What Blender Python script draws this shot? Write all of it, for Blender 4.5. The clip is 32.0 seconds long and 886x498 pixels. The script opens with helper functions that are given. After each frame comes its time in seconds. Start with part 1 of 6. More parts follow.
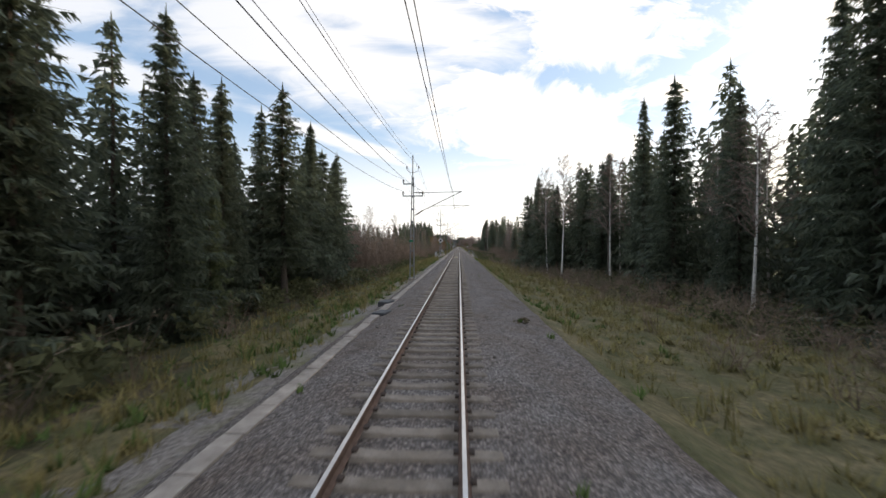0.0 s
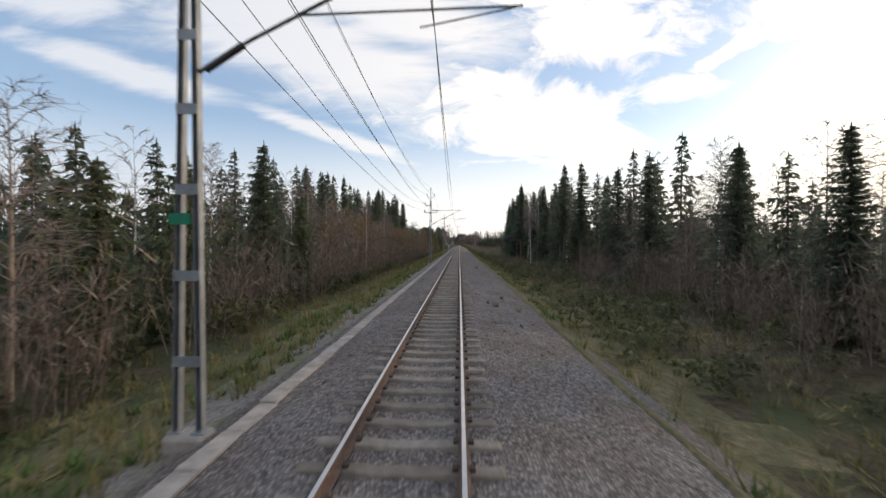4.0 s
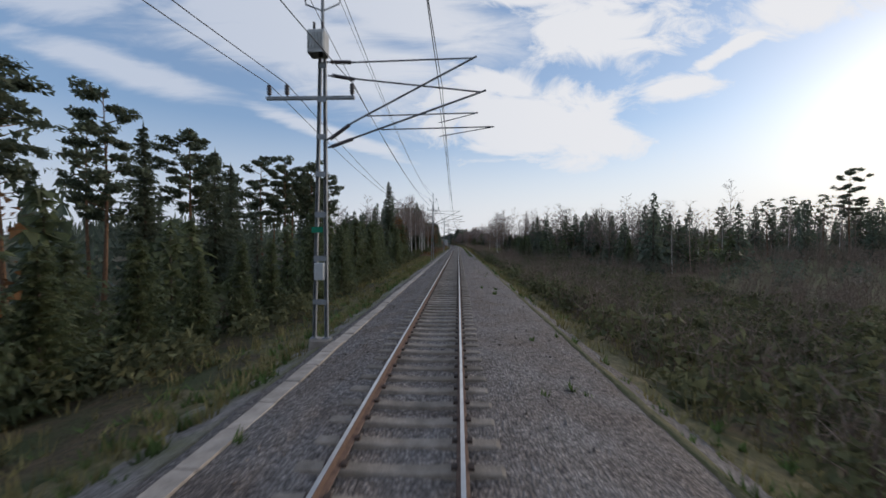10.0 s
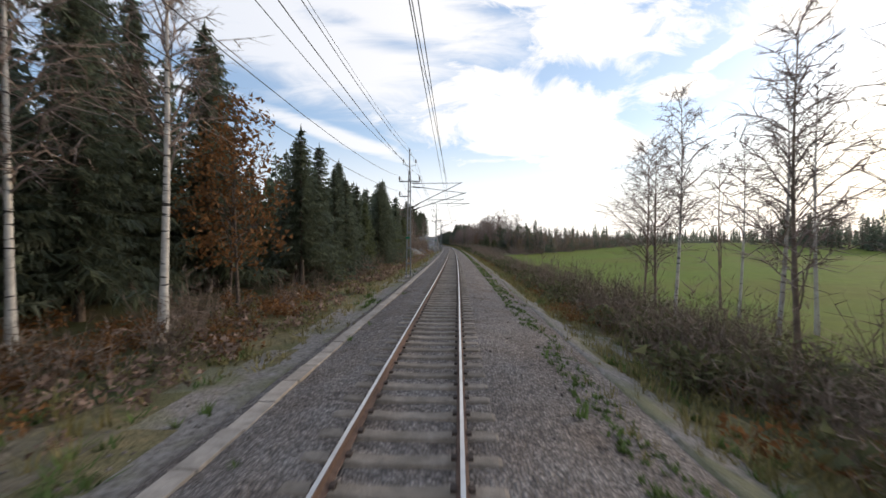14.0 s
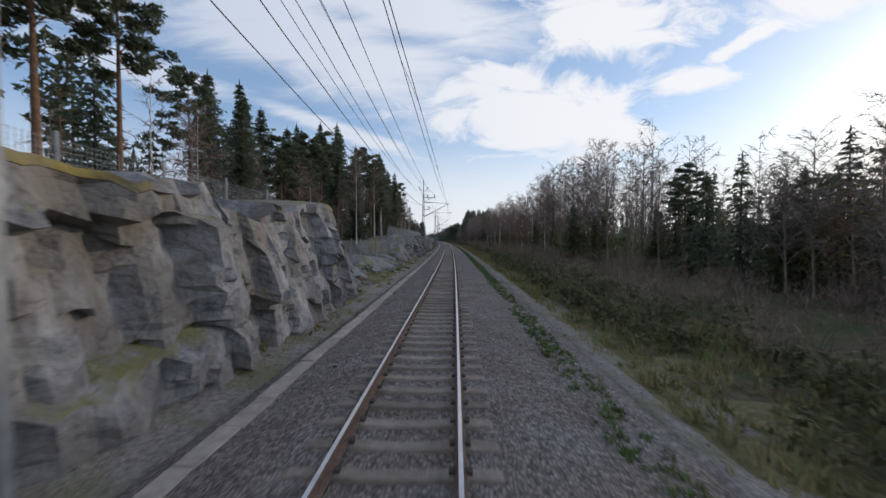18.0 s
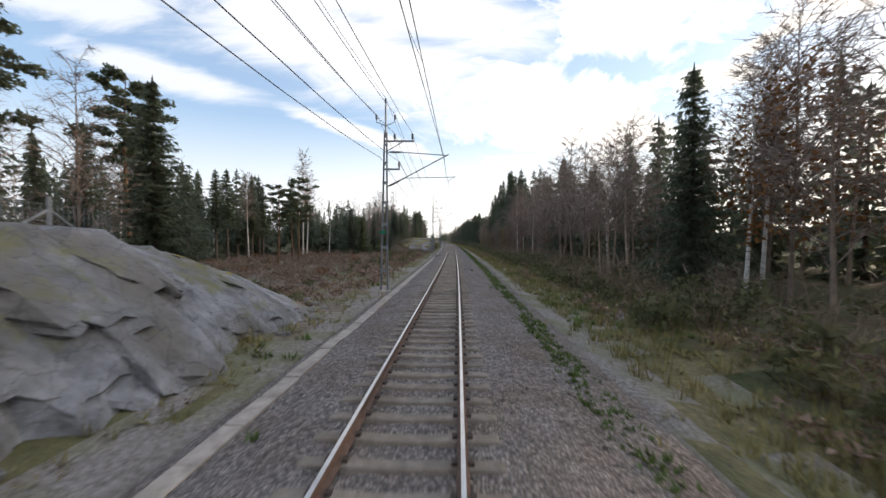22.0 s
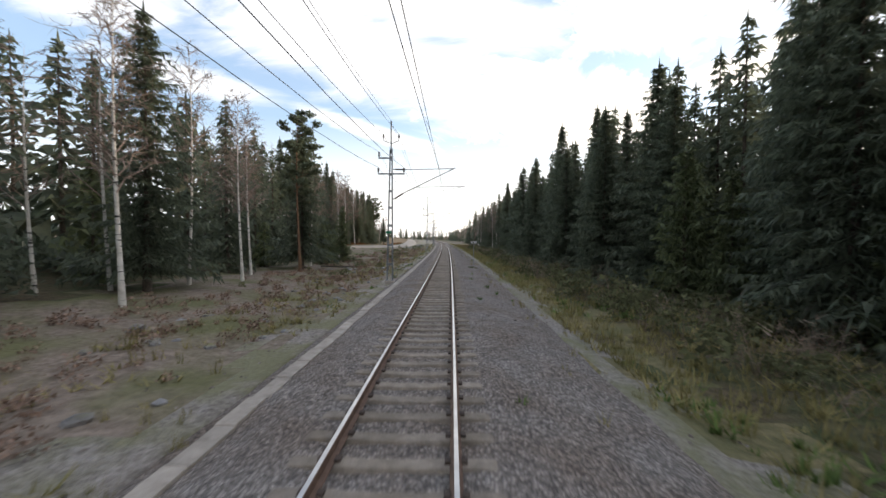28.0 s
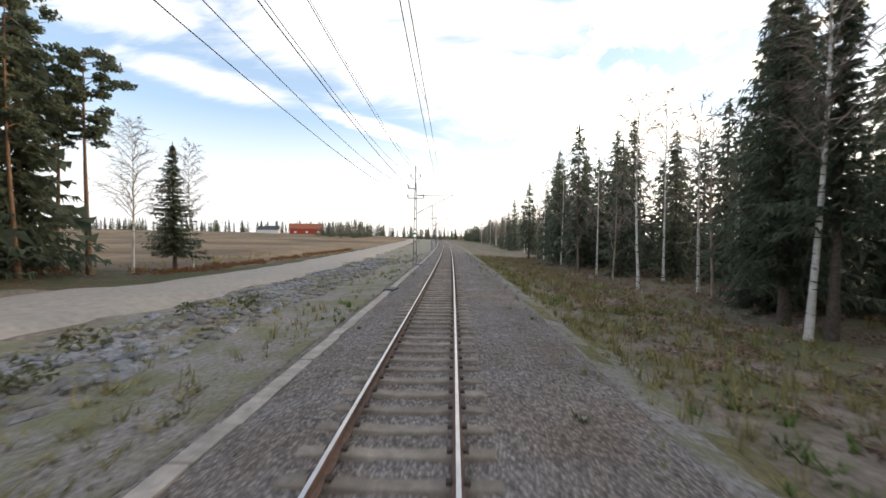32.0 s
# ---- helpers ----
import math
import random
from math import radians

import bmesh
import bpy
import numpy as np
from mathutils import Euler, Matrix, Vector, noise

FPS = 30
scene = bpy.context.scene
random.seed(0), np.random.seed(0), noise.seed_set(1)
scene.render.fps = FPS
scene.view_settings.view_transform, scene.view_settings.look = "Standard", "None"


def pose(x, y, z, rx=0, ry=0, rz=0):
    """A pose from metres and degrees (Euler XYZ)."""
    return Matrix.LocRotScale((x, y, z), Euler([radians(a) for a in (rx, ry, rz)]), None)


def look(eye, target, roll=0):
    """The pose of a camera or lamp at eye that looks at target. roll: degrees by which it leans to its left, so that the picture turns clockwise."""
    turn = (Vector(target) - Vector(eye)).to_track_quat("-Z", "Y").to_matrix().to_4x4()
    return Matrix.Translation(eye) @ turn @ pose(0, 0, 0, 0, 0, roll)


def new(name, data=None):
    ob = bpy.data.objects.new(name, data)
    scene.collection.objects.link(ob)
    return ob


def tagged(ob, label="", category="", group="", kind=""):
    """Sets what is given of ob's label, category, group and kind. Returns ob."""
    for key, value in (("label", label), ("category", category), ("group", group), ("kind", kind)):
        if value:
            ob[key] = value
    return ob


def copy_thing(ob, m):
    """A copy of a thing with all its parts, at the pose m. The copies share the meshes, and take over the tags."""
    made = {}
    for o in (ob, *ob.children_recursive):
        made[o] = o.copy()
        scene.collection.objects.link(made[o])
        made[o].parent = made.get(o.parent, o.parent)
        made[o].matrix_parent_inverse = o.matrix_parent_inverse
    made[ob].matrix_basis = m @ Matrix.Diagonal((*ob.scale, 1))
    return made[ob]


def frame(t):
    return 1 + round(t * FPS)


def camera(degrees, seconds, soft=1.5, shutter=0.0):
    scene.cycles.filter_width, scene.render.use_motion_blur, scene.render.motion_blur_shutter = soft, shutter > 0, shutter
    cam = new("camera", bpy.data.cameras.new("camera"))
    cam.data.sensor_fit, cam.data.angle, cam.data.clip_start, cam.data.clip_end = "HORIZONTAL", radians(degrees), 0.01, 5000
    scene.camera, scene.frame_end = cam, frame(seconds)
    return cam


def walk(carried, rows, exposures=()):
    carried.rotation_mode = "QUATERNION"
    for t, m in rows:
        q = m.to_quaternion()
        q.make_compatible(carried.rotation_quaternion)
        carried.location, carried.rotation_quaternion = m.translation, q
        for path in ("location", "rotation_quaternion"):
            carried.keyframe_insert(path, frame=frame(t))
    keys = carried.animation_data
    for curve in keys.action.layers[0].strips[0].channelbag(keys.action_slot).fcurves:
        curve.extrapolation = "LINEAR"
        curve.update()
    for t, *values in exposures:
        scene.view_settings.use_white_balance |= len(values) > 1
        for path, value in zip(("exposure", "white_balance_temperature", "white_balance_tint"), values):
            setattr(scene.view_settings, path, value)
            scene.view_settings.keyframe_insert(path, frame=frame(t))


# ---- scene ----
# ======== the line: arc length s runs along the track, l to its right, z up from the rail heads ========
SPEED = 31.0          # metres a second
S_CURVE, RADIUS = 450.0, 3600.0


def line(s):
    """Place and heading (radians to the left) of the track's middle at s."""
    if s <= S_CURVE:
        return 0.0, s, 0.0
    a = (s - S_CURVE) / RADIUS
    return -RADIUS * (1 - math.cos(a)), S_CURVE + RADIUS * math.sin(a), a


def at(s, l, z=0.0):
    x, y, a = line(s)
    return Vector((x + l * math.cos(a), y + l * math.sin(a), z))


def at_many(s, l, z):
    s, l, z = np.broadcast_arrays(np.asarray(s, float), np.asarray(l, float), np.asarray(z, float))
    a = np.maximum(s - S_CURVE, 0) / RADIUS
    x = -RADIUS * (1 - np.cos(a)) + l * np.cos(a)
    y = np.minimum(s, S_CURVE) + RADIUS * np.sin(a) + l * np.sin(a)
    return np.stack([x, y, z], -1)


def facing(s, l, z=0.0, turn=0.0, scale=1.0):
    p = at(s, l, z)
    return Matrix.LocRotScale(p, Euler((0, 0, line(s)[2] + turn)), (scale,) * 3 if not isinstance(scale, tuple) else scale)


# ======== camera ========
FOV = 99.0
cam = camera(FOV, 32.0, 1.5, 0.07)
# seconds, yaw to the left of the track, pitch, roll
TURNS = [
    (0, 2.46, -0.61, 0), (1, 2.45, -0.67, -0.1), (2, 2.44, -0.83, -0.2), (3, 2.48, -0.94, -0.2), (4.5, 2.48, -0.91, -0.1), (6, 2.49, -0.77, 0),
    (7, 2.29, -0.93, 0), (8, 2.19, -1.38, 0), (9, 2.13, -1.12, 0), (10, 2.33, -1.06, -0.2), (11, 2.34, -1.29, -0.2), (12, 2.30, -1.41, -0.3),
    (13, 2.36, -1.08, -0.4), (14, 2.28, -1.05, -0.2), (15.5, 2.19, -1.15, -0.2), (17, 2.01, -1.45, -0.2), (18, 1.98, -1.67, -0.1), (19, 1.70, -1.85, -0.2),
    (20, 1.81, -1.60, -0.1), (21, 2.27, -1.58, -0.2), (22, 2.42, -1.55, -0.2), (23, 2.22, -1.56, -0.2), (24, 1.91, -1.57, -0.2), (25, 1.66, -1.68, -0.2),
    (26.5, 1.54, -1.59, -0.2), (28, 1.43, -1.70, -0.3), (29, 1.55, -1.79, -0.2), (30, 1.68, -1.84, -0.2), (31, 1.65, -1.83, -0.2), (32, 1.70, -1.83, -0.3)]


def turn_at(t):
    return [np.interp(t, [r[0] for r in TURNS], [r[k] for r in TURNS]) for k in (1, 2, 3)]


rows = []
for i in range(65):
    t = 0.5 * i
    p = at(SPEED * t, 0.69, 2.483)
    yaw, pitch, roll = turn_at(t)
    rows.append((t, pose(p.x, p.y, p.z, 90 + pitch, roll, math.degrees(line(SPEED * t)[2]) + yaw)))
EXPOSURES = [(0, 0.23, 6900, 10), (1, 0.32, 6900, 10), (2, 0.15, 6800, 10), (2.9, -0.20, 6500, 10), (3.5, -0.15, 6600, 10), (6, 0.65, 7100, 10), (8, 0.40, 7100, 10), (8.8, -0.25, 6400, 10),
             (10, -0.52, 6000, 10), (12, -0.47, 5950, 10), (13, -0.25, 6150, 10), (14.2, 0.10, 6600, 10), (15, 0.05, 6600, 10), (17, -0.35, 6050, 10), (18.4, -0.35, 6000, 10), (19.4, 0.25, 6600, 10),
             (20, 0.49, 6700, 10), (21.5, 0.50, 6700, 10), (22.5, 0.05, 6800, 10), (23.3, -0.05, 6600, 10), (24, 0.60, 6800, 10), (25, 0.60, 6800, 10), (28, 0.55, 7000, 10), (29, 0.80, 7050, 10),
             (30.5, 0.70, 7100, 10), (32, 0.55, 7100, 10)]
walk(cam, rows, EXPOSURES)

# ======== sky and sun ========
SUN_AZ, SUN_EL = radians(56), radians(12)      # to the right of north (+y), above the horizon
world = bpy.data.worlds.new("sky")
scene.world = world
world.use_nodes = True
wn, wl = world.node_tree.nodes, world.node_tree.links
wn.clear()


def wnode(kind, **values):
    n = wn.new(kind)
    for k, v in values.items():
        n.inputs[k].default_value = v
    return n


w_out, w_bg = wnode("ShaderNodeOutputWorld"), wnode("ShaderNodeBackground", Strength=0.15)
w_sky = wnode("ShaderNodeTexSky")
w_sky.sky_type, w_sky.sun_disc = "NISHITA", False
w_sky.sun_elevation, w_sky.sun_rotation, w_sky.altitude = SUN_EL, SUN_AZ, 100
w_sky.air_density, w_sky.dust_density, w_sky.ozone_density = 1.0, 0.7, 1.5
w_co = wnode("ShaderNodeTexCoord")
w_sep = wnode("ShaderNodeSeparateXYZ")
wl.new(w_co.outputs["Generated"], w_sep.inputs[0])


def wmath(op, a, b=None, clamp=False):
    n = wn.new("ShaderNodeMath")
    n.operation, n.use_clamp = op, clamp
    for k, v in enumerate((a, b)):
        if v is None:
            continue
        if isinstance(v, (int, float)):
            n.inputs[k].default_value = v
        else:
            wl.new(v, n.inputs[k])
    return n.outputs[0]


# the cloud layer lies on a high flat sheet: the direction over its height gives a place on it
w_z = wmath("ADD", wmath("MAXIMUM", w_sep.outputs[2], 0.0), 0.20)
w_u, w_v = wmath("DIVIDE", w_sep.outputs[0], w_z), wmath("DIVIDE", w_sep.outputs[1], w_z)
w_place = wnode("ShaderNodeCombineXYZ")
wl.new(w_u, w_place.inputs[0])
wl.new(w_v, w_place.inputs[1])


def cloud(scale, turn, stretch, shift, detail, rough):
    m = wn.new("ShaderNodeMapping")
    m.inputs["Location"].default_value, m.inputs["Rotation"].default_value = shift, (0, 0, radians(turn))
    m.inputs["Scale"].default_value = stretch
    wl.new(w_place.outputs[0], m.inputs[0])
    n = wn.new("ShaderNodeTexNoise")
    n.inputs["Scale"].default_value, n.inputs["Detail"].default_value, n.inputs["Roughness"].default_value = scale, detail, rough
    n.inputs["Distortion"].default_value = 0.3
    wl.new(m.outputs[0], n.inputs["Vector"])
    return n.outputs["Fac"]


def wramp(fac, a, b):
    n = wn.new("ShaderNodeMapRange")
    n.interpolation_type = "SMOOTHSTEP"
    wl.new(fac, n.inputs["Value"])
    n.inputs["From Min"].default_value, n.inputs["From Max"].default_value = a, b
    return n.outputs["Result"]


# ahead of the line the clouds are laid out one by one: u to the right of the line's heading, v above the horizon, both over the distance
w_front = wmath("MAXIMUM", w_sep.outputs[1], 0.05)
w_fu, w_fv = wmath("DIVIDE", w_sep.outputs[0], w_front), wmath("DIVIDE", w_sep.outputs[2], w_front)
w_face = wnode("ShaderNodeCombineXYZ")
wl.new(w_fu, w_face.inputs[0])
wl.new(w_fv, w_face.inputs[1])
w_ahead = wramp(w_sep.outputs[1], 0.25, 0.45)


def grain(scale, turn, stretch, detail, rough, twist=0.4):
    m = wn.new("ShaderNodeMapping")
    m.inputs["Rotation"].default_value, m.inputs["Scale"].default_value = (0, 0, radians(turn)), stretch
    wl.new(w_face.outputs[0], m.inputs[0])
    n = wn.new("ShaderNodeTexNoise")
    n.inputs["Scale"].default_value, n.inputs["Detail"].default_value, n.inputs["Roughness"].default_value = scale, detail, rough
    n.inputs["Distortion"].default_value = twist
    wl.new(m.outputs[0], n.inputs["Vector"])
    return n.outputs["Fac"]


def bank(u, v, ru, rv, turn):
    """One minus the distance from the middle of an oval cloud, measured in its own radii."""
    c, d = math.cos(radians(turn)), math.sin(radians(turn))
    du, dv = wmath("SUBTRACT", w_fu, u), wmath("SUBTRACT", w_fv, v)
    a = wmath("ADD", wmath("MULTIPLY", du, c / ru), wmath("MULTIPLY", dv, d / ru))
    b = wmath("ADD", wmath("MULTIPLY", du, -d / rv), wmath("MULTIPLY", dv, c / rv))
    return wmath("SUBTRACT", 1.0, wmath("SQRT", wmath("ADD", wmath("MULTIPLY", a, a), wmath("MULTIPLY", b, b))))


def most(values):
    out = values[0]
    for x in values[1:]:
        out = wmath("MAXIMUM", out, x)
    return out


w_lumps = most([bank(0.36, 0.55, 0.34, 0.14, 4), bank(0.16, 0.645, 0.24, 0.05, -3), bank(0.20, 0.31, 0.46, 0.17, -6), bank(0.56, 0.395, 0.14, 0.05, 10), bank(0.10, 0.41, 0.22, 0.05, -18),
                bank(0.88, 0.60, 0.28, 0.10, 8), bank(0.69, 0.49, 0.16, 0.03, 28), bank(0.45, 0.82, 0.5, 0.10, 5), bank(1.25, 0.75, 0.4, 0.12, 10)])
w_lumps = wmath("ADD", w_lumps, wmath("MULTIPLY", wmath("SUBTRACT", grain(5.5, 8, (1, 1.9, 1), 9, 0.62, 0.7), 0.5), 1.9))
w_lumps = wmath("MULTIPLY", wramp(w_lumps, 0.06, 0.60), 0.97)
w_bands = most([bank(-0.93, 0.47, 0.42, 0.055, -16), bank(-0.45, 0.54, 0.70, 0.17, -21), bank(-0.20, 0.62, 0.5, 0.13, -14), bank(-1.25, 0.72, 0.5, 0.10, -15), bank(-0.35, 0.29, 0.30, 0.03, -19)])
w_bands = wmath("ADD", w_bands, wmath("MULTIPLY", wmath("SUBTRACT", grain(3.2, 19, (1, 4.5, 1), 8, 0.6, 0.5), 0.5), 1.5))
w_bands = wmath("ADD", wmath("MULTIPLY", wramp(w_bands, -0.05, 0.65), 0.70), 0.14)
w_puffs = wramp(cloud(0.85, 20, (1, 1.25, 1), (3.1, 0.4, 0), 7, 0.55), 0.485, 0.60)
w_veil = wramp(cloud(0.5, -28, (1.9, 0.35, 1), (0.7, 2.0, 0), 6, 0.6), 0.38, 0.66)
w_round = wmath("MAXIMUM", w_puffs, wmath("MULTIPLY", w_veil, 0.8))
w_pick = wn.new("ShaderNodeMix")
wl.new(w_ahead, w_pick.inputs[0])
wl.new(w_round, w_pick.inputs[2])
wl.new(wmath("MAXIMUM", w_lumps, w_bands), w_pick.inputs[3])
w_low = wmath("SUBTRACT", 1.0, wramp(w_sep.outputs[2], 0.02, 0.36))        # haze whitens the sky near the horizon
w_mask = wmath("MAXIMUM", w_pick.outputs[0], wmath("MULTIPLY", w_low, 0.95))
# the side where the sun stands is the brighter one
w_toward = wn.new("ShaderNodeVectorMath")
w_toward.operation = "DOT_PRODUCT"
wl.new(w_co.outputs["Generated"], w_toward.inputs[0])
w_toward.inputs[1].default_value = (math.sin(SUN_AZ), math.cos(SUN_AZ), 0.15)
w_glow = wramp(w_toward.outputs["Value"], -0.2, 1.0)
w_white = wn.new("ShaderNodeMix")
w_white.data_type = "RGBA"
w_white.inputs[6].default_value, w_white.inputs[7].default_value = (5.7, 5.9, 6.4, 1), (8.3, 7.9, 7.5, 1)
wl.new(w_glow, w_white.inputs[0])
w_mix = wn.new("ShaderNodeMix")
w_mix.data_type = "RGBA"
wl.new(w_mask, w_mix.inputs[0])
w_blue = wn.new("ShaderNodeMix")
w_blue.data_type, w_blue.blend_type = "RGBA", "ADD"
w_blue.inputs[0].default_value = 1.0
w_blue.inputs[7].default_value = (0.5, 1.0, 1.9, 1)
wl.new(w_sky.outputs[0], w_blue.inputs[6])
wl.new(w_blue.outputs[2], w_mix.inputs[6])
wl.new(w_white.outputs[2], w_mix.inputs[7])
wl.new(w_mix.outputs[2], w_bg.inputs["Color"])
wl.new(w_bg.outputs[0], w_out.inputs["Surface"])

sun_data = bpy.data.lights.new("sun", "SUN")
sun_data.energy, sun_data.angle, sun_data.color = 1.8, radians(3.0), (1.0, 0.80, 0.58)
sun = new("sun", sun_data)
sun.matrix_world = look((200 * math.sin(SUN_AZ), 200 * math.cos(SUN_AZ), 200 * math.tan(SUN_EL)), (0, 0, 0))

# ======== materials ========


def material(name, base, dark=None, scale=5.0, detail=6.0, rough=0.85, bump=0.3, bump_scale=None, metal=0.0, spread=0.0, big=None, big_scale=0.15,
             spec=0.3, through_light=0.0):
    """Two colours mixed by fine noise, a third one by broad noise, relief from noise, and a random shift from thing to thing."""
    m = bpy.data.materials.new(name)
    m.use_nodes = True
    n, k = m.node_tree.nodes, m.node_tree.links
    b = n["Principled BSDF"]
    b.inputs["Roughness"].default_value, b.inputs["Metallic"].default_value = rough, metal
    b.inputs["Specular IOR Level"].default_value = spec
    co = n.new("ShaderNodeTexCoord")
    geo = n.new("ShaderNodeNewGeometry")
    fine = n.new("ShaderNodeTexNoise")
    fine.inputs["Scale"].default_value, fine.inputs["Detail"].default_value, fine.inputs["Roughness"].default_value = scale, detail, 0.65
    k.new(geo.outputs["Position"], fine.inputs["Vector"])
    ramp = n.new("ShaderNodeMapRange")
    ramp.inputs["From Min"].default_value, ramp.inputs["From Max"].default_value = 0.32, 0.68
    k.new(fine.outputs["Fac"], ramp.inputs["Value"])
    mix = n.new("ShaderNodeMix")
    mix.data_type = "RGBA"
    mix.inputs[6].default_value = (*(dark or [c * 0.5 for c in base]), 1)
    mix.inputs[7].default_value = (*base, 1)
    k.new(ramp.outputs[0], mix.inputs[0])
    colour = mix.outputs[2]
    if big:
        broad = n.new("ShaderNodeTexNoise")
        broad.inputs["Scale"].default_value, broad.inputs["Detail"].default_value = big_scale, 4.0
        k.new(geo.outputs["Position"], broad.inputs["Vector"])
        r2 = n.new("ShaderNodeMapRange")
        r2.inputs["From Min"].default_value, r2.inputs["From Max"].default_value = 0.42, 0.62
        k.new(broad.outputs["Fac"], r2.inputs["Value"])
        mix2 = n.new("ShaderNodeMix")
        mix2.data_type = "RGBA"
        k.new(r2.outputs[0], mix2.inputs[0])
        k.new(colour, mix2.inputs[6])
        mul = n.new("ShaderNodeMix")
        mul.data_type, mul.blend_type = "RGBA", "MULTIPLY"
        mul.inputs[0].default_value = 0.6
        mul.inputs[6].default_value = (*big, 1)
        k.new(fine.outputs["Fac"], mul.inputs[7])
        k.new(mul.outputs[2], mix2.inputs[7])
        colour = mix2.outputs[2]
    if spread:
        info = n.new("ShaderNodeObjectInfo")
        add = n.new("ShaderNodeMath")
        add.operation = "ADD"
        k.new(info.outputs["Random"], add.inputs[0])
        k.new(geo.outputs["Random Per Island"], add.inputs[1])
        frac = n.new("ShaderNodeMath")
        frac.operation = "FRACT"
        k.new(add.outputs[0], frac.inputs[0])
        hsv = n.new("ShaderNodeHueSaturation")
        val = n.new("ShaderNodeMapRange")
        val.inputs["To Min"].default_value, val.inputs["To Max"].default_value = 1 - spread, 1 + spread
        k.new(frac.outputs[0], val.inputs["Value"])
        k.new(val.outputs[0], hsv.inputs["Value"])
        k.new(colour, hsv.inputs["Color"])
        colour = hsv.outputs["Color"]
    k.new(colour, b.inputs["Base Color"])
    if bump:
        bn = n.new("ShaderNodeTexNoise")
        bn.inputs["Scale"].default_value, bn.inputs["Detail"].default_value = bump_scale or scale * 2, 5.0
        k.new(geo.outputs["Position"], bn.inputs["Vector"])
        bu = n.new("ShaderNodeBump")
        bu.inputs["Strength"].default_value, bu.inputs["Distance"].default_value = bump, 0.1
        k.new(bn.outputs["Fac"], bu.inputs["Height"])
        k.new(bu.outputs[0], b.inputs["Normal"])
    if through_light:
        tr = n.new("ShaderNodeBsdfTranslucent")
        k.new(colour, tr.inputs["Color"])
        sh = n.new("ShaderNodeMixShader")
        sh.inputs[0].default_value = through_light
        k.new(b.outputs[0], sh.inputs[1])
        k.new(tr.outputs[0], sh.inputs[2])
        k.new(sh.outputs[0], n["Material Output"].inputs["Surface"])
    return m


def ballast_material():
    m = bpy.data.materials.new("ballast_stone")
    m.use_nodes = True
    n, k = m.node_tree.nodes, m.node_tree.links
    b = n["Principled BSDF"]
    b.inputs["Roughness"].default_value = 0.9
    b.inputs["Specular IOR Level"].default_value = 0.2
    geo = n.new("ShaderNodeNewGeometry")
    cell = n.new("ShaderNodeTexVoronoi")
    cell.inputs["Scale"].default_value, cell.inputs["Randomness"].default_value = 21.0, 1.0
    k.new(geo.outputs["Position"], cell.inputs["Vector"])
    ramp = n.new("ShaderNodeValToRGB")
    e = ramp.color_ramp.elements
    e[0].position, e[0].color = 0.0, (0.165, 0.146, 0.135, 1)
    e[1].position, e[1].color = 1.0, (0.47, 0.42, 0.385, 1)
    mid = ramp.color_ramp.elements.new(0.5)
    mid.color = (0.30, 0.267, 0.246, 1)
    sep = n.new("ShaderNodeSeparateColor")
    k.new(cell.outputs["Color"], sep.inputs[0])
    k.new(sep.outputs[0], ramp.inputs[0])
    # shade between the stones put into the colour: each cell darkens towards its edge
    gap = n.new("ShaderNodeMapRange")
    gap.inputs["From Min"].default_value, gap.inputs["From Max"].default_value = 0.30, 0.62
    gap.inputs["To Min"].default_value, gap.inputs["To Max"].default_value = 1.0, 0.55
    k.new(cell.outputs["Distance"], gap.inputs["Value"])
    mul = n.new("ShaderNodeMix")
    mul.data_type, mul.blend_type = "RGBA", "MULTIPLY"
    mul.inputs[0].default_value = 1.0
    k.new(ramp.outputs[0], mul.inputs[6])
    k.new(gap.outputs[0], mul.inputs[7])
    broad = n.new("ShaderNodeTexNoise")
    broad.inputs["Scale"].default_value, broad.inputs["Detail"].default_value = 0.8, 6.0
    k.new(geo.outputs["Position"], broad.inputs["Vector"])
    r2 = n.new("ShaderNodeMapRange")
    r2.inputs["From Min"].default_value, r2.inputs["From Max"].default_value = 0.35, 0.7
    k.new(broad.outputs["Fac"], r2.inputs["Value"])
    tint = n.new("ShaderNodeMix")
    tint.data_type, tint.blend_type = "RGBA", "MULTIPLY"
    k.new(r2.outputs[0], tint.inputs[0])
    tint.inputs[7].default_value = (0.80, 0.72, 0.66, 1)
    k.new(mul.outputs[2], tint.inputs[6])
    k.new(tint.outputs[2], b.inputs["Base Color"])
    bu = n.new("ShaderNodeBump")
    bu.inputs["Strength"].default_value, bu.inputs["Distance"].default_value, bu.invert = 0.9, 0.05, True
    k.new(cell.outputs["Distance"], bu.inputs["Height"])
    k.new(bu.outputs[0], b.inputs["Normal"])
    return m


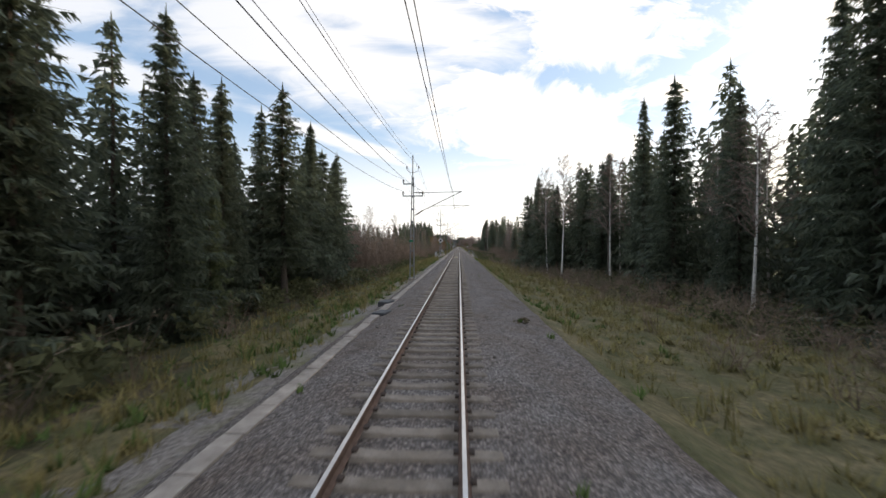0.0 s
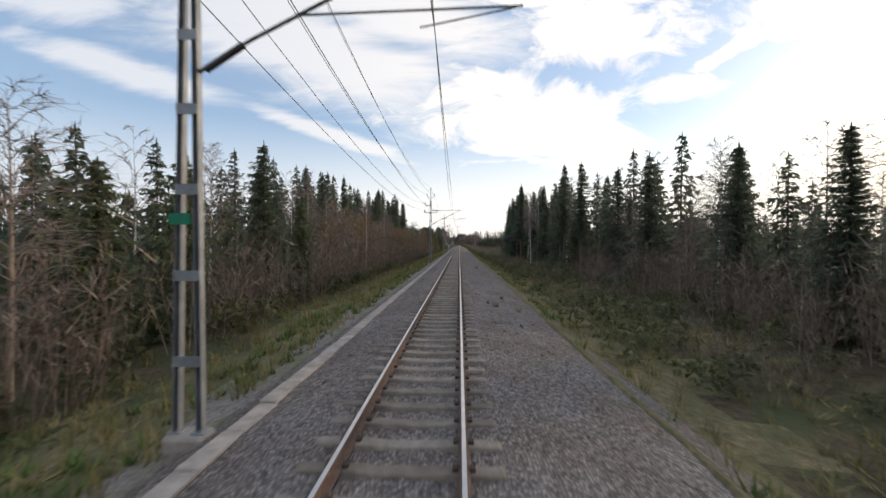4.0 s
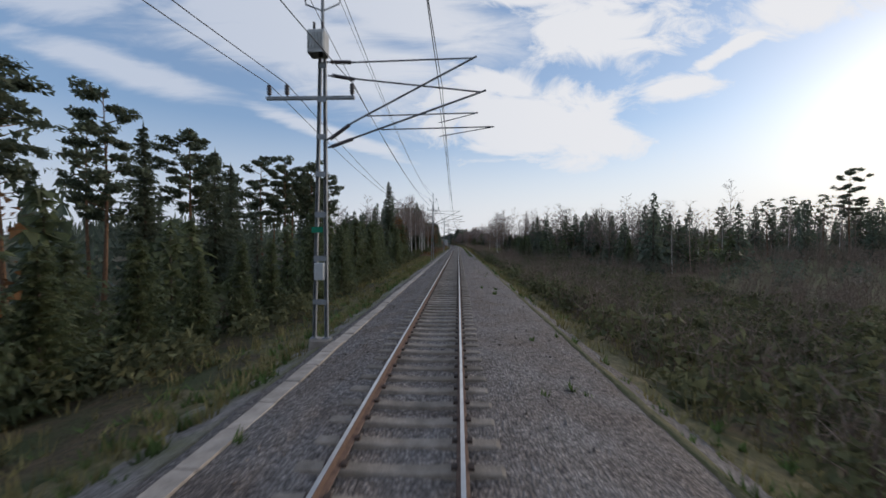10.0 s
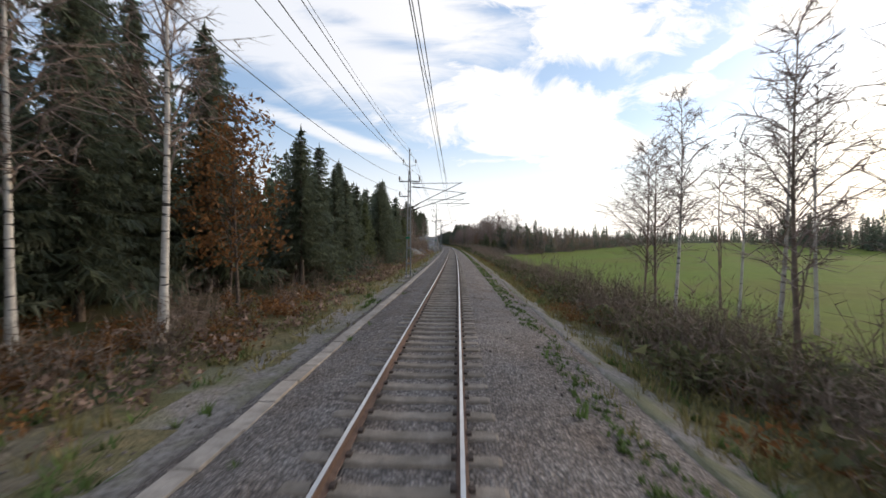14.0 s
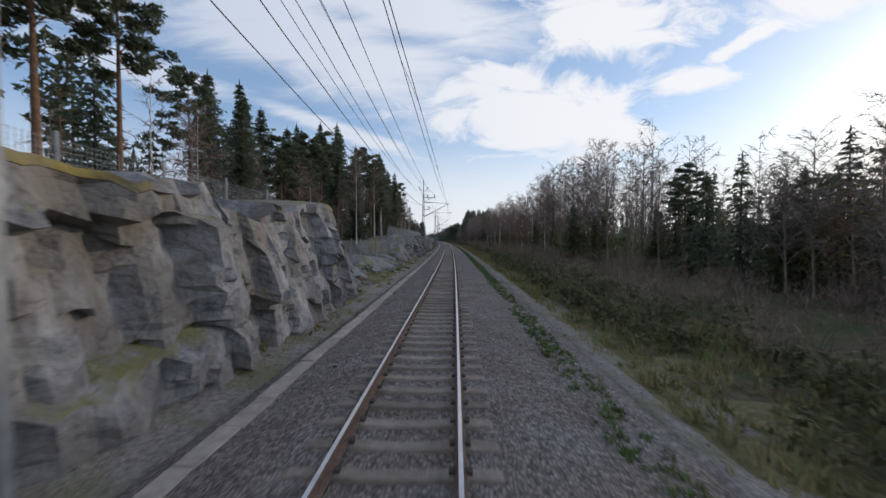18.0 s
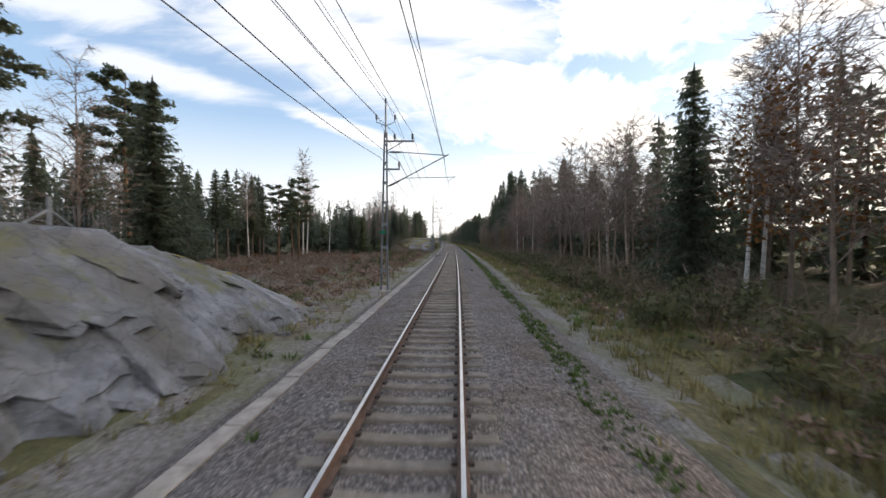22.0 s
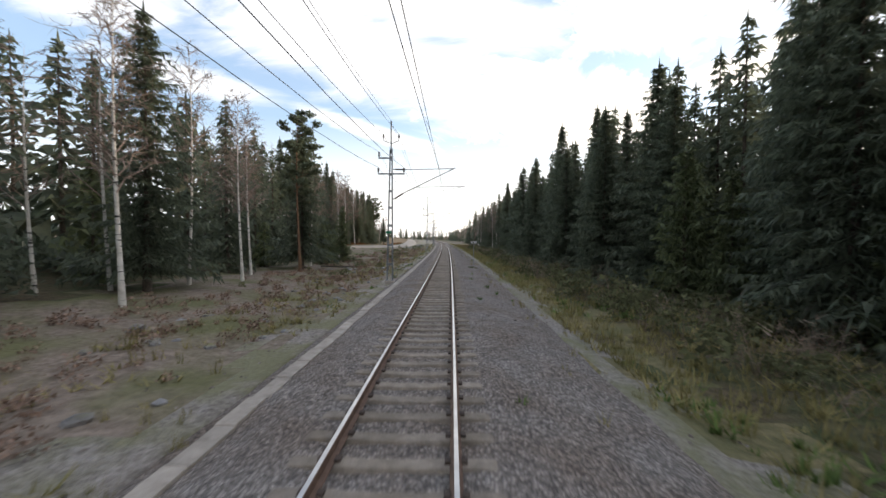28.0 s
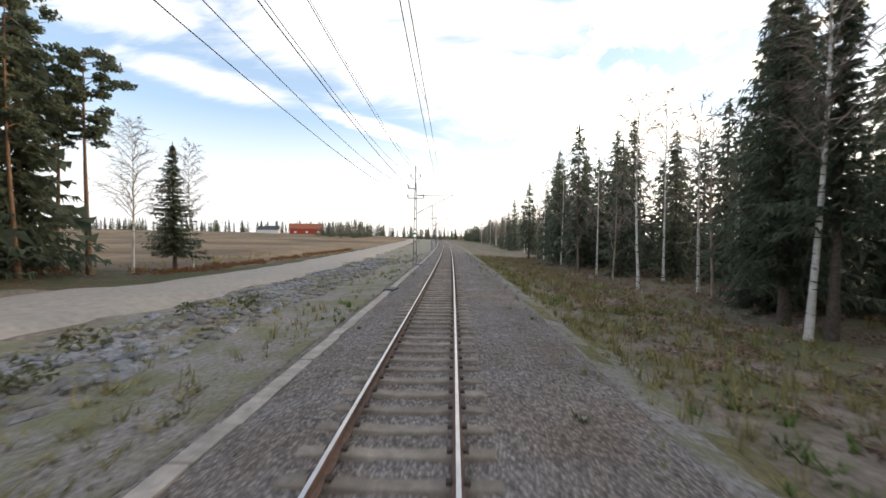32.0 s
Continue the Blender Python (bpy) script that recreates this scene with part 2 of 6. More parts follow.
def birch_material():
    """White bark with dark cross marks, darker towards the foot and the twigs."""
    m = material("birch_bark", (0.74, 0.70, 0.64), (0.46, 0.42, 0.38), scale=3.0, rough=0.8, bump=0.2)
    n, k = m.node_tree.nodes, m.node_tree.links
    b = n["Principled BSDF"]
    old = b.inputs["Base Color"].links[0].from_socket
    co = n.new("ShaderNodeTexCoord")
    mp = n.new("ShaderNodeMapping")
    mp.inputs["Scale"].default_value = (2.0, 2.0, 9.0)
    k.new(co.outputs["Object"], mp.inputs[0])
    v = n.new("ShaderNodeTexNoise")
    v.inputs["Scale"].default_value, v.inputs["Detail"].default_value = 1.0, 3.0
    k.new(mp.outputs[0], v.inputs["Vector"])
    r = n.new("ShaderNodeMapRange")
    r.inputs["From Min"].default_value, r.inputs["From Max"].default_value = 0.60, 0.66
    k.new(v.outputs["Fac"], r.inputs["Value"])
    mix = n.new("ShaderNodeMix")
    mix.data_type = "RGBA"
    mix.inputs[7].default_value = (0.05, 0.045, 0.04, 1)
    k.new(r.outputs[0], mix.inputs[0])
    k.new(old, mix.inputs[6])
    k.new(mix.outputs[2], b.inputs["Base Color"])
    return m


def rock_material():
    """Grey granite with rust stains and dark upright cracks."""
    m = material("grey_granite", (0.38, 0.375, 0.385), (0.13, 0.13, 0.138), 1.6, 10, 0.92, 0.9, 6, big=(0.27, 0.245, 0.22), big_scale=0.5)
    n, k = m.node_tree.nodes, m.node_tree.links
    b = n["Principled BSDF"]
    old = b.inputs["Base Color"].links[0].from_socket
    geo = n.new("ShaderNodeNewGeometry")
    mp = n.new("ShaderNodeMapping")
    mp.inputs["Scale"].default_value, mp.inputs["Rotation"].default_value = (1.5, 1.5, 0.55), (0.25, 0.2, 0)
    k.new(geo.outputs["Position"], mp.inputs[0])
    warp = n.new("ShaderNodeTexNoise")
    warp.inputs["Scale"].default_value, warp.inputs["Detail"].default_value = 1.2, 4.0
    k.new(mp.outputs[0], warp.inputs["Vector"])
    add = n.new("ShaderNodeVectorMath")
    add.operation = "ADD"
    k.new(mp.outputs[0], add.inputs[0])
    k.new(warp.outputs["Color"], add.inputs[1])
    v = n.new("ShaderNodeTexVoronoi")
    v.feature = "DISTANCE_TO_EDGE"
    v.inputs["Scale"].default_value = 1.3
    k.new(add.outputs[0], v.inputs["Vector"])
    r = n.new("ShaderNodeMapRange")
    r.inputs["From Min"].default_value, r.inputs["From Max"].default_value, r.inputs["To Min"].default_value = 0.0, 0.03, 0.62
    k.new(v.outputs["Distance"], r.inputs["Value"])
    mix = n.new("ShaderNodeMix")
    mix.data_type, mix.blend_type = "RGBA", "MULTIPLY"
    mix.inputs[0].default_value = 1.0
    k.new(old, mix.inputs[6])
    k.new(r.outputs[0], mix.inputs[7])
    up = n.new("ShaderNodeSeparateXYZ")
    k.new(geo.outputs["Normal"], up.inputs[0])
    patch = n.new("ShaderNodeTexNoise")
    patch.inputs["Scale"].default_value, patch.inputs["Detail"].default_value, patch.inputs["Roughness"].default_value = 0.55, 9.0, 0.7
    k.new(geo.outputs["Position"], patch.inputs["Vector"])
    rise = n.new("ShaderNodeMath")
    rise.operation = "MULTIPLY_ADD"
    rise.inputs[1].default_value = 0.22
    k.new(up.outputs[2], rise.inputs[0])
    k.new(patch.outputs["Fac"], rise.inputs[2])
    grow = n.new("ShaderNodeMapRange")
    grow.inputs["From Min"].default_value, grow.inputs["From Max"].default_value = 0.69, 0.82
    k.new(rise.outputs[0], grow.inputs["Value"])
    moss = n.new("ShaderNodeMix")
    moss.data_type = "RGBA"
    moss.inputs[6].default_value, moss.inputs[7].default_value = (0.11, 0.105, 0.05, 1), (0.27, 0.25, 0.10, 1)
    k.new(warp.outputs["Fac"], moss.inputs[0])
    over = n.new("ShaderNodeMix")
    over.data_type = "RGBA"
    k.new(grow.outputs[0], over.inputs[0])
    k.new(mix.outputs[2], over.inputs[6])
    k.new(moss.outputs[2], over.inputs[7])
    k.new(over.outputs[2], b.inputs["Base Color"])
    return m


M_BALLAST = ballast_material()
M_FLOOR = material("forest_floor", (0.165, 0.120, 0.070), (0.050, 0.045, 0.027), 4.0, 10, 0.95, 1.0, 10, big=(0.10, 0.115, 0.048), big_scale=0.5)
M_VERGE = material("verge_grass", (0.31, 0.25, 0.135), (0.105, 0.095, 0.048), 5.0, 10, 0.95, 1.0, 14, big=(0.20, 0.19, 0.09), big_scale=0.8)
M_HEATH = material("heather_ground", (0.30, 0.24, 0.195), (0.12, 0.09, 0.070), 3.6, 10, 0.95, 0.8, 7, big=(0.196, 0.190, 0.092), big_scale=0.3)
M_GREEN = material("green_field", (0.15, 0.205, 0.032), (0.095, 0.14, 0.024), 0.6, 8, 0.95, 0.6, 8, big=(0.19, 0.215, 0.045), big_scale=0.05, spec=0.1)
M_STUBBLE = material("stubble_field", (0.27, 0.20, 0.115), (0.17, 0.115, 0.07), 0.5, 7, 0.95, 0.4, 8, big=(0.16, 0.11, 0.07), big_scale=0.03)
M_PASTURE = material("pale_pasture", (0.20, 0.17, 0.085), (0.11, 0.10, 0.05), 0.5, 7, 0.95, 0.4, 8, big=(0.19, 0.20, 0.08), big_scale=0.04)
M_GRAVEL = material("gravel_road", (0.42, 0.365, 0.31), (0.30, 0.26, 0.22), 3.0, 8, 0.95, 0.4, 20, big=(0.48, 0.43, 0.37), big_scale=0.6)
M_PATH = material("grey_gravel", (0.413, 0.369, 0.338), (0.150, 0.131, 0.112), 9.0, 9, 0.95, 1.0, 16, big=(0.300, 0.288, 0.175), big_scale=0.7)
M_CONCRETE = material("weathered_concrete", (0.450, 0.394, 0.344), (0.250, 0.219, 0.188), 3.0, 8, 0.9, 0.15, 20, spread=0.12)
M_SLEEPER = material("sleeper_concrete", (0.34, 0.288, 0.24), (0.19, 0.160, 0.132), 5.0, 9, 0.9, 0.3, 25, spread=0.18, big=(0.30, 0.25, 0.20), big_scale=1.6)
M_RUST = material("rusty_rail_side", (0.21, 0.135, 0.10), (0.11, 0.07, 0.055), 12.0, 6, 0.8, 0.1)
M_RAILTOP = material("worn_rail_head", (0.62, 0.60, 0.58), (0.45, 0.43, 0.42), 3.0, 4, 0.28, 0.0, metal=1.0, spec=0.5)
M_CLIP = material("fastening_steel", (0.10, 0.07, 0.055), (0.05, 0.04, 0.035), 20, 3, 0.7, 0.0)
M_STEEL = material("galvanised_steel", (0.32, 0.33, 0.34), (0.20, 0.21, 0.22), 3.0, 5, 0.55, 0.05, metal=0.3)
M_DARKSTEEL = material("dark_steel", (0.10, 0.105, 0.11), (0.06, 0.06, 0.065), 5.0, 5, 0.6, 0.05, metal=0.2)
M_INSUL = material("brown_porcelain", (0.045, 0.030, 0.028), (0.03, 0.02, 0.02), 8, 3, 0.3, 0.0, spec=0.5)
M_WIRE = material("dark_wire", (0.055, 0.055, 0.06), (0.04, 0.04, 0.04), 8, 3, 0.6, 0.0)
M_SIGNGREEN = material("green_sign_enamel", (0.015, 0.22, 0.12), (0.012, 0.16, 0.09), 6, 3, 0.5, 0.0)
M_WHITE = material("white_sign_enamel", (0.78, 0.79, 0.80), (0.62, 0.63, 0.63), 5, 4, 0.5, 0.0)
M_BLACK = material("black_enamel", (0.02, 0.02, 0.022), (0.015, 0.015, 0.016), 5, 3, 0.5, 0.0)
M_CABINET = material("light_grey_cabinet", (0.52, 0.53, 0.53), (0.40, 0.41, 0.41), 3, 6, 0.6, 0.05)
M_ROCK = rock_material()
M_MOSS = material("moss_and_lichen", (0.32, 0.26, 0.075), (0.18, 0.14, 0.05), 1.5, 8, 0.95, 0.6, 8, big=(0.28, 0.25, 0.19), big_scale=0.6)
M_SPRUCE = material("spruce_needles", (0.160, 0.188, 0.125), (0.105, 0.125, 0.088), 2.5, 5, 0.55, 0.0, spread=0.35, spec=0.5, through_light=0.5)
M_YOUNG = material("young_conifer_needles", (0.180, 0.208, 0.100), (0.105, 0.125, 0.066), 2.5, 5, 0.55, 0.0, spread=0.35, spec=0.5, through_light=0.5)
M_PINE = material("pine_needles", (0.150, 0.172, 0.108), (0.085, 0.10, 0.066), 2.5, 5, 0.8, 0.0, spread=0.3, spec=0.15, through_light=0.4)
M_BARK = material("spruce_bark", (0.17, 0.135, 0.11), (0.07, 0.055, 0.045), 8, 6, 0.95, 0.5)
M_PINEBARK = material("pine_bark", (0.24, 0.135, 0.075), (0.10, 0.065, 0.045), 5, 6, 0.95, 0.5)
M_BIRCH = birch_material()
M_TWIG = material("bare_twigs", (0.338, 0.263, 0.225), (0.175, 0.138, 0.119), 2, 4, 0.9, 0.0, spread=0.3, spec=0.1)
M_BRUSH = material("brushwood_stems", (0.338, 0.256, 0.194), (0.163, 0.125, 0.100), 2, 4, 0.9, 0.0, spread=0.4, spec=0.1)
M_RUSTLEAF = material("withered_leaves", (0.27, 0.14, 0.06), (0.15, 0.075, 0.035), 3, 4, 0.85, 0.0, spread=0.35, spec=0.1, through_light=0.35)
M_OCHRE = material("ochre_leaves", (0.34, 0.235, 0.11), (0.20, 0.14, 0.065), 3, 4, 0.8, 0.0, spread=0.35, spec=0.15, through_light=0.4)
M_YELLOW = material("yellow_leaves", (0.45, 0.27, 0.05), (0.28, 0.15, 0.03), 3, 4, 0.85, 0.0, spread=0.3, spec=0.1, through_light=0.35)
M_TUFT = material("dry_grass_blades", (0.338, 0.275, 0.125), (0.150, 0.144, 0.056), 1.0, 6, 0.9, 0.0, spread=0.35, spec=0.1, through_light=0.2)
M_WEED = material("green_weeds", (0.150, 0.215, 0.065), (0.080, 0.115, 0.040), 1.5, 6, 0.9, 0.0, spread=0.35, spec=0.1, through_light=0.2)
M_HEATHER = material("heather_shrub", (0.338, 0.231, 0.175), (0.163, 0.112, 0.088), 1.5, 6, 0.9, 0.0, spread=0.4, spec=0.1)
M_BUSH = material("evergreen_shrub", (0.178, 0.178, 0.092), (0.086, 0.092, 0.048), 2.0, 6, 0.9, 0.0, spread=0.4, spec=0.1, through_light=0.35)
M_BARN = material("red_barn_boards", (0.42, 0.085, 0.05), (0.30, 0.06, 0.04), 1.0, 5, 0.9, 0.1)
M_TILE = material("barn_roof", (0.36, 0.12, 0.07), (0.22, 0.08, 0.05), 1.0, 5, 0.9, 0.1)
M_HOUSE = material("pale_house_boards", (0.7, 0.68, 0.62), (0.55, 0.53, 0.5), 1.0, 5, 0.9, 0.1)
M_TIMBER = material("grey_fence_timber", (0.33, 0.30, 0.27), (0.18, 0.16, 0.145), 5, 6, 0.9, 0.2)
M_YELLOWPLATE = material("yellow_balise_plastic", (0.60, 0.52, 0.36), (0.45, 0.39, 0.27), 6, 4, 0.6, 0.0)

# ======== mesh helpers ========


def mesh_of(name, verts, faces, mats, index=None, smooth=False):
    """One mesh from arrays; faces: an array of triangles or quads, or a list of such arrays."""
    me = bpy.data.meshes.new(name)
    groups = [np.asarray(f, np.int32) for f in (faces if isinstance(faces, list) else [faces]) if len(f)]
    verts = np.asarray(verts, np.float32)
    me.vertices.add(len(verts))
    me.vertices.foreach_set("co", verts.ravel())
    loops = np.concatenate([g.ravel() for g in groups])
    sizes = np.concatenate([np.full(len(g), g.shape[1], np.int32) for g in groups])
    starts = np.concatenate([[0], np.cumsum(sizes)[:-1]]).astype(np.int32)
    me.loops.add(len(loops))
    me.loops.foreach_set("vertex_index", loops)
    me.polygons.add(len(sizes))
    me.polygons.foreach_set("loop_start", starts)
    me.polygons.foreach_set("loop_total", sizes)
    if index is not None:
        me.polygons.foreach_set("material_index", np.asarray(index, np.int32))
    me.polygons.foreach_set("use_smooth", np.full(len(sizes), smooth))
    for m in mats if isinstance(mats, (list, tuple)) else [mats]:
        me.materials.append(m)
    me.update(calc_edges=True)
    return me


class Soup:
    """Gathers loose triangles and quads."""

    def __init__(self):
        self.v, self.t, self.q, self.n = [], [], [], 0

    def add(self, verts, tris=None, quads=None):
        if tris is not None and len(tris):
            self.t.append(np.asarray(tris, np.int64) + self.n)
        if quads is not None and len(quads):
            self.q.append(np.asarray(quads, np.int64) + self.n)
        self.v.append(np.asarray(verts, float))
        self.n += len(verts)

    def arrays(self):
        v = np.concatenate(self.v) if self.v else np.zeros((0, 3))
        t = np.concatenate(self.t) if self.t else np.zeros((0, 3), int)
        q = np.concatenate(self.q) if self.q else np.zeros((0, 4), int)
        return v, t, q

    def mesh(self, name, mats, smooth=False):
        v, t, q = self.arrays()
        return mesh_of(name, v, [t, q], mats, smooth=smooth)


def thing(name, label, category, group="", kind=""):
    return tagged(new(name), label, category, group, kind)


def part(name, data, parent, label=""):
    ob = new(name, data)
    ob.parent = parent
    return tagged(ob, label)


def box(soup, lo, hi, bevel=0.0):
    (x0, y0, z0), (x1, y1, z1) = lo, hi
    if not bevel:
        v = [(x, y, z) for z in (z0, z1) for y in (y0, y1) for x in (x0, x1)]
        soup.add(v, quads=[(0, 2, 3, 1), (4, 5, 7, 6), (0, 1, 5, 4), (2, 6, 7, 3), (0, 4, 6, 2), (1, 3, 7, 5)])
        return
    b = bevel
    ring = [(x0 + b, y0), (x1 - b, y0), (x1, y0 + b), (x1, y1 - b), (x1 - b, y1), (x0 + b, y1), (x0, y1 - b), (x0, y0 + b)]
    cx, cy = (x0 + x1) / 2, (y0 + y1) / 2
    v = [(x, y, z0) for x, y in ring] + [(x, y, z1 - b) for x, y in ring] + \
        [(x + (b if x < cx else -b) * 0.7, y + (b if y < cy else -b) * 0.7, z1) for x, y in ring] + [(cx, cy, z1)]
    q = [(i + 8 * r, (i + 1) % 8 + 8 * r, (i + 1) % 8 + 8 * r + 8, i + 8 * r + 8) for r in range(2) for i in range(8)]
    soup.add(v, tris=[(16 + i, 16 + (i + 1) % 8, 24) for i in range(8)], quads=q)


def tube(soup, points, radii, sides=4, cap=False):
    p = np.asarray(points, float)
    r = np.full(len(p), radii) if np.isscalar(radii) else np.asarray(radii, float)
    d = np.gradient(p, axis=0)
    d /= np.linalg.norm(d, axis=1, keepdims=True) + 1e-9
    up = np.where(np.abs(d[:, 2:3]) > 0.9, np.array([[1.0, 0, 0]]), np.array([[0, 0, 1.0]]))
    a = np.cross(d, up)
    a /= np.linalg.norm(a, axis=1, keepdims=True) + 1e-9
    b = np.cross(a, d)
    ang = np.arange(sides) * 2 * np.pi / sides + np.pi / sides
    v = p[:, None] + r[:, None, None] * (np.cos(ang)[None, :, None] * a[:, None] + np.sin(ang)[None, :, None] * b[:, None])
    n = len(p)
    i, j = np.meshgrid(np.arange(n - 1), np.arange(sides), indexing="ij")
    k = (j + 1) % sides
    q = np.stack([i * sides + j, i * sides + k, (i + 1) * sides + k, (i + 1) * sides + j], -1).reshape(-1, 4)
    v = v.reshape(-1, 3)
    t = []
    if cap:
        v = np.concatenate([v, p[[0, -1]]])
        e = n * sides
        t = [(e, (j + 1) % sides, j) for j in range(sides)] + [(e + 1, (n - 1) * sides + j, (n - 1) * sides + (j + 1) % sides) for j in range(sides)]
    soup.add(v, tris=t, quads=q)


def noisy(x, y, seed=0.0):
    """Smooth value noise from sines, for arrays."""
    return (np.sin(x * 1.0 + 1.7 * np.sin(y * 0.7 + seed)) + np.sin(y * 1.3 + 1.3 * np.sin(x * 0.9 + 2 * seed)) + 0.5 * np.sin(2.3 * x + 1.9 * y + seed)) / 2.5

# ======== ground ========
# s, then heights at 5, 12, 30 and 90 m to the side
LEFT = [(-400, -0.9, -1.2, -1, 0), (0, -0.9, -1.2, -1, 0), (95, -0.9, -1.8, -2.2, -2), (105, -1.5, -3.2, -3.5, -3), (118, -1.2, -3.0, -3.2, -2.5), (140, -0.9, -1.6, -1.5, -1),
        (250, -1.2, -2.2, -2.4, -2), (330, -1.5, -2.6, -2.6, -2), (400, -0.8, -1.2, -1, 0), (495, -0.6, 0.0, 1, 2), (522, -0.5, 0.6, 2.5, 3), (540, -0.4, 1.6, 3.5, 4),
        (550, -0.4, 3.0, 4, 4), (575, -0.4, 3.0, 4, 4), (585, -0.4, 0.5, 2, 3), (602, -0.4, 0.7, 2, 3), (612, -0.4, 2.3, 3, 3.5),
        (672, -0.4, 2.3, 3, 3.5), (690, -0.4, 1.4, 1.5, 2), (700, -0.6, -0.5, 0, 1), (762, -0.6, -0.3, 0, 1), (770, -0.5, 1.5, 2.1, 2.3),
        (790, -0.5, 1.9, 2.3, 2.3), (797, -0.5, 0.6, 1.0, 1.5), (824, -0.6, 0, 0.8, 1), (900, -0.7, -0.5, 0.3, 0.8), (940, -0.8, -0.7, 0.35, 1.0), (1005, -0.8, -0.9, 0.1, 0.4), (1030, -0.8, -1.0, -0.7, 0.0), (1250, -0.8, -1.0, 0.0, 2.5), (1400, -0.8, -0.8, 1.0, 5.5), (3000, -0.8, -0.8, 1.0, 5.5)]
RIGHT = [(-400, -1.1, -1.4, -1.5, -1), (0, -1.1, -1.4, -1.5, -1), (100, -1.4, -2.5, -2.5, -2), (112, -2, -3.5, -3.5, -3), (140, -1.2, -1.8, -1.5, -1), (240, -1.2, -2.2, -2, -1.5),
         (270, -1.4, -3.0, -3.2, -2), (380, -1.4, -2.8, -3.0, -1), (420, -1.2, -1.8, -1.8, -1), (460, -1.2, -2.2, -2.4, -1), (560, -1.0, -1.7, -2.0, -1.5),
         (620, -0.9, -0.8, 0.3, 1.0), (700, -0.8, -0.6, 0.5, 2), (800, -0.9, -1.0, -0.5, 0), (900, -0.9, -1.2, -0.8, 0), (1300, -1, -1.5, -1, 0), (3000, -1, -1.5, -1, 0)]


def ground(s, l):
    """Height of the ground, for arrays."""
    s, l = np.broadcast_arrays(np.asarray(s, float), np.asarray(l, float))
    out = np.zeros(s.shape)
    for side, knots in ((-1, LEFT), (1, RIGHT)):
        k = np.array(knots)
        h = [np.interp(s, k[:, 0], k[:, c]) for c in (1, 2, 3, 4)]
        d = np.maximum(l * side, 0)
        inner = 3.4 if side < 0 else 4.2
        z = np.where(d < inner, -0.95, -0.62)
        z = np.where(d >= inner, -0.62 + (h[0] + 0.62) * np.clip((d - inner) / (5.5 - inner), 0, 1), z)
        z = np.where(d > 5.5, h[0] + (h[1] - h[0]) * np.clip((d - 5.5) / 6.5, 0, 1), z)
        z = np.where(d > 12, h[1] + (h[2] - h[1]) * np.clip((d - 12) / 18, 0, 1), z)
        z = np.where(d > 30, h[2] + (h[3] - h[2]) * np.clip((d - 30) / 60, 0, 1), z)
        z = z + np.clip((d - 150) / 600, 0, 1) * 9
        rough = np.clip((d - inner) / 4, 0, 1)
        z = z + rough * (0.16 * noisy(s * 0.55, l * 0.6, 1 + side) + 0.10 * noisy(s * 1.7, l * 1.9, 3 + side))
        out = np.where((l * side > 0) | ((l == 0) & (side > 0)), z, out)
    return out


def g1(s, l):
    return float(ground(np.array([s]), np.array([l]))[0])


gs = np.concatenate([np.arange(-400, -40, 40), np.arange(-40, 1350, 1.6), np.arange(1350, 1500, 10), np.arange(1500, 3001, 100)])
half = [2.6, 3.3, 3.4, 3.9, 4.2, 4.8, 5.5, 6.2, 7, 8, 9, 10.2, 11.4, 12.6, 14, 15.5, 17, 19, 21.5, 24, 27, 30, 34, 40, 48, 60, 75, 90, 115, 150, 200, 300, 450, 700, 1000]
gl = np.array([-h for h in half[::-1]] + [0.0] + half)
S, L = np.meshgrid(gs, gl, indexing="ij")
gv = at_many(S, L, ground(S, L)).reshape(-1, 3)
i, j = np.meshgrid(np.arange(len(gs) - 1), np.arange(len(gl) - 1), indexing="ij")
w = len(gl)
gq = np.stack([i * w + j, i * w + j + 1, (i + 1) * w + j + 1, (i + 1) * w + j], -1).reshape(-1, 4)
cs, cl = ((S[:-1, :-1] + S[1:, 1:]) / 2).ravel(), ((L[:-1, :-1] + L[1:, 1:]) / 2).ravel()
edge = 0.8 * noisy(cs * 0.2, cl * 0.2, 5) + 0.7 * np.random.default_rng(8).standard_normal(len(cs))
wave = 7 * noisy(cs * 0.035, cl * 0.035, 6) + 2 * edge
FLOOR_ID, VERGE_ID, HEATH_ID, GREEN_ID, STUBBLE_ID, PASTURE_ID, PATH_ID = range(7)
gid = np.full(len(cs), FLOOR_ID)
gid[np.abs(cl) < 7.0 + edge] = VERGE_ID
gid[(cl > 0) & (cl < 19 + 3 * edge) & (cs < 90)] = VERGE_ID
gid[(cl < 0) & (cl > -28) & (cs > 693) & (cs < 768)] = HEATH_ID
gid[(cl < 0) & (cl > -17 + edge) & (cs > 797)] = HEATH_ID
gid[(cl < 0) & (cl > -29 + edge) & (cs + wave > 932) & (cs < 1012)] = HEATH_ID
gid[(cl < -4.8) & (cl > -12) & (cs > 395) & (cs < 440)] = HEATH_ID
gid[(cl < 0) & (cl > -15) & (cs > 495) & (cs < 540)] = HEATH_ID
gid[(cl < -22 + edge) & (cs + wave > 1018)] = STUBBLE_ID
gid[(cl < -16 + edge) & (cl + wave > -70) & (cs + wave > 232) & (cs + wave < 272)] = PASTURE_ID
gid[(cl > 22 + 3 * edge) & (cl + 2 * wave < 130) & (cs + wave > 252) & (cs + wave < 400)] = PASTURE_ID
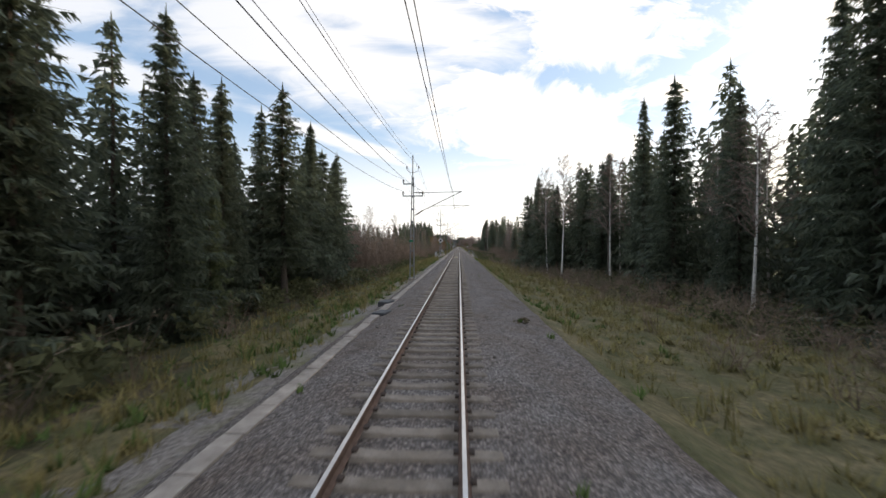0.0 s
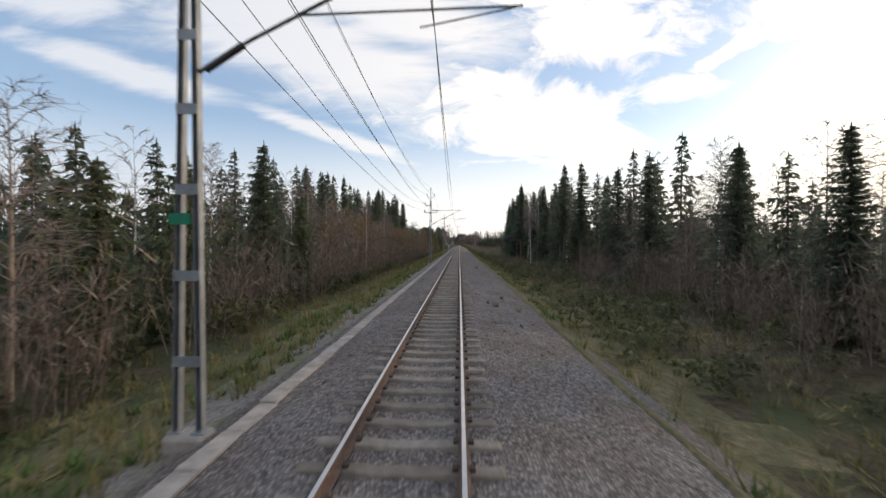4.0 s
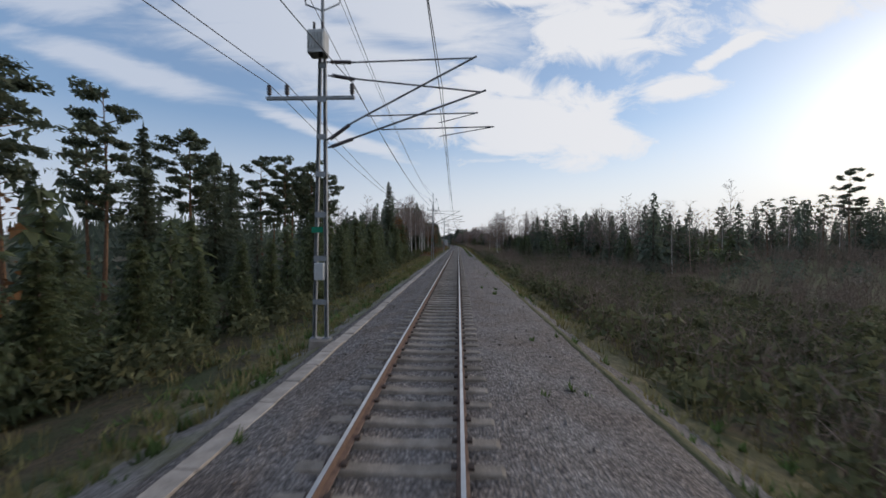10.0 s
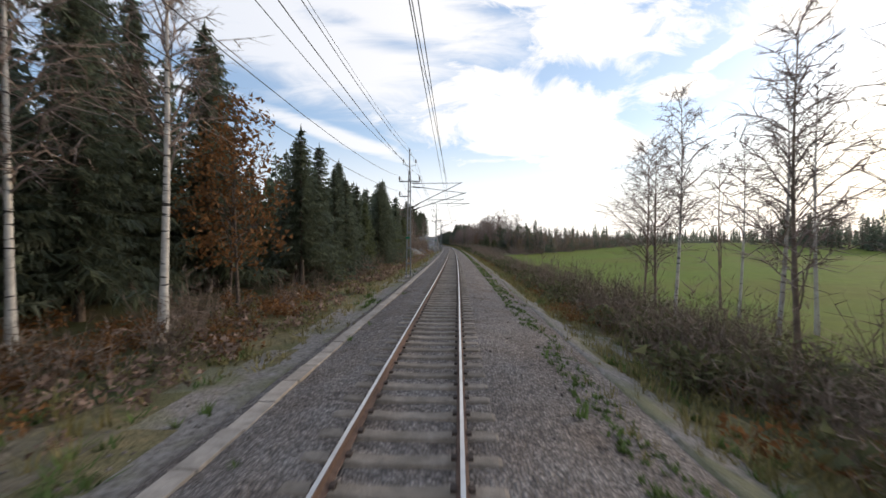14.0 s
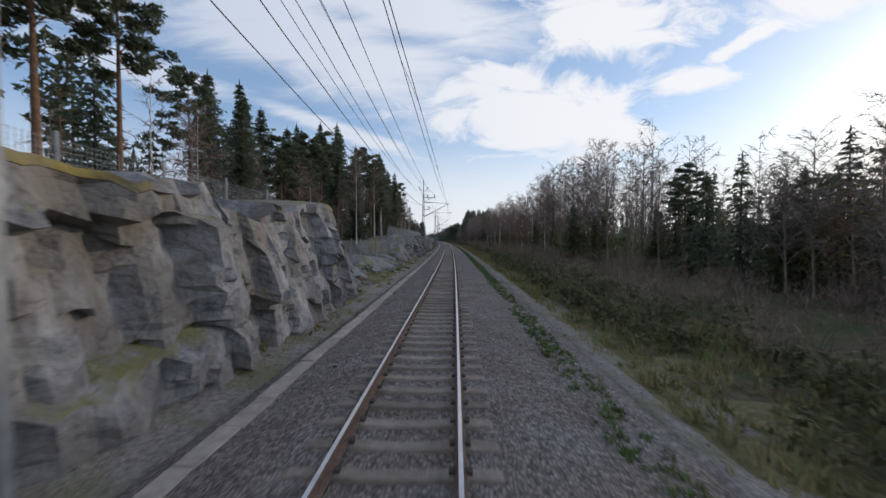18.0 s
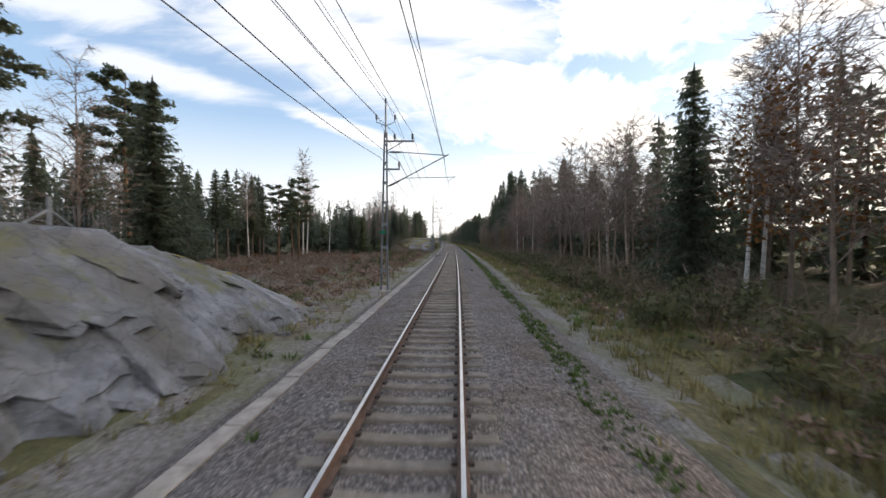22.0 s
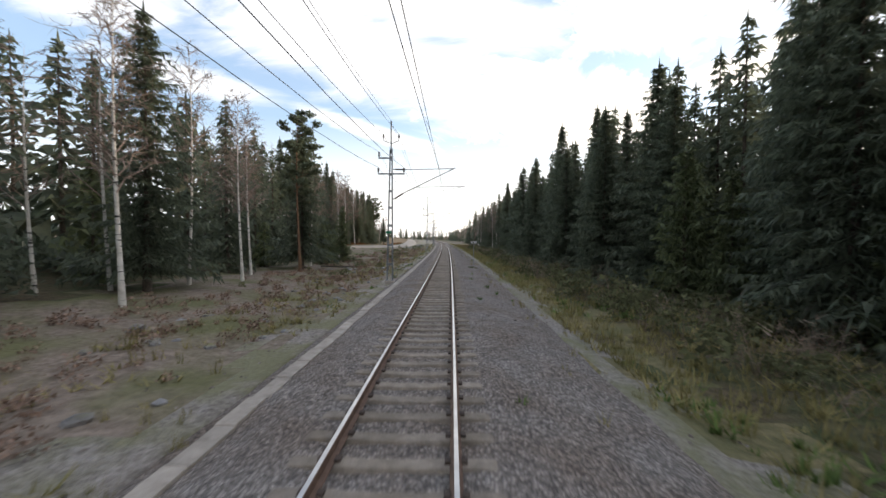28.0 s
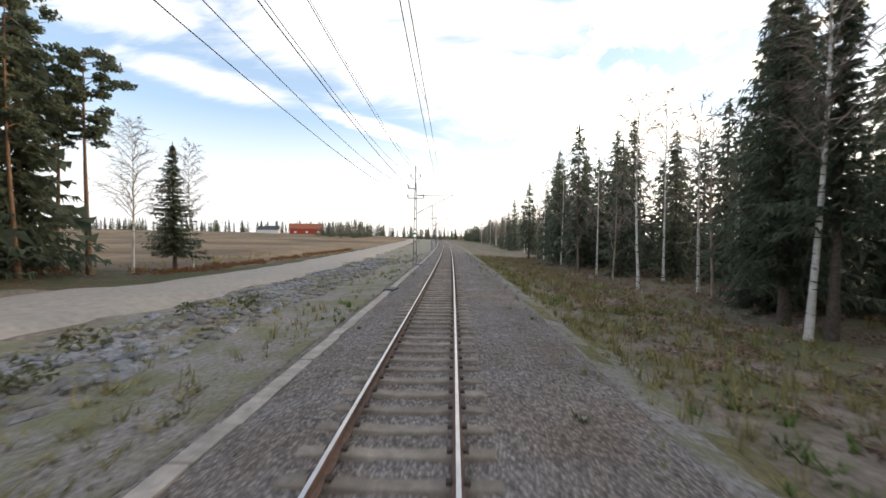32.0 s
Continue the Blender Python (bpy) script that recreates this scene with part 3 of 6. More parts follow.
gid[(cl > 13 + 2 * edge) & (cl + 2 * wave < 240) & (cs + wave > 440) & (cs + 0.3 * wave < 556 + 0.85 * np.clip(cl - 13, 0, 200))] = GREEN_ID
gid[(cl > 3.4) & (cl < 5.4 + edge) & (cs > 395)] = PATH_ID
gid[(cl < -3.2) & (cl > -4.4 + 0.6 * edge)] = PATH_ID
gid[(cl < 0) & (cl > -9 + edge) & (cs > 940)] = PATH_ID
gid[(cl < 0) & (cl > -14 + 2 * edge) & (cs + wave > 985)] = PATH_ID
gid[(cl > 5.4) & (cl < 22 + 2 * edge) & (cs + wave > 955)] = HEATH_ID
gid[(cl > 70 + wave) & (cs + wave > 1060)] = STUBBLE_ID
ground_ob = tagged(new("ground", mesh_of("ground", gv, gq, [M_FLOOR, M_VERGE, M_HEATH, M_GREEN, M_STUBBLE, M_PASTURE, M_PATH], gid, True)),
                   "forest floor, grassy verges, heath and fields beside the line", "ground", kind="structure")

# ballast bed: a long heap with a level crown, shoulders and a wide right flank
bs = np.arange(-40, 1350, 0.6)
bl = np.array([-4.0, -3.5, -3.15, -2.75, -2.4, -2.0, -1.7, -1.45, -1.2, -0.9, -0.75, -0.5, -0.2, 0.2, 0.5, 0.75, 0.9, 1.2, 1.45, 1.7, 2.0, 2.5, 3.0, 3.5, 3.9, 4.3, 4.8, 5.4])
bz = np.array([-1.15, -0.72, -0.50, -0.42, -0.36, -0.27, -0.20, -0.195, -0.205, -0.225, -0.25, -0.245, -0.24, -0.24, -0.245, -0.25, -0.225, -0.205, -0.20, -0.215, -0.25, -0.32, -0.39,
               -0.47, -0.56, -0.72, -0.95, -1.3])
S, L = np.meshgrid(bs, bl, indexing="ij")
rng = np.random.default_rng(3)
Z = np.broadcast_to(bz, S.shape) + 0.02 * noisy(S * 2.1, L * 3.0, 2) + 0.012 * rng.standard_normal(S.shape) * (np.abs(L) > 1.3)
i, j = np.meshgrid(np.arange(len(bs) - 1), np.arange(len(bl) - 1), indexing="ij")
w = len(bl)
bq = np.stack([i * w + j, i * w + j + 1, (i + 1) * w + j + 1, (i + 1) * w + j], -1).reshape(-1, 4)
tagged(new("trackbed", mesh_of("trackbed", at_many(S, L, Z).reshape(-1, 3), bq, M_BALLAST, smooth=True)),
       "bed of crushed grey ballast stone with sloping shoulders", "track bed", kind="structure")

# ======== track ========
track = thing("railway_track", "single railway track with steel rails on concrete sleepers", "railway track", kind="structure")
RAIL_PROFILE = [(-0.075, -0.172), (-0.070, -0.158), (-0.012, -0.140), (-0.010, -0.045), (-0.036, -0.036), (-0.036, -0.006), (-0.026, 0.0),
                (0.026, 0.0), (0.036, -0.006), (0.036, -0.036), (0.010, -0.045), (0.012, -0.140), (0.070, -0.158), (0.075, -0.172)]


def rail(l0):
    rs = np.concatenate([np.arange(-40, 440, 20), np.arange(440, 1351, 5)])
    n = len(RAIL_PROFILE)
    v = np.concatenate([at_many(rs, l0 + x, z)[:, None] for x, z in RAIL_PROFILE], 1).reshape(-1, 3)
    i, j = np.meshgrid(np.arange(len(rs) - 1), np.arange(n - 1), indexing="ij")
    q = np.stack([i * n + j, i * n + j + 1, (i + 1) * n + j + 1, (i + 1) * n + j], -1).reshape(-1, 4)
    part("rail", mesh_of("rail", v, q, [M_RUST, M_RAILTOP], (j.ravel() == 6).astype(int)), track, "steel rail, rusty sides and a shiny worn head")


rail(-0.7525)
rail(0.7525)


def sleeper_arrays():
    """A concrete sleeper: trapezoid, thinner in the middle, with rail seats."""
    xs = [-1.25, -1.2, -0.95, -0.55, -0.3, 0.3, 0.55, 0.95, 1.2, 1.25]
    top = [-0.20, -0.178, -0.172, -0.176, -0.195, -0.195, -0.176, -0.172, -0.178, -0.20]
    v, q = [], []
    for x, z in zip(xs, top):
        v += [(x, -0.15, -0.34), (x, -0.105, z - 0.012), (x, -0.085, z), (x, 0.085, z), (x, 0.105, z - 0.012), (x, 0.15, -0.34)]
    for a in range(len(xs) - 1):
        for b in range(5):
            q.append((a * 6 + b, (a + 1) * 6 + b, (a + 1) * 6 + b + 1, a * 6 + b + 1))
    q += [(0, 1, 4, 5), (1, 2, 3, 4)] + [(54 + 5, 54 + 4, 54 + 1, 54), (54 + 4, 54 + 3, 54 + 2, 54 + 1)]
    return np.array(v, float), np.array(q)


def clip_arrays():
    s = Soup()
    for r in (-0.7525, 0.7525):
        for side in (-1, 1):
            box(s, (r + side * 0.10 - 0.035, -0.05, -0.185), (r + side * 0.10 + 0.035, 0.05, -0.135))
    return s.arrays()


STEP = 0.60
sv, sq = sleeper_arrays()
cv, ct, cq = clip_arrays()


def place(v, s, turn=0.0, scale=1.0, l=0.0, z=0.0):
    """Arrays laid down along the line at s."""
    v = v * scale
    c, d = math.cos(turn), math.sin(turn)
    return at_many(s + v[:, 0] * d + v[:, 1] * c, l + v[:, 0] * c - v[:, 1] * d, z + v[:, 2])


# ======== overhead line ========
MAST_TIMES = [-0.5, 1.06, 2.66, 4.18, 5.72, 7.28, 8.84, 10.36, 11.94, 13.49, 15.02, 16.56, 18.1, 19.65, 21.145, 22.68, 24.21, 25.75, 27.28, 28.82, 30.33, 31.83,
              33.35, 34.87, 36.4, 37.9, 39.4, 41.0]
MAST_S = [SPEED * t for t in MAST_TIMES]
ML = -3.35      # the masts' place beside the track
mast_group = "overhead line masts along the track"


def insulator(parent, x, z, big=1.0):
    s = Soup()
    prof = [(0.02, 0), (0.02, 0.05), (0.06, 0.07), (0.035, 0.10), (0.065, 0.13), (0.035, 0.16), (0.065, 0.20), (0.035, 0.23), (0.06, 0.27), (0.035, 0.31), (0.0, 0.33)]
    rr = np.array([p[0] for p in prof]) * big * 1.1
    zz = np.array([p[1] for p in prof]) * big
    a = np.arange(8) * math.pi / 4
    v = np.stack([np.stack([x + r * np.cos(a), r * np.sin(a), np.full(8, z + h)], -1) for r, h in zip(rr, zz)]).reshape(-1, 3)
    q = [(i * 8 + j, i * 8 + (j + 1) % 8, i * 8 + 8 + (j + 1) % 8, i * 8 + 8 + j) for i in range(len(prof) - 1) for j in range(8)]
    s.add(v, quads=q)
    part("insulator", s.mesh("insulator", M_INSUL, True), parent, "dark brown porcelain insulator")


def rod(parent, name, points, r, mat, sides=6, label=""):
    s = Soup()
    tube(s, points, r, sides, True)
    return part(name, s.mesh(name, mat), parent, label)


def mast(kind):
    """A two-legged steel mast on a concrete foot. x is to the right along its cross-arms. kind: which arms it carries."""
    m = thing("overhead_line_mast", "grey two-legged steel mast with insulators and a track cantilever", "mast", mast_group)
    s = Soup()
    box(s, (-0.40, -0.20, -1.5), (0.24, 0.20, -0.42), 0.05)
    part("foundation", s.mesh("foundation", M_CONCRETE), m, "pale concrete foundation block")
    for x in (-0.27, 0.10):
        s = Soup()
        box(s, (x - 0.11, -0.11, -0.44), (x + 0.11, 0.11, -0.39), 0.01)
        part("foot_plate", s.mesh("foot_plate", M_STEEL), m)
    for x0, x1 in ((-0.27, -0.06), (0.10, 0.06)):
        s = Soup()
        channel = [(-0.05, -0.055), (-0.04, -0.055), (-0.04, 0.045), (0.04, 0.045), (0.04, -0.055), (0.05, -0.055), (0.05, 0.055), (-0.05, 0.055)]
        s.add([(x0 + x, y, -0.40) for x, y in channel] + [(x1 + 0.8 * x, y, 8.4) for x, y in channel],
              quads=[(a, (a + 1) % 8, (a + 1) % 8 + 8, a + 8) for a in range(8)] + [(8, 9, 10, 15), (10, 11, 14, 15), (11, 12, 13, 14)])
        part("leg", s.mesh("leg", M_STEEL), m)
    for z in (0.6, 1.9, 3.2, 4.4, 5.5, 6.6, 7.6):
        s = Soup()
        x = -0.27 + 0.21 * z / 8.4
        box(s, (x - 0.04, -0.07, z), (0.13, -0.058, z + 0.16))
        part("stay_plate", s.mesh("stay_plate", M_STEEL), m)
    up = 0.55 if kind == "transformer" else 0.0
    rod(m, "top_pole", [(0, 0, 8.1), (0, 0, 9.95 + up)], 0.05, M_STEEL)
    insulator(m, 0.0, 9.95 + up)
    rod(m, "top_yoke", [(-0.52, 0, 9.05 + up), (-0.5, 0, 8.95 + up), (0, 0, 8.75 + up), (0.5, 0, 8.95 + up), (0.52, 0, 9.05 + up)], 0.025, M_STEEL)
    insulator(m, -0.52, 9.05 + up)
    insulator(m, 0.52, 9.05 + up)

    def arm(x0, x1, z, pots):
        s = Soup()
        box(s, (min(x0, x1), -0.05, z - 0.05), (max(x0, x1), 0.05, z + 0.04))
        part("cross_arm", s.mesh("cross_arm", M_STEEL), m)
        for x in pots:
            insulator(m, x, z + 0.04, 1.15)

    def cantilever(dy, z_top, z_foot, tip, z_tip, z_reg, reach):
        """Top tube, raking strut, the tube that holds the contact wire and its steady arm."""
        rod(m, "top_tube", [(0.12, dy * 0.3, z_top), (1.0, dy, z_top - 0.02), (tip, dy, z_tip)], 0.026, M_DARKSTEEL)
        rod(m, "strut_tube", [(0.12, dy * 0.3, z_foot), (0.9, dy, z_foot + (z_tip - z_foot) * 0.22), (tip + 0.15, dy, z_tip + 0.05)], 0.030, M_DARKSTEEL)
        rod(m, "tube_insulator", [(0.25, dy * 0.3, z_top), (0.85, dy, z_top - 0.02)], 0.055, M_INSUL, 8, "brown ribbed insulator")
        rod(m, "tube_insulator", [(0.22, dy * 0.3, z_foot + 0.03), (0.8, dy, z_foot + (z_tip - z_foot) * 0.19)], 0.055, M_INSUL, 8, "brown ribbed insulator")
        u = (z_reg - z_foot) / (z_tip - z_foot)
        rod(m, "registration_tube", [(u * tip, dy, z_reg), (reach, dy, z_reg + 0.06)], 0.02, M_DARKSTEEL)
        rod(m, "steady_arm", [(reach - 0.1, dy, z_reg + 0.04), (3.45, dy, z_reg - 0.22)], 0.014, M_DARKSTEEL)

    if kind == "right":
        arm(-0.1, 1.6, 7.9, (0.5, 1.5))
        rod(m, "brace", [(0.05, 0, 7.35), (0.95, 0, 7.85)], 0.025, M_STEEL)
        arm(-0.1, 0.8, 6.35, (0.75,))
        cantilever(0.0, 7.3, 5.4, 3.35, 7.1, 5.85, 3.9)
    elif kind == "double":
        arm(-0.9, 0.9, 7.55, (-0.84, 0.84))
        arm(-0.85, 0.0, 6.3, (-0.82,))
        cantilever(0.0, 7.4, 5.3, 4.2, 7.4, 6.0, 4.6)
        cantilever(0.35, 7.1, 5.1, 4.6, 6.6, 5.7, 5.1)
    elif kind == "transformer":
        arm(-1.7, 0.95, 6.75, (-1.62, -1.08, 0.88))
        cantilever(0.0, 7.8, 5.5, 4.4, 7.85, 6.2, 4.6)
        cantilever(0.35, 7.45, 5.3, 4.7, 7.0, 5.9, 5.1)
    else:
        arm(-0.85, 0.0, 7.8, (-0.82,))
        arm(-0.9, 0.9, 6.75, (-0.86, 0.86))
        cantilever(0.0, 7.05, 5.05, 4.15, 7.1, 5.86, 4.95)
    s = Soup()
    box(s, (-0.32, -0.085, 2.75), (0.02, -0.072, 2.92))
    part("marker_plate", s.mesh("marker_plate", M_SIGNGREEN), m, "small plain green plate")
    return m


def attach(kind):
    """Where the wires hold, from the mast's foot: x, z."""
    if kind == "right":
        return [(0.0, 10.28), (-0.52, 9.38), (0.52, 9.38), (0.5, 8.32), (1.5, 8.32), (0.75, 6.77)]
    if kind == "double":
        return [(0.0, 10.28), (-0.52, 9.38), (0.52, 9.38), (-0.84, 7.97), (-0.82, 6.72), (0.84, 7.97)]
    if kind == "transformer":
        return [(0.0, 10.83), (-0.52, 9.93), (0.52, 9.93), (-1.62, 7.17), (-1.08, 7.17), (0.88, 7.17)]
    return [(0.0, 10.28), (-0.52, 9.38), (0.52, 9.38), (-0.82, 8.22), (-0.86, 7.17), (0.86, 7.17)]


def mast_kind(t):
    if 10.2 < t < 15.2:
        return "transformer" if t < 11 else "double"
    return "right" if 17.9 < t < 26.5 else "left"


protos = {}
for t, s in zip(MAST_TIMES, MAST_S):
    kind = mast_kind(t)
    if kind not in protos:
        protos[kind] = mast(kind)
        protos[kind].matrix_basis = facing(s, ML)
    else:
        copy_thing(protos[kind], facing(s, ML))

SAG = [5.5, 6.0, 6.0, 6.2, 4.7, 4.9]
WIRE_NAMES = ["earth_wire", "feeder_wire", "feeder_wire", "supply_wire", "supply_wire", "supply_wire"]
for k, name in enumerate(WIRE_NAMES):
    pts = []
    for a in range(len(MAST_S) - 1):
        (xa, za), (xb, zb) = attach(mast_kind(MAST_TIMES[a]))[k], attach(mast_kind(MAST_TIMES[a + 1]))[k]
        for u in np.linspace(0, 1, 13)[:-1]:
            pts.append(at(MAST_S[a] + u * (MAST_S[a + 1] - MAST_S[a]), ML + xa + u * (xb - xa), za + u * (zb - za) - SAG[k] * u * (1 - u)))
    s = Soup()
    tube(s, pts, 0.011 if k != 0 else 0.008, 4)
    tagged(new(name, s.mesh(name, M_WIRE)), "thin dark overhead wire strung from mast to mast", "wire", "line wires on the masts")

messenger, contact = Soup(), Soup()
mp, cp = [], []
catenary = thing("catenary", "contact wire hung from a messenger wire by thin droppers", "overhead wire")
for a in range(len(MAST_S) - 1):
    la, lb = (0.20 if a % 2 else -0.40), (-0.40 if a % 2 else 0.20)
    for u in np.linspace(0, 1, 13)[:-1]:
        s_, l_ = MAST_S[a] + u * (MAST_S[a + 1] - MAST_S[a]), la + u * (lb - la)
        l_ -= 0.28 * min(1.0, max(0.0, (s_ - 450) / 60))
        mp.append(at(s_, l_, 7.02 - 3.4 * u * (1 - u)))
        cp.append(at(s_, l_ * 0.6 + 0.2, 5.6))
    for u in (0.12, 0.3, 0.5, 0.7, 0.88):
        s_, l_ = MAST_S[a] + u * (MAST_S[a + 1] - MAST_S[a]), la + u * (lb - la)
        l_ -= 0.28 * min(1.0, max(0.0, (s_ - 450) / 60))
        d = Soup()
        tube(d, [at(s_, l_, 7.02 - 3.4 * u * (1 - u)), at(s_, l_ * 0.6 + 0.2, 5.6)], 0.005, 3)
        part("dropper", d.mesh("dropper", M_WIRE), catenary)
tube(messenger, mp, 0.011, 4)
tube(contact, cp, 0.009, 4)
part("messenger_wire", messenger.mesh("messenger_wire", M_WIRE), catenary)
part("contact_wire", contact.mesh("contact_wire", M_WIRE), catenary)

# second pair of wires where two cantilevers meet
s = Soup()
tube(s, [at(SPEED * 10.4 + u * SPEED * 4.6, 0.08 - 0.15 * u, 6.6 - 0.5 * abs(math.sin(u * math.pi * 3)) + 0.4 * abs(u - 0.5)) for u in np.linspace(0, 1, 37)], 0.010, 4)
tagged(new("overlap_wire", s.mesh("overlap_wire", M_WIRE)), "second messenger wire where two wire lengths overlap", "wire")

# a lower cable on the masts' outer side through the cutting
pts = []
for a in range(11, 18):
    for u in np.linspace(0, 1, 13)[:-1]:
        pts.append(at(MAST_S[a] + u * (MAST_S[a + 1] - MAST_S[a]), ML - 0.3, 7.0 - 4.8 * u * (1 - u)))
s = Soup()
tube(s, pts, 0.013, 4)
tagged(new("side_cable", s.mesh("side_cable", M_WIRE)), "dark cable hung on the outer side of the masts", "wire", "line wires on the masts")

# ======== rock ========


def rock_face(s0, s1, foot, top, back, seed, label, lean=0.5, moss=0.35, ends=4.0, rise=0.0, lumps=1.0):
    """A blasted granite face along the left side, with a broken front and a top that runs back into the ground."""
    ns, rows_ = int((s1 - s0) / 0.24), 42
    ss = np.linspace(s0, s1, ns)
    fade = np.clip(np.minimum(ss - s0, s1 - ss) / ends, 0.05, 1) ** 0.6
    v = np.zeros((ns, rows_, 3))
    up = 28
    for a, (s_, f) in enumerate(zip(ss, fade)):
        blk = noise.cell(Vector((s_ * 0.45, seed, 0.3)))
        h = (top + rise * (s_ - (s0 + s1) / 2) + lumps * (0.7 * noise.noise(Vector((s_ * 0.22, seed, 0))) + 0.45 * blk)) * f
        for b in range(rows_):
            if b <= up:
                u = b / up
                z = -0.9 + (h + 0.9) * u
                l = foot + lean * u * u * 1.4 + lean * 0.4 * u
            else:
                u = (b - up) / (rows_ - 1 - up)
                z = h + 0.4 * u - 1.2 * u * u * u
                l = foot + lean * 1.8 + (back - foot - lean * 1.8) * u
            p = Vector((s_, l, z))
            q = Vector((s_ * 0.6, z * 0.42, seed))
            big = noise.noise(q) * 0.34 + (noise.cell(Vector((s_ * 0.85 + 0.22 * z, z * 0.42 - 0.05 * s_, seed))) - 0.5) * 0.42
            small = noise.noise(q * 4.3) * 0.20 + noise.noise(q * 9.1) * 0.08 + (noise.cell(Vector((s_ * 2.2 + 0.3 * z, z * 0.8 + s_ * 0.25, seed))) - 0.5) * 0.2
            k = 1.0 if b <= up else 0.35
            v[a, b] = (s_ + small * 0.5 * k, -(l + (big + small) * k * (0.25 + 0.75 * f)), z + (small * 0.6 + 0.2 * big) * (0.4 + 0.6 * k))
    v[[0, -1], :, 2] -= 1.6
    v[:, -1, 2] -= 0.8
    i, j = np.meshgrid(np.arange(ns - 1), np.arange(rows_ - 1), indexing="ij")
    q = np.stack([i * rows_ + j, (i + 1) * rows_ + j, (i + 1) * rows_ + j + 1, i * rows_ + j + 1], -1).reshape(-1, 4)
    flat = v.reshape(-1, 3)
    mossy = ((j >= up - 9 * moss) & (noisy(ss[i] * 0.55, j * 0.45, int(seed)) + 0.5 * noisy(ss[i] * 2.3, j * 1.3, int(seed) + 3) > 0.5 - 1.2 * moss + 0.5 * (j < up + 2))).ravel().astype(int)
    ob = tagged(new("rock_face", mesh_of("rock_face", at_many(flat[:, 0], flat[:, 1], flat[:, 2]), q[mossy == 0], M_ROCK)), label, "rock", "blasted rock beside the line")
    if mossy.any():
        used, back_to = np.unique(q[mossy == 1], return_inverse=True)
        part("moss_cover", mesh_of("moss_cover", at_many(flat[used, 0], flat[used, 1], flat[used, 2] + 0.012), back_to.reshape(-1, 4), M_MOSS, smooth=True), ob, "yellowish moss and dry grass")
    return ob


rock_face(547, 579, 4.6, 3.3, 13.5, 1.3, "tall blasted grey granite face with cracks and mossy top", 0.4, 0.2)
rock_face(505, 549, 6.0, 0.55, 9.5, 2.7, "low rounded granite outcrop with moss and brush", 1.2, 0.3, 5)
rock_face(531, 556, 8.6, 2.9, 16.0, 9.6, "set-back granite ledge with moss on top", 1.0, 0.45, 6)
rock_face(577, 606, 5.4, 0.4, 12.0, 3.9, "low broken granite ledge under a wire fence", 1.1, 0.3, 5)
rock_face(604, 682, 5.0, 2.5, 13.5, 5.1, "grey granite face with yellow moss under a wire fence", 0.7, 0.45)
rock_face(676, 698, 5.1, 2.7, 14.0, 6.4, "rounded grey granite knoll at the cutting's end", 1.9, 0.3, 7, 0.0, 0.5)
rock_face(765, 793, 5.3, 1.75, 14.0, 7.7, "flat-topped granite shelf covered with yellow moss", 0.12, 0.6, 2, 0.06, 0.35)
rock_face(794, 832, 6.0, 0.7, 14.0, 8.2, "low mossy rocks among bushes", 1.2, 0.5, 6)

# ======== trees ========


def trunk_arrays(h, r, bend, rng, sides=6, rings=7, taper=0.9):
    s = Soup()
    u = np.linspace(0, 1, rings)
    ph = rng.uniform(0, 6.28)
    p = np.stack([bend * np.sin(u * 2.5) * math.cos(ph), bend * np.sin(u * 2.5) * math.sin(ph), u * h - 0.4 * (u == 0)], -1)
    tube(s, p, r * (1 - taper * u) * np.where(u == 0, 1.35, 1.0), sides)
    return s, p


def on_trunk(p, z, h):
    return np.array([np.interp(z / h, np.linspace(0, 1, len(p)), p[:, k]) for k in (0, 1)] + [z])


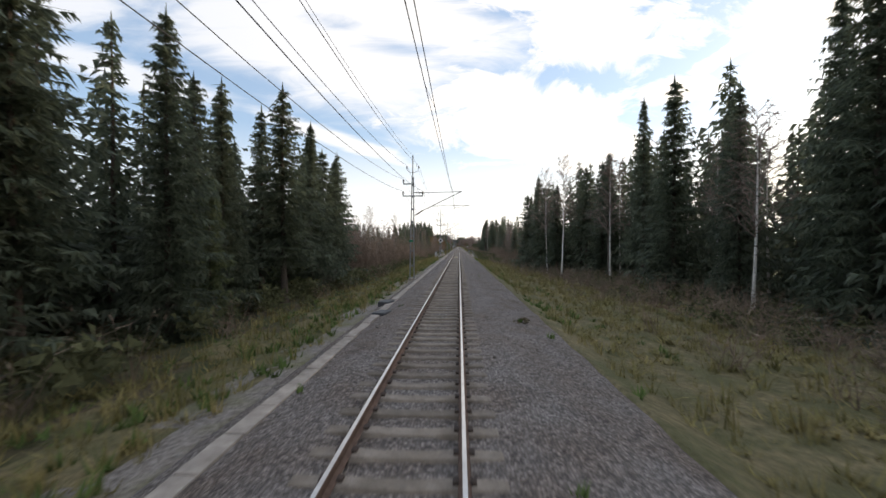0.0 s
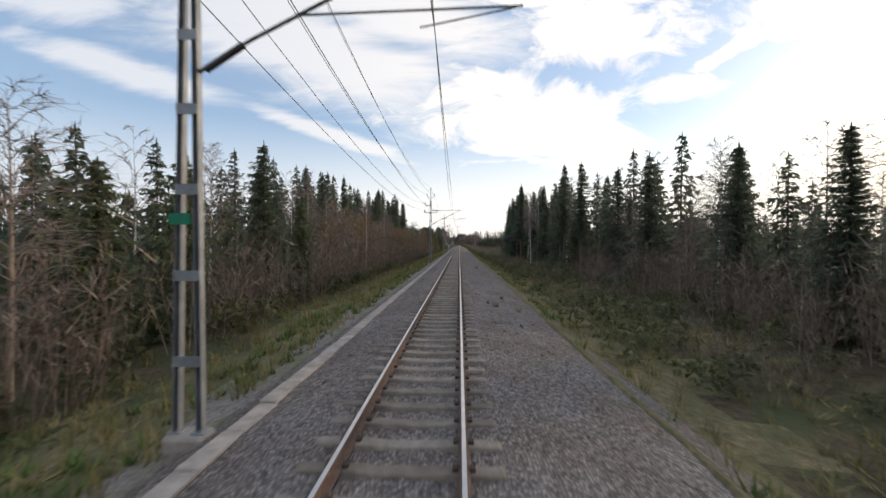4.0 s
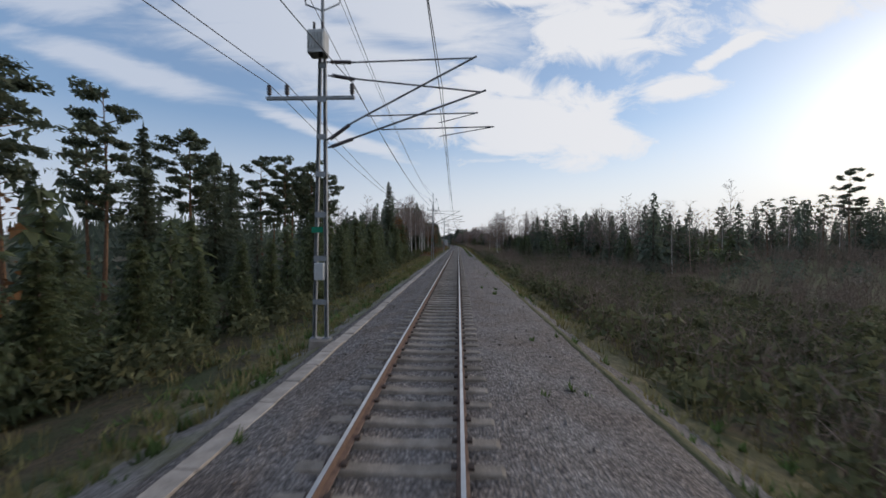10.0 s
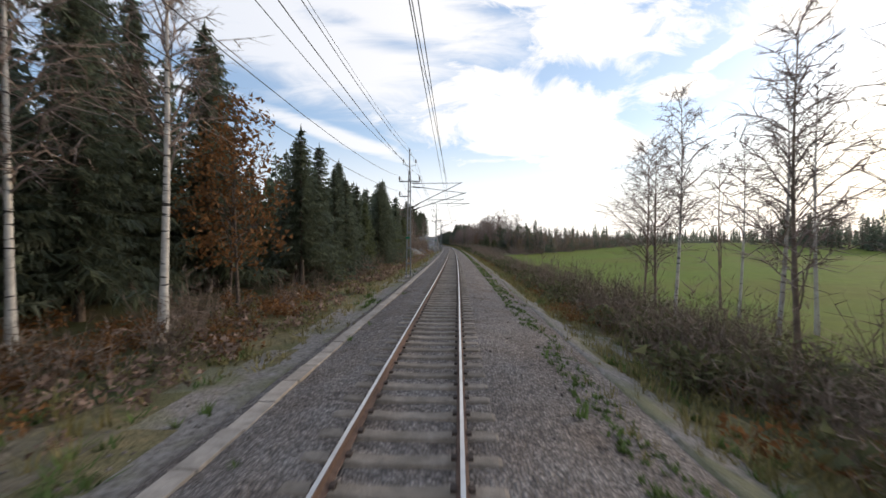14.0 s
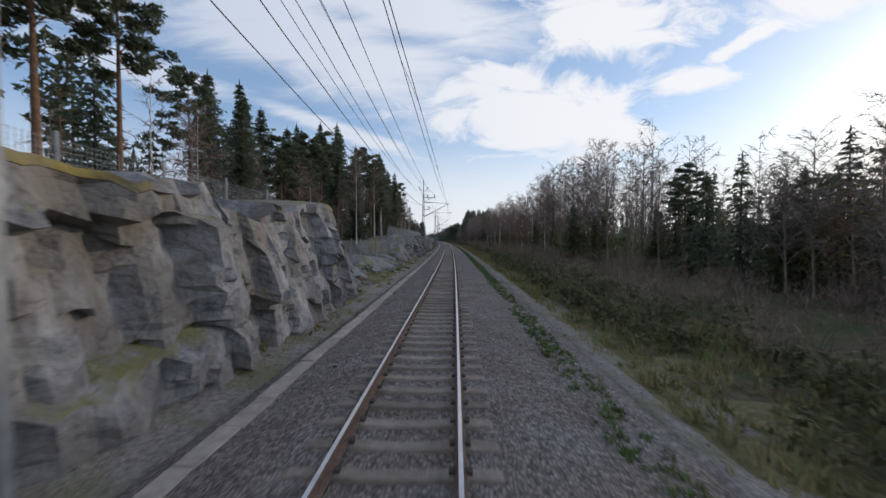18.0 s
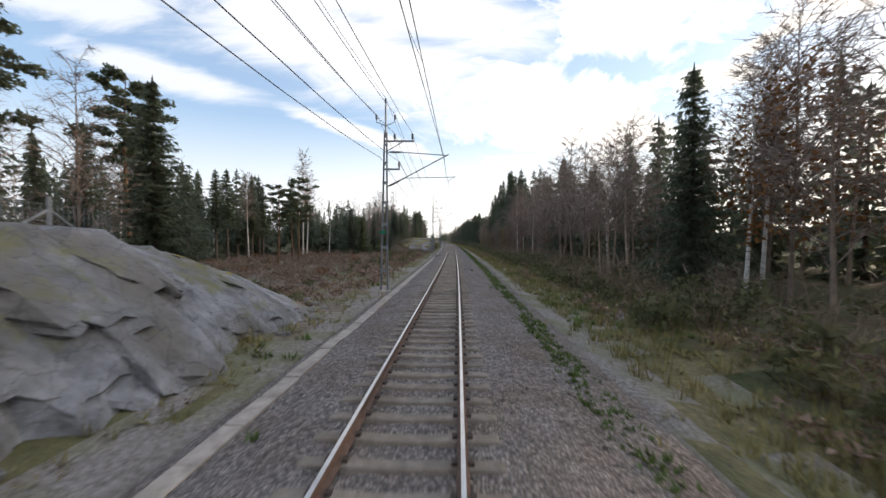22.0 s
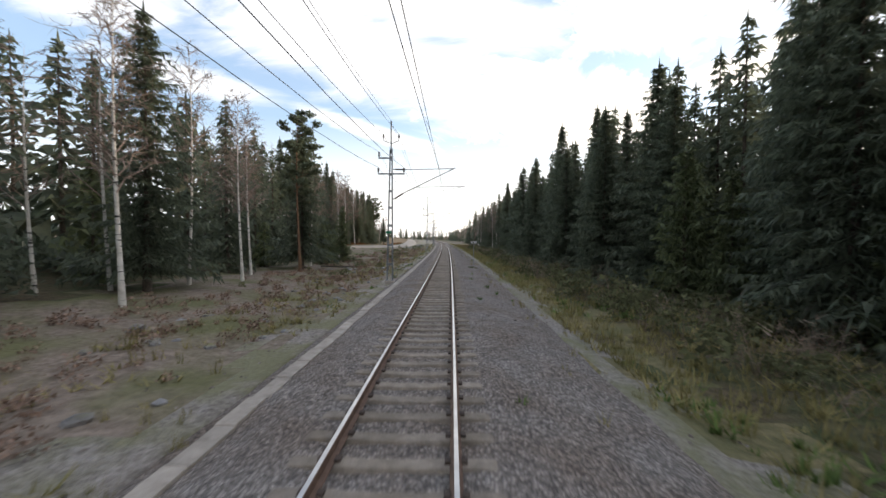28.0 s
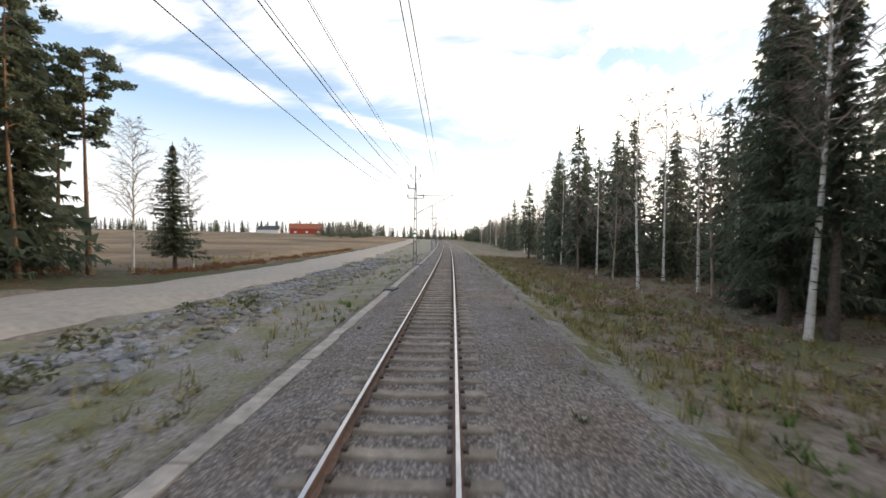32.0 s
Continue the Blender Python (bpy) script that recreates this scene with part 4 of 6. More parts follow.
def conifer(h, radius, base, rng, whorl=0.55, limbs=6, sprays=6, shape=0.85, droop=0.35, full=1.0, thick=1.0, bunch=1):
    """A spruce: rings of hanging boughs, each a fan of ragged sprays."""
    trunk, p = trunk_arrays(h, 0.011 * h + 0.02, 0.12, rng)
    c = Soup()
    z = base * h
    lean_a = rng.uniform(0, 6.28)
    V, T, n = [], [], 0
    while z < h * 0.985:
        f = 1 - (z - base * h) / (h * (1 - base))
        r = radius * (f ** shape) * rng.uniform(0.72, 1.12) + 0.12
        k = max(3, int(limbs * (0.6 + 0.4 * f)))
        a0 = rng.uniform(0, 6.28)
        for b in range(k):
            a = a0 + 6.283 * b / k + rng.uniform(-0.4, 0.4)
            rr = r * rng.uniform(0.6, 1.18) * (1 + 0.22 * math.cos(a - lean_a + 0.25 * z))
            out, side = np.array([math.cos(a), math.sin(a), 0]), np.array([-math.sin(a), math.cos(a), 0])
            o = on_trunk(p, z + rng.uniform(-0.2, 0.2), h)
            dr = droop * rng.uniform(0.6, 1.3) * (0.35 + 0.8 * f)
            m = max(2, int(sprays * (0.45 + 0.55 * f)))
            us = (np.arange(m) + rng.uniform(0.2, 0.9, m)) / m
            pts = o + np.outer(us * rr, out) + np.outer(-dr * us * rr + 0.22 * rr * us * us, (0, 0, 1))
            ln = full * (0.20 + 0.17 * rr * (1 - 0.55 * us)) * rng.uniform(0.6, 1.35, m)
            for sg in (-1, 1) * bunch:
                way = sg * side * rng.uniform(0.15, 1.0, (m, 1)) + out * rng.uniform(0.0, 0.9, (m, 1)) - np.array([0, 0, 1]) * rng.uniform(0.05, 1.1, (m, 1))
                pts = pts + out * rng.uniform(-0.5, 0.5, (m, 1)) * rr / m
                tip = pts + way * ln[:, None]
                wd = (out * 0.8 + np.array([0, 0, 1]) * rng.uniform(-0.5, 0.5, (m, 1))) * (thick * (0.07 + 0.10 * rr / m + 0.12 * ln))[:, None]
                V += [np.stack([pts - wd, pts + wd, tip], 1).reshape(-1, 3)]
                n += m
            V += [np.stack([o - side * 0.04, o + side * 0.04, pts[-1] + out * 0.22 * rr + np.array([0, 0, 0.05])]), ]
            n += 1
        z += whorl * rng.uniform(0.75, 1.25) * (0.45 + 0.55 * f)
    v = np.concatenate(V)
    c.add(v, tris=np.arange(len(v)).reshape(-1, 3))
    tip = on_trunk(p, h * 0.97, h)
    c.add([tip + (0.12, 0, 0), tip + (-0.06, 0.1, 0), tip + (-0.06, -0.1, 0), tip + (0, 0, 0.06 * h)], tris=[(0, 1, 3), (1, 2, 3), (2, 0, 3)])
    return trunk, c


def tufts(c, centre, radius, n, size, rng, flat=0.6):
    d = rng.normal(size=(n, 3))
    d /= np.linalg.norm(d, axis=1, keepdims=True)
    d[:, 2] *= flat
    o = centre + d * (radius * rng.uniform(0.35, 1, (n, 1)))
    e1, e2 = rng.normal(size=(n, 3)), rng.normal(size=(n, 3))
    e1 /= np.linalg.norm(e1, axis=1, keepdims=True)
    e2 /= np.linalg.norm(e2, axis=1, keepdims=True)
    sz = size * rng.uniform(0.6, 1.3, (n, 1))
    v = np.stack([o - e1 * sz * 0.5, o + e1 * sz * 0.5, o + e2 * sz], 1).reshape(-1, 3)
    c.add(v, tris=np.arange(3 * n).reshape(-1, 3))


def pine(h, rng, crown=0.45, n=46, size=0.24):
    """A pine: bare stem, crooked boughs and loose clumps of needles."""
    trunk, p = trunk_arrays(h, 0.011 * h, 0.35, rng)
    c = Soup()
    for k in range(22):
        u = 1 - crown * (k / 21) ** 0.9
        z, a = h * u - 0.3, k * 2.4 + rng.uniform(-0.5, 0.5)
        r = (0.35 + 1.9 * math.sin(min(1, (1 - u) / crown + 0.15) * 2.2)) * rng.uniform(0.55, 1.15) * h / 16
        o = on_trunk(p, z, h)
        e = o + np.array([math.cos(a) * r, math.sin(a) * r, rng.uniform(0.1, 0.5) * r])
        tube(trunk, [o, (o + e) / 2 + (0, 0, 0.05), e], [0.045, 0.03, 0.012], 3)
        for w_, f in ((e, 1.0), ((o + 2 * e) / 3, 0.8), ((o + e) / 2, 0.6)):
            m = w_ + rng.normal(size=3) * 0.18 * h / 16
            tufts(c, m, 0.62 * f * h / 16, int(n * f), size, rng, 0.5)
    return trunk, c


def bare_tree(h, rng, limbs=26, twigs=13, spread=0.16, first=0.35, width=0.020, stem=0.0064, hang=0.5, knots=5):
    """A leafless birch or aspen: trunk, rising limbs and fine hanging twigs."""
    trunk, p = trunk_arrays(h, stem * h + 0.02, 0.3, rng, 6, 9, 0.93)
    c = Soup()
    V = []
    for k in range(limbs):
        u = first + (0.97 - first) * (k + rng.uniform(0, 0.9)) / limbs
        a = k * 2.4 + rng.uniform(-0.6, 0.6)
        f = (1 - u) / (1 - first)
        ln = h * (spread * (0.35 + 0.9 * f ** 0.7)) * rng.uniform(0.7, 1.25)
        o = on_trunk(p, u * h, h)
        out = np.array([math.cos(a), math.sin(a), 0])
        rise = rng.uniform(0.8, 1.7)
        us = np.linspace(0, 1, knots)
        pts = o + np.outer(us * ln * 0.8, out) + np.outer(rise * ln * (us - 0.35 * us * us), (0, 0, 1)) + rng.normal(size=(knots, 3)) * 0.03 * ln
        tube(c, pts, 0.022 * (1 - 0.85 * us) * (0.5 + f) + 0.006, 3)
        q = rng.uniform(0.2, 1, twigs)
        b = np.stack([np.interp(q, us, pts[:, m]) for m in range(3)], -1)
        d = rng.normal(size=(twigs, 3)) * 0.55 + out * 0.45
        d[:, 2] = rng.uniform(-hang, 0.9, twigs)
        d /= np.linalg.norm(d, axis=1, keepdims=True)
        tl = ln * rng.uniform(0.25, 0.6, (twigs, 1))
        e = b + d * tl
        e[:, 2] -= hang * 0.25 * tl[:, 0]
        w_ = np.cross(d, rng.normal(size=(twigs, 3)))
        w_ *= width / (np.linalg.norm(w_, axis=1, keepdims=True) + 1e-6)
        V.append(np.stack([b - w_, b + w_, e], 1).reshape(-1, 3))
        for rep in range(2):
            g = rng.uniform(0.3, 0.95, (twigs, 1))
            b2 = b + (e - b) * g
            d2 = d * 0.6 + rng.normal(size=(twigs, 3)) * 0.55
            e2 = b2 + d2 * tl * 0.55
            V.append(np.stack([b2 - w_ * 0.6, b2 + w_ * 0.6, e2], 1).reshape(-1, 3))
    v = np.concatenate(V)
    c.add(v, tris=np.arange(len(v)).reshape(-1, 3))
    return trunk, c


def leafy_tree(h, rng, n=900):
    """A small broadleaf tree with thin autumn leaves."""
    trunk, c0 = bare_tree(h, rng, 22, 5, 0.22, 0.2)
    v, t, q = c0.arrays()
    trunk.add(v, t, q)
    c = Soup()
    for k in range(26):
        a, u = k * 2.4, 0.25 + 0.72 * (k + 0.5) / 26
        r = h * 0.20 * math.sin(math.pi * min(1, u * 0.95)) * rng.uniform(0.5, 1.15)
        tufts(c, np.array([math.cos(a) * r, math.sin(a) * r, u * h]), 0.10 * h, n // 26, 0.18, rng, 0.9)
    return trunk, c


def shrub(h, rng, stems=9, twigs=9, width=0.0145):
    """Bare brushwood: stems that rise from one root, with twigs."""
    V = []
    for k in range(stems):
        a, tilt = rng.uniform(0, 6.28), rng.uniform(0.05, 0.5)
        b = np.array([rng.uniform(-0.4, 0.4), rng.uniform(-0.4, 0.4), -0.2])
        d = np.array([math.cos(a) * tilt, math.sin(a) * tilt, 1.0])
        ln = h * rng.uniform(0.55, 1.05)
        e = b + d * ln
        w_ = np.array([-math.sin(a), math.cos(a), 0]) * width * 1.3
        w2 = np.array([math.cos(a), math.sin(a), 0]) * width * 1.3
        V += [np.stack([b - w_, b + w_, e]), np.stack([b - w2, b + w2, e])]
        q = rng.uniform(0.25, 0.95, twigs)[:, None]
        o = b + (e - b) * q
        dd = rng.normal(size=(twigs, 3)) * 0.5
        dd[:, 2] = rng.uniform(0.2, 1.0, twigs)
        ee = o + dd * h * 0.22 * (1.1 - q * 0.6)
        ww = rng.normal(size=(twigs, 3)) * width * 0.7
        V.append(np.stack([o - ww, o + ww, ee], 1).reshape(-1, 3))
    v = np.concatenate(V)
    return v, np.arange(len(v)).reshape(-1, 3)


def make_kinds(seed):
    """Two to four shapes of every kind of tree: (trunk mesh, crown mesh, height)."""
    out = {}

    def keep(kind, h, pair, bark, leaf):
        out.setdefault(kind, []).append((pair[0].mesh("trunk", bark, True), pair[1].mesh("crown", leaf), h))

    for k in range(6):
        r = np.random.default_rng(seed + k)
        keep("spruce", 16, conifer(16, (2.9, 3.1, 2.5, 3.0, 2.7, 3.3)[k], (0.04, 0.10, 0.16, 0.02, 0.22, 0.06)[k], r, (0.42, 0.47, 0.43, 0.41, 0.5, 0.45)[k], 10, 14, (0.85, 0.75, 0.95, 0.85, 0.8, 0.72)[k], (0.35, 0.45, 0.3, 0.35, 0.5, 0.4)[k], 1.05, 0.56, 2), M_BARK, M_SPRUCE)
    for k in range(2):
        r = np.random.default_rng(seed + 10 + k)
        keep("slender", 17, conifer(17, 2.0, (0.40, 0.32)[k], r, 0.42, 9, 12, 0.85, 0.35, 1.1, 0.58, 2), M_BARK, M_SPRUCE)
    for k in range(3):
        r = np.random.default_rng(seed + 20 + k)
        keep("young", 7, conifer(7, (1.8, 2.1, 1.6)[k], 0.01, r, 0.27, 8, 10, 0.8, 0.15, 0.95, 0.6, 2), M_BARK, M_YOUNG)
    for k in range(3):
        r = np.random.default_rng(seed + 30 + k)
        keep("pine", 16, pine(16, r, (0.42, 0.5, 0.38)[k], 110), M_PINEBARK, M_PINE)
    for k in range(4):
        r = np.random.default_rng(seed + 40 + k)
        keep("birch", 15, bare_tree(15, r, 40, 18, (0.12, 0.14, 0.11, 0.13)[k], (0.36, 0.3, 0.42, 0.33)[k]), M_BIRCH, M_TWIG)
    for k in range(3):
        r = np.random.default_rng(seed + 50 + k)
        keep("aspen", 14, bare_tree(14, r, 40, 18, (0.17, 0.19, 0.15)[k], (0.2, 0.24, 0.15)[k], 0.020, 0.0062, 0.3), M_BRUSH, M_TWIG)
    for k in range(2):
        r = np.random.default_rng(seed + 60 + k)
        keep("oak", 8, leafy_tree(8, r, 1300), M_BARK, M_RUSTLEAF)
    for k in range(3):
        r = np.random.default_rng(seed + 64 + k)
        keep("sallow", 8, leafy_tree(8, r, 700), M_BRUSH, M_OCHRE)
    r = np.random.default_rng(seed + 70)
    keep("rowan", 6, leafy_tree(6, r, 600), M_BARK, M_YELLOW)
    return out


KINDS = make_kinds(100)
TREE_TEXT = {
    "spruce": ("spruce_tree", "tall dark green spruce with hanging boughs", "tree", "spruces along the line"),
    "slender": ("spruce_tree", "slender dark spruce with a bare lower trunk", "tree", "spruces along the line"),
    "young": ("young_conifer", "bushy young green conifer with boughs down to the ground", "tree", "young conifers along the line"),
    "pine": ("pine_tree", "pine with a reddish bare trunk and clumped needle crown", "tree", "pines along the line"),
    "birch": ("birch_tree", "leafless birch with a white trunk and fine twigs", "tree", "birches along the line"),
    "aspen": ("bare_tree", "leafless grey-brown broadleaf tree with fine twigs", "tree", "bare trees along the line"),
    "oak": ("oak_tree", "small broadleaf tree with withered brown leaves", "tree", "brown-leaved trees along the line"),
    "sallow": ("sallow_tree", "slim sallow with thin ochre autumn leaves", "tree", "sallows along the line"),
    "rowan": ("rowan_tree", "small tree with thin yellow autumn leaves", "tree", "yellow trees along the line")}
protos_tree = {}


def plant(kind, s, l, h, rng, variant=None):
    """One tree as a thing of its own, rooted in the ground."""
    k = variant if variant is not None else int(rng.integers(len(KINDS[kind])))
    trunk, crown, h0 = KINDS[kind][k]
    name, label, cat, group = TREE_TEXT[kind]
    f = h / h0
    wide = f ** 0.7 * rng.uniform(0.88, 1.2)
    m = facing(s, l, g1(s, l) - 0.05, rng.uniform(0, 6.28), (wide, wide, f))
    if (kind, k) not in protos_tree:
        ob = thing(name, label, cat, group)
        part("trunk", trunk, ob)
        part("crown", crown, ob)
        protos_tree[(kind, k)] = ob
        ob.matrix_basis = m
    else:
        ob = copy_thing(protos_tree[(kind, k)], Matrix.Identity(4))
        ob.matrix_basis = m


# plainer trees for the depth of the woods, gathered into one object of each kind
far_shapes = {}
for kind, n in (("spruce", 3), ("young", 2), ("pine", 2), ("birch", 2), ("aspen", 2), ("oak", 1), ("sallow", 2)):
    for k in range(n):
        r = np.random.default_rng(900 + 7 * k + len(kind))
        if kind == "spruce":
            pair, h = conifer(16, 2.9, 0.08, r, 0.85, 6, 4, 0.8, 0.38, 2.1, 1.9), 16
        elif kind == "young":
            pair, h = conifer(7, 1.9, 0.02, r, 0.55, 5, 4, 0.75, 0.15, 2.0, 2.0), 7
        elif kind == "pine":
            pair, h = pine(16, r, 0.45, 10, 0.5), 16
        elif kind == "birch":
            pair, h = bare_tree(15, r, 18, 8, 0.14, 0.33, 0.034, knots=3), 15
        elif kind == "aspen":
            pair, h = bare_tree(14, r, 18, 9, 0.18, 0.2, 0.036, knots=3), 14
        else:
            pair, h = leafy_tree(8, r, 350), 8
        far_shapes.setdefault(kind, []).append((pair[0].arrays(), pair[1].arrays(), h))
near_spruces = []
for k in range(3):
    pair = conifer(16, 2.9, (0.08, 0.2, 0.05)[k], np.random.default_rng(960 + k), 0.62, 7, 6, 0.8, 0.38, 1.6, 1.2)
    near_spruces.append((pair[0].arrays(), pair[1].arrays(), 16))
FAR_BARK = {"spruce": M_BARK, "young": M_BARK, "pine": M_PINEBARK, "birch": M_BIRCH, "aspen": M_BRUSH, "oak": M_BARK, "sallow": M_BRUSH}
FAR_LEAF = {"spruce": M_SPRUCE, "young": M_YOUNG, "pine": M_PINE, "birch": M_TWIG, "aspen": M_TWIG, "oak": M_RUSTLEAF, "sallow": M_OCHRE}
far_bark, far_leaf = {k: Soup() for k in FAR_BARK}, {k: Soup() for k in FAR_BARK}
ALIAS = {"slender": "spruce", "rowan": "oak"}


def far_tree(kind, s, l, h, rng, fine=False):
    kind = ALIAS.get(kind, kind)
    shapes = near_spruces if fine and kind == "spruce" else far_shapes[kind]
    (bv, bt, bq_), (lv, lt, lq), h0 = shapes[int(rng.integers(len(shapes)))]
    f, a = h / h0, rng.uniform(0, 6.28)
    sc = np.array([f ** 0.75, f ** 0.75, f])
    z = g1(s, l) - 0.1
    far_bark[kind].add(place(bv * sc, s, a, 1.0, l, z), bt, bq_)
    far_leaf[kind].add(place(lv * sc, s, a, 1.0, l, z), lt, lq)


brush = Soup()
brush_shapes = [shrub(4.0, np.random.default_rng(300 + k)) for k in range(6)]


def thicket(side, s0, s1, l0, l1, per_m, h0, h1, seed):
    """Brushwood scattered over a strip."""
    rng = np.random.default_rng(seed)
    for _ in range(int((s1 - s0) * per_m)):
        s, l = rng.uniform(s0, s1), side * (l0 + (l1 - l0) * rng.random() ** 1.3)
        v, t = brush_shapes[int(rng.integers(6))]
        f = rng.uniform(h0, h1) / 4.0
        brush.add(place(v * np.array([0.6 + 0.4 * f, 0.6 + 0.4 * f, f]), s, rng.uniform(0, 6.28), 1.0, l, g1(s, l)), t)


def forest(side, s0, s1, edge_l, mix, gap, seed, deep=3, row_gap=4.5, back=None, singles=True):
    """A wood: a front row of trees that stand as things, and plainer rows behind. mix: (kind, weight, low, high)."""
    rng = np.random.default_rng(seed)

    def pick(m):
        wts = np.array([x[1] for x in m], float)
        x = m[int(rng.choice(len(m), p=wts / wts.sum()))]
        return x[0], rng.uniform(x[2], x[3])

    for row in range(deep + 1):
        step = gap * (1 + 0.12 * row)
        s = s0 + rng.uniform(0, step)
        while s < s1:
            l = side * (edge_l + row * row_gap + rng.uniform(-0.4, 0.4) * row_gap)
            kind, h = pick(mix if row < 2 or not back else back)
            if row == 0 and singles and 0 < s < 1012 and not (edge_l >= 22 and side > 0 and kind in ("spruce", "slender")):
                plant(kind, s, l, h, rng)
            else:
                far_tree(kind, s, l, h * rng.uniform(0.95, 1.12), rng, row < 2 and edge_l < 28)
            s += step * rng.uniform(0.6, 1.4)
    if edge_l < 100 and deep > 1:
        FILL.append((side, s0, s1, edge_l + 2.5, edge_l + deep * row_gap + 5))


FILL = []
# ---- left side, from the start on ----
forest(-1, -25, 44, 12, [("spruce", 8, 12, 15.5), ("slender", 2, 13, 16), ("young", 3, 5, 8)], 2.7, 11, 3)
thicket(-1, -10, 50, 7.5, 12, 0.9, 1.2, 3, 12)
thicket(-1, 44, 108, 10, 24, 7.0, 4.5, 7.0, 13)
forest(-1, 46, 104, 14, [("aspen", 6, 5, 7.5), ("birch", 1, 8, 12), ("spruce", 0.6, 5, 8)], 3.0, 14, 3)
forest(-1, 60, 160, 34, [("spruce", 6, 10, 13), ("birch", 2, 11, 14)], 4, 15, 3, 5, None, False)
forest(-1, 112, 165, 13, [("young", 4, 5, 8), ("spruce", 3, 8, 12), ("birch", 2, 9, 12), ("aspen", 3, 7, 9)], 3.2, 16, 3)
thicket(-1, 108, 250, 8.5, 18, 4.0, 2.5, 6.5, 17)
forest(-1, 160, 216, 11.5, [("aspen", 4, 6.5, 9), ("sallow", 5, 6, 9), ("birch", 1.5, 8, 10), ("young", 4, 4, 7)], 1.9, 18, 1, 3.5)
forest(-1, 160, 212, 18.5, [("spruce", 7, 12, 15.5), ("birch", 1.5, 11, 14)], 3.2, 118, 2, 4.5)
forest(-1, 212, 247, 18.5, [("spruce", 7, 14.5, 18.5), ("birch", 1, 12, 15)], 2.8, 218, 2, 4.5)
forest(-1, 216, 254, 11.5, [("aspen", 5, 6, 9), ("sallow", 7, 5.5, 8.5), ("birch", 1.5, 7, 10), ("oak", 1, 5, 7)], 2.2, 19, 2, 3.5, [("spruce", 5, 10, 13)])
forest(-1, 246, 320, 11.5, [("young", 8, 5.5, 8), ("spruce", 1, 7, 10), ("oak", 1, 5, 7), ("sallow", 2, 4.5, 6.5)], 2.4, 20, 3, 4.5, [("spruce", 4, 9, 12), ("pine", 3, 9.5, 12)])
forest(-1, 318, 374, 11, [("young", 7, 4.5, 7.5), ("spruce", 0.6, 6, 8)], 2.9, 21, 1, 4)
forest(-1, 322, 372, 20, [("pine", 5, 11.5, 14), ("spruce", 2, 11, 14)], 4.2, 22, 1, 6)
forest(-1, 372, 398, 11, [("spruce", 2, 6, 9), ("young", 6, 5, 8), ("birch", 3, 8, 11), ("oak", 1, 6, 8)], 2.6, 23, 3)
forest(-1, 397, 444, 10.5, [("birch", 7, 12, 16), ("slender", 1, 12, 15)], 4.2, 24, 1, 4)
forest(-1, 397, 446, 17, [("spruce", 5, 8, 11.5), ("birch", 3, 12, 15)], 2.8, 25, 3, 4.5)
forest(-1, 457, 502, 10, [("spruce", 8, 8.5, 11), ("young", 4, 6, 8)], 1.7, 26, 3, 3.5)
thicket(-1, 440, 545, 7, 11, 1.6, 1.0, 2.6, 27)
thicket(-1, 500, 535, 8, 18, 3.0, 2.5, 6.0, 28)
thicket(-1, 530, 546, 7.2, 14, 7.0, 2.0, 4.5, 281)
thicket(-1, 698, 738, 8, 22, 4.0, 0.7, 2.0, 282)
forest(-1, 500, 545, 15, [("pine", 4, 9, 12), ("spruce", 3, 8, 12), ("birch", 2, 8, 11)], 4.0, 29, 3)
forest(-1, 545, 606, 14, [("birch", 3, 9, 12), ("pine", 4, 9, 13), ("slender", 2, 10, 13), ("aspen", 2, 6, 9)], 3.0, 30, 3)
forest(-1, 604, 668, 13.5, [("spruce", 3, 12, 17), ("slender", 4, 14, 17), ("pine", 3, 12, 15), ("birch", 4, 11, 14), ("oak", 1, 7, 10)], 3.4, 31, 0)
forest(-1, 604, 668, 18.5, [("spruce", 3, 13, 17), ("slender", 3, 14, 17), ("birch", 3, 11, 14)], 4.0, 131, 0)
forest(-1, 590, 642, 21.5, [("spruce", 5, 13, 17), ("pine", 3, 13, 16)], 3.0, 132, 0)
FILL.append((-1, 590, 690, 15, 27))
forest(-1, 438, 459, 14.5, [("spruce", 6, 13, 17), ("slender", 1, 14, 17)], 2.3, 127, 3)
forest(-1, 664, 700, 14, [("birch", 5, 9, 12), ("aspen", 2, 8, 10), ("spruce", 2, 7, 10)], 3.2, 32, 2)
forest(-1, 700, 750, 26, [("slender", 6, 9, 12), ("spruce", 4, 8, 11), ("birch", 2, 9, 12)], 2.8, 33, 3)
forest(-1, 745, 818, 15.5, [("spruce", 6, 6, 9), ("aspen", 3, 7, 10), ("birch", 1, 8, 11), ("young", 3, 4, 7)], 1.9, 34, 3)
thicket(-1, 752, 772, 6.5, 15, 3.0, 1.2, 3.0, 134)
thicket(-1, 796, 830, 8, 14, 2.0, 1.5, 3.5, 35)
forest(-1, 818, 922, 13.5, [("slender", 3, 12, 15), ("spruce", 2, 11, 15), ("birch", 4, 11, 14), ("pine", 1.5, 12, 15), ("young", 2, 4, 7)], 3.0, 36, 3, 4.5, [("spruce", 4, 12, 15), ("slender", 2, 13, 16), ("birch", 2, 12, 15)])
forest(-1, 935, 1018, 29.5, [("slender", 4, 17, 21), ("spruce", 5, 16, 20), ("birch", 6, 17, 21)], 2.6, 37, 3)
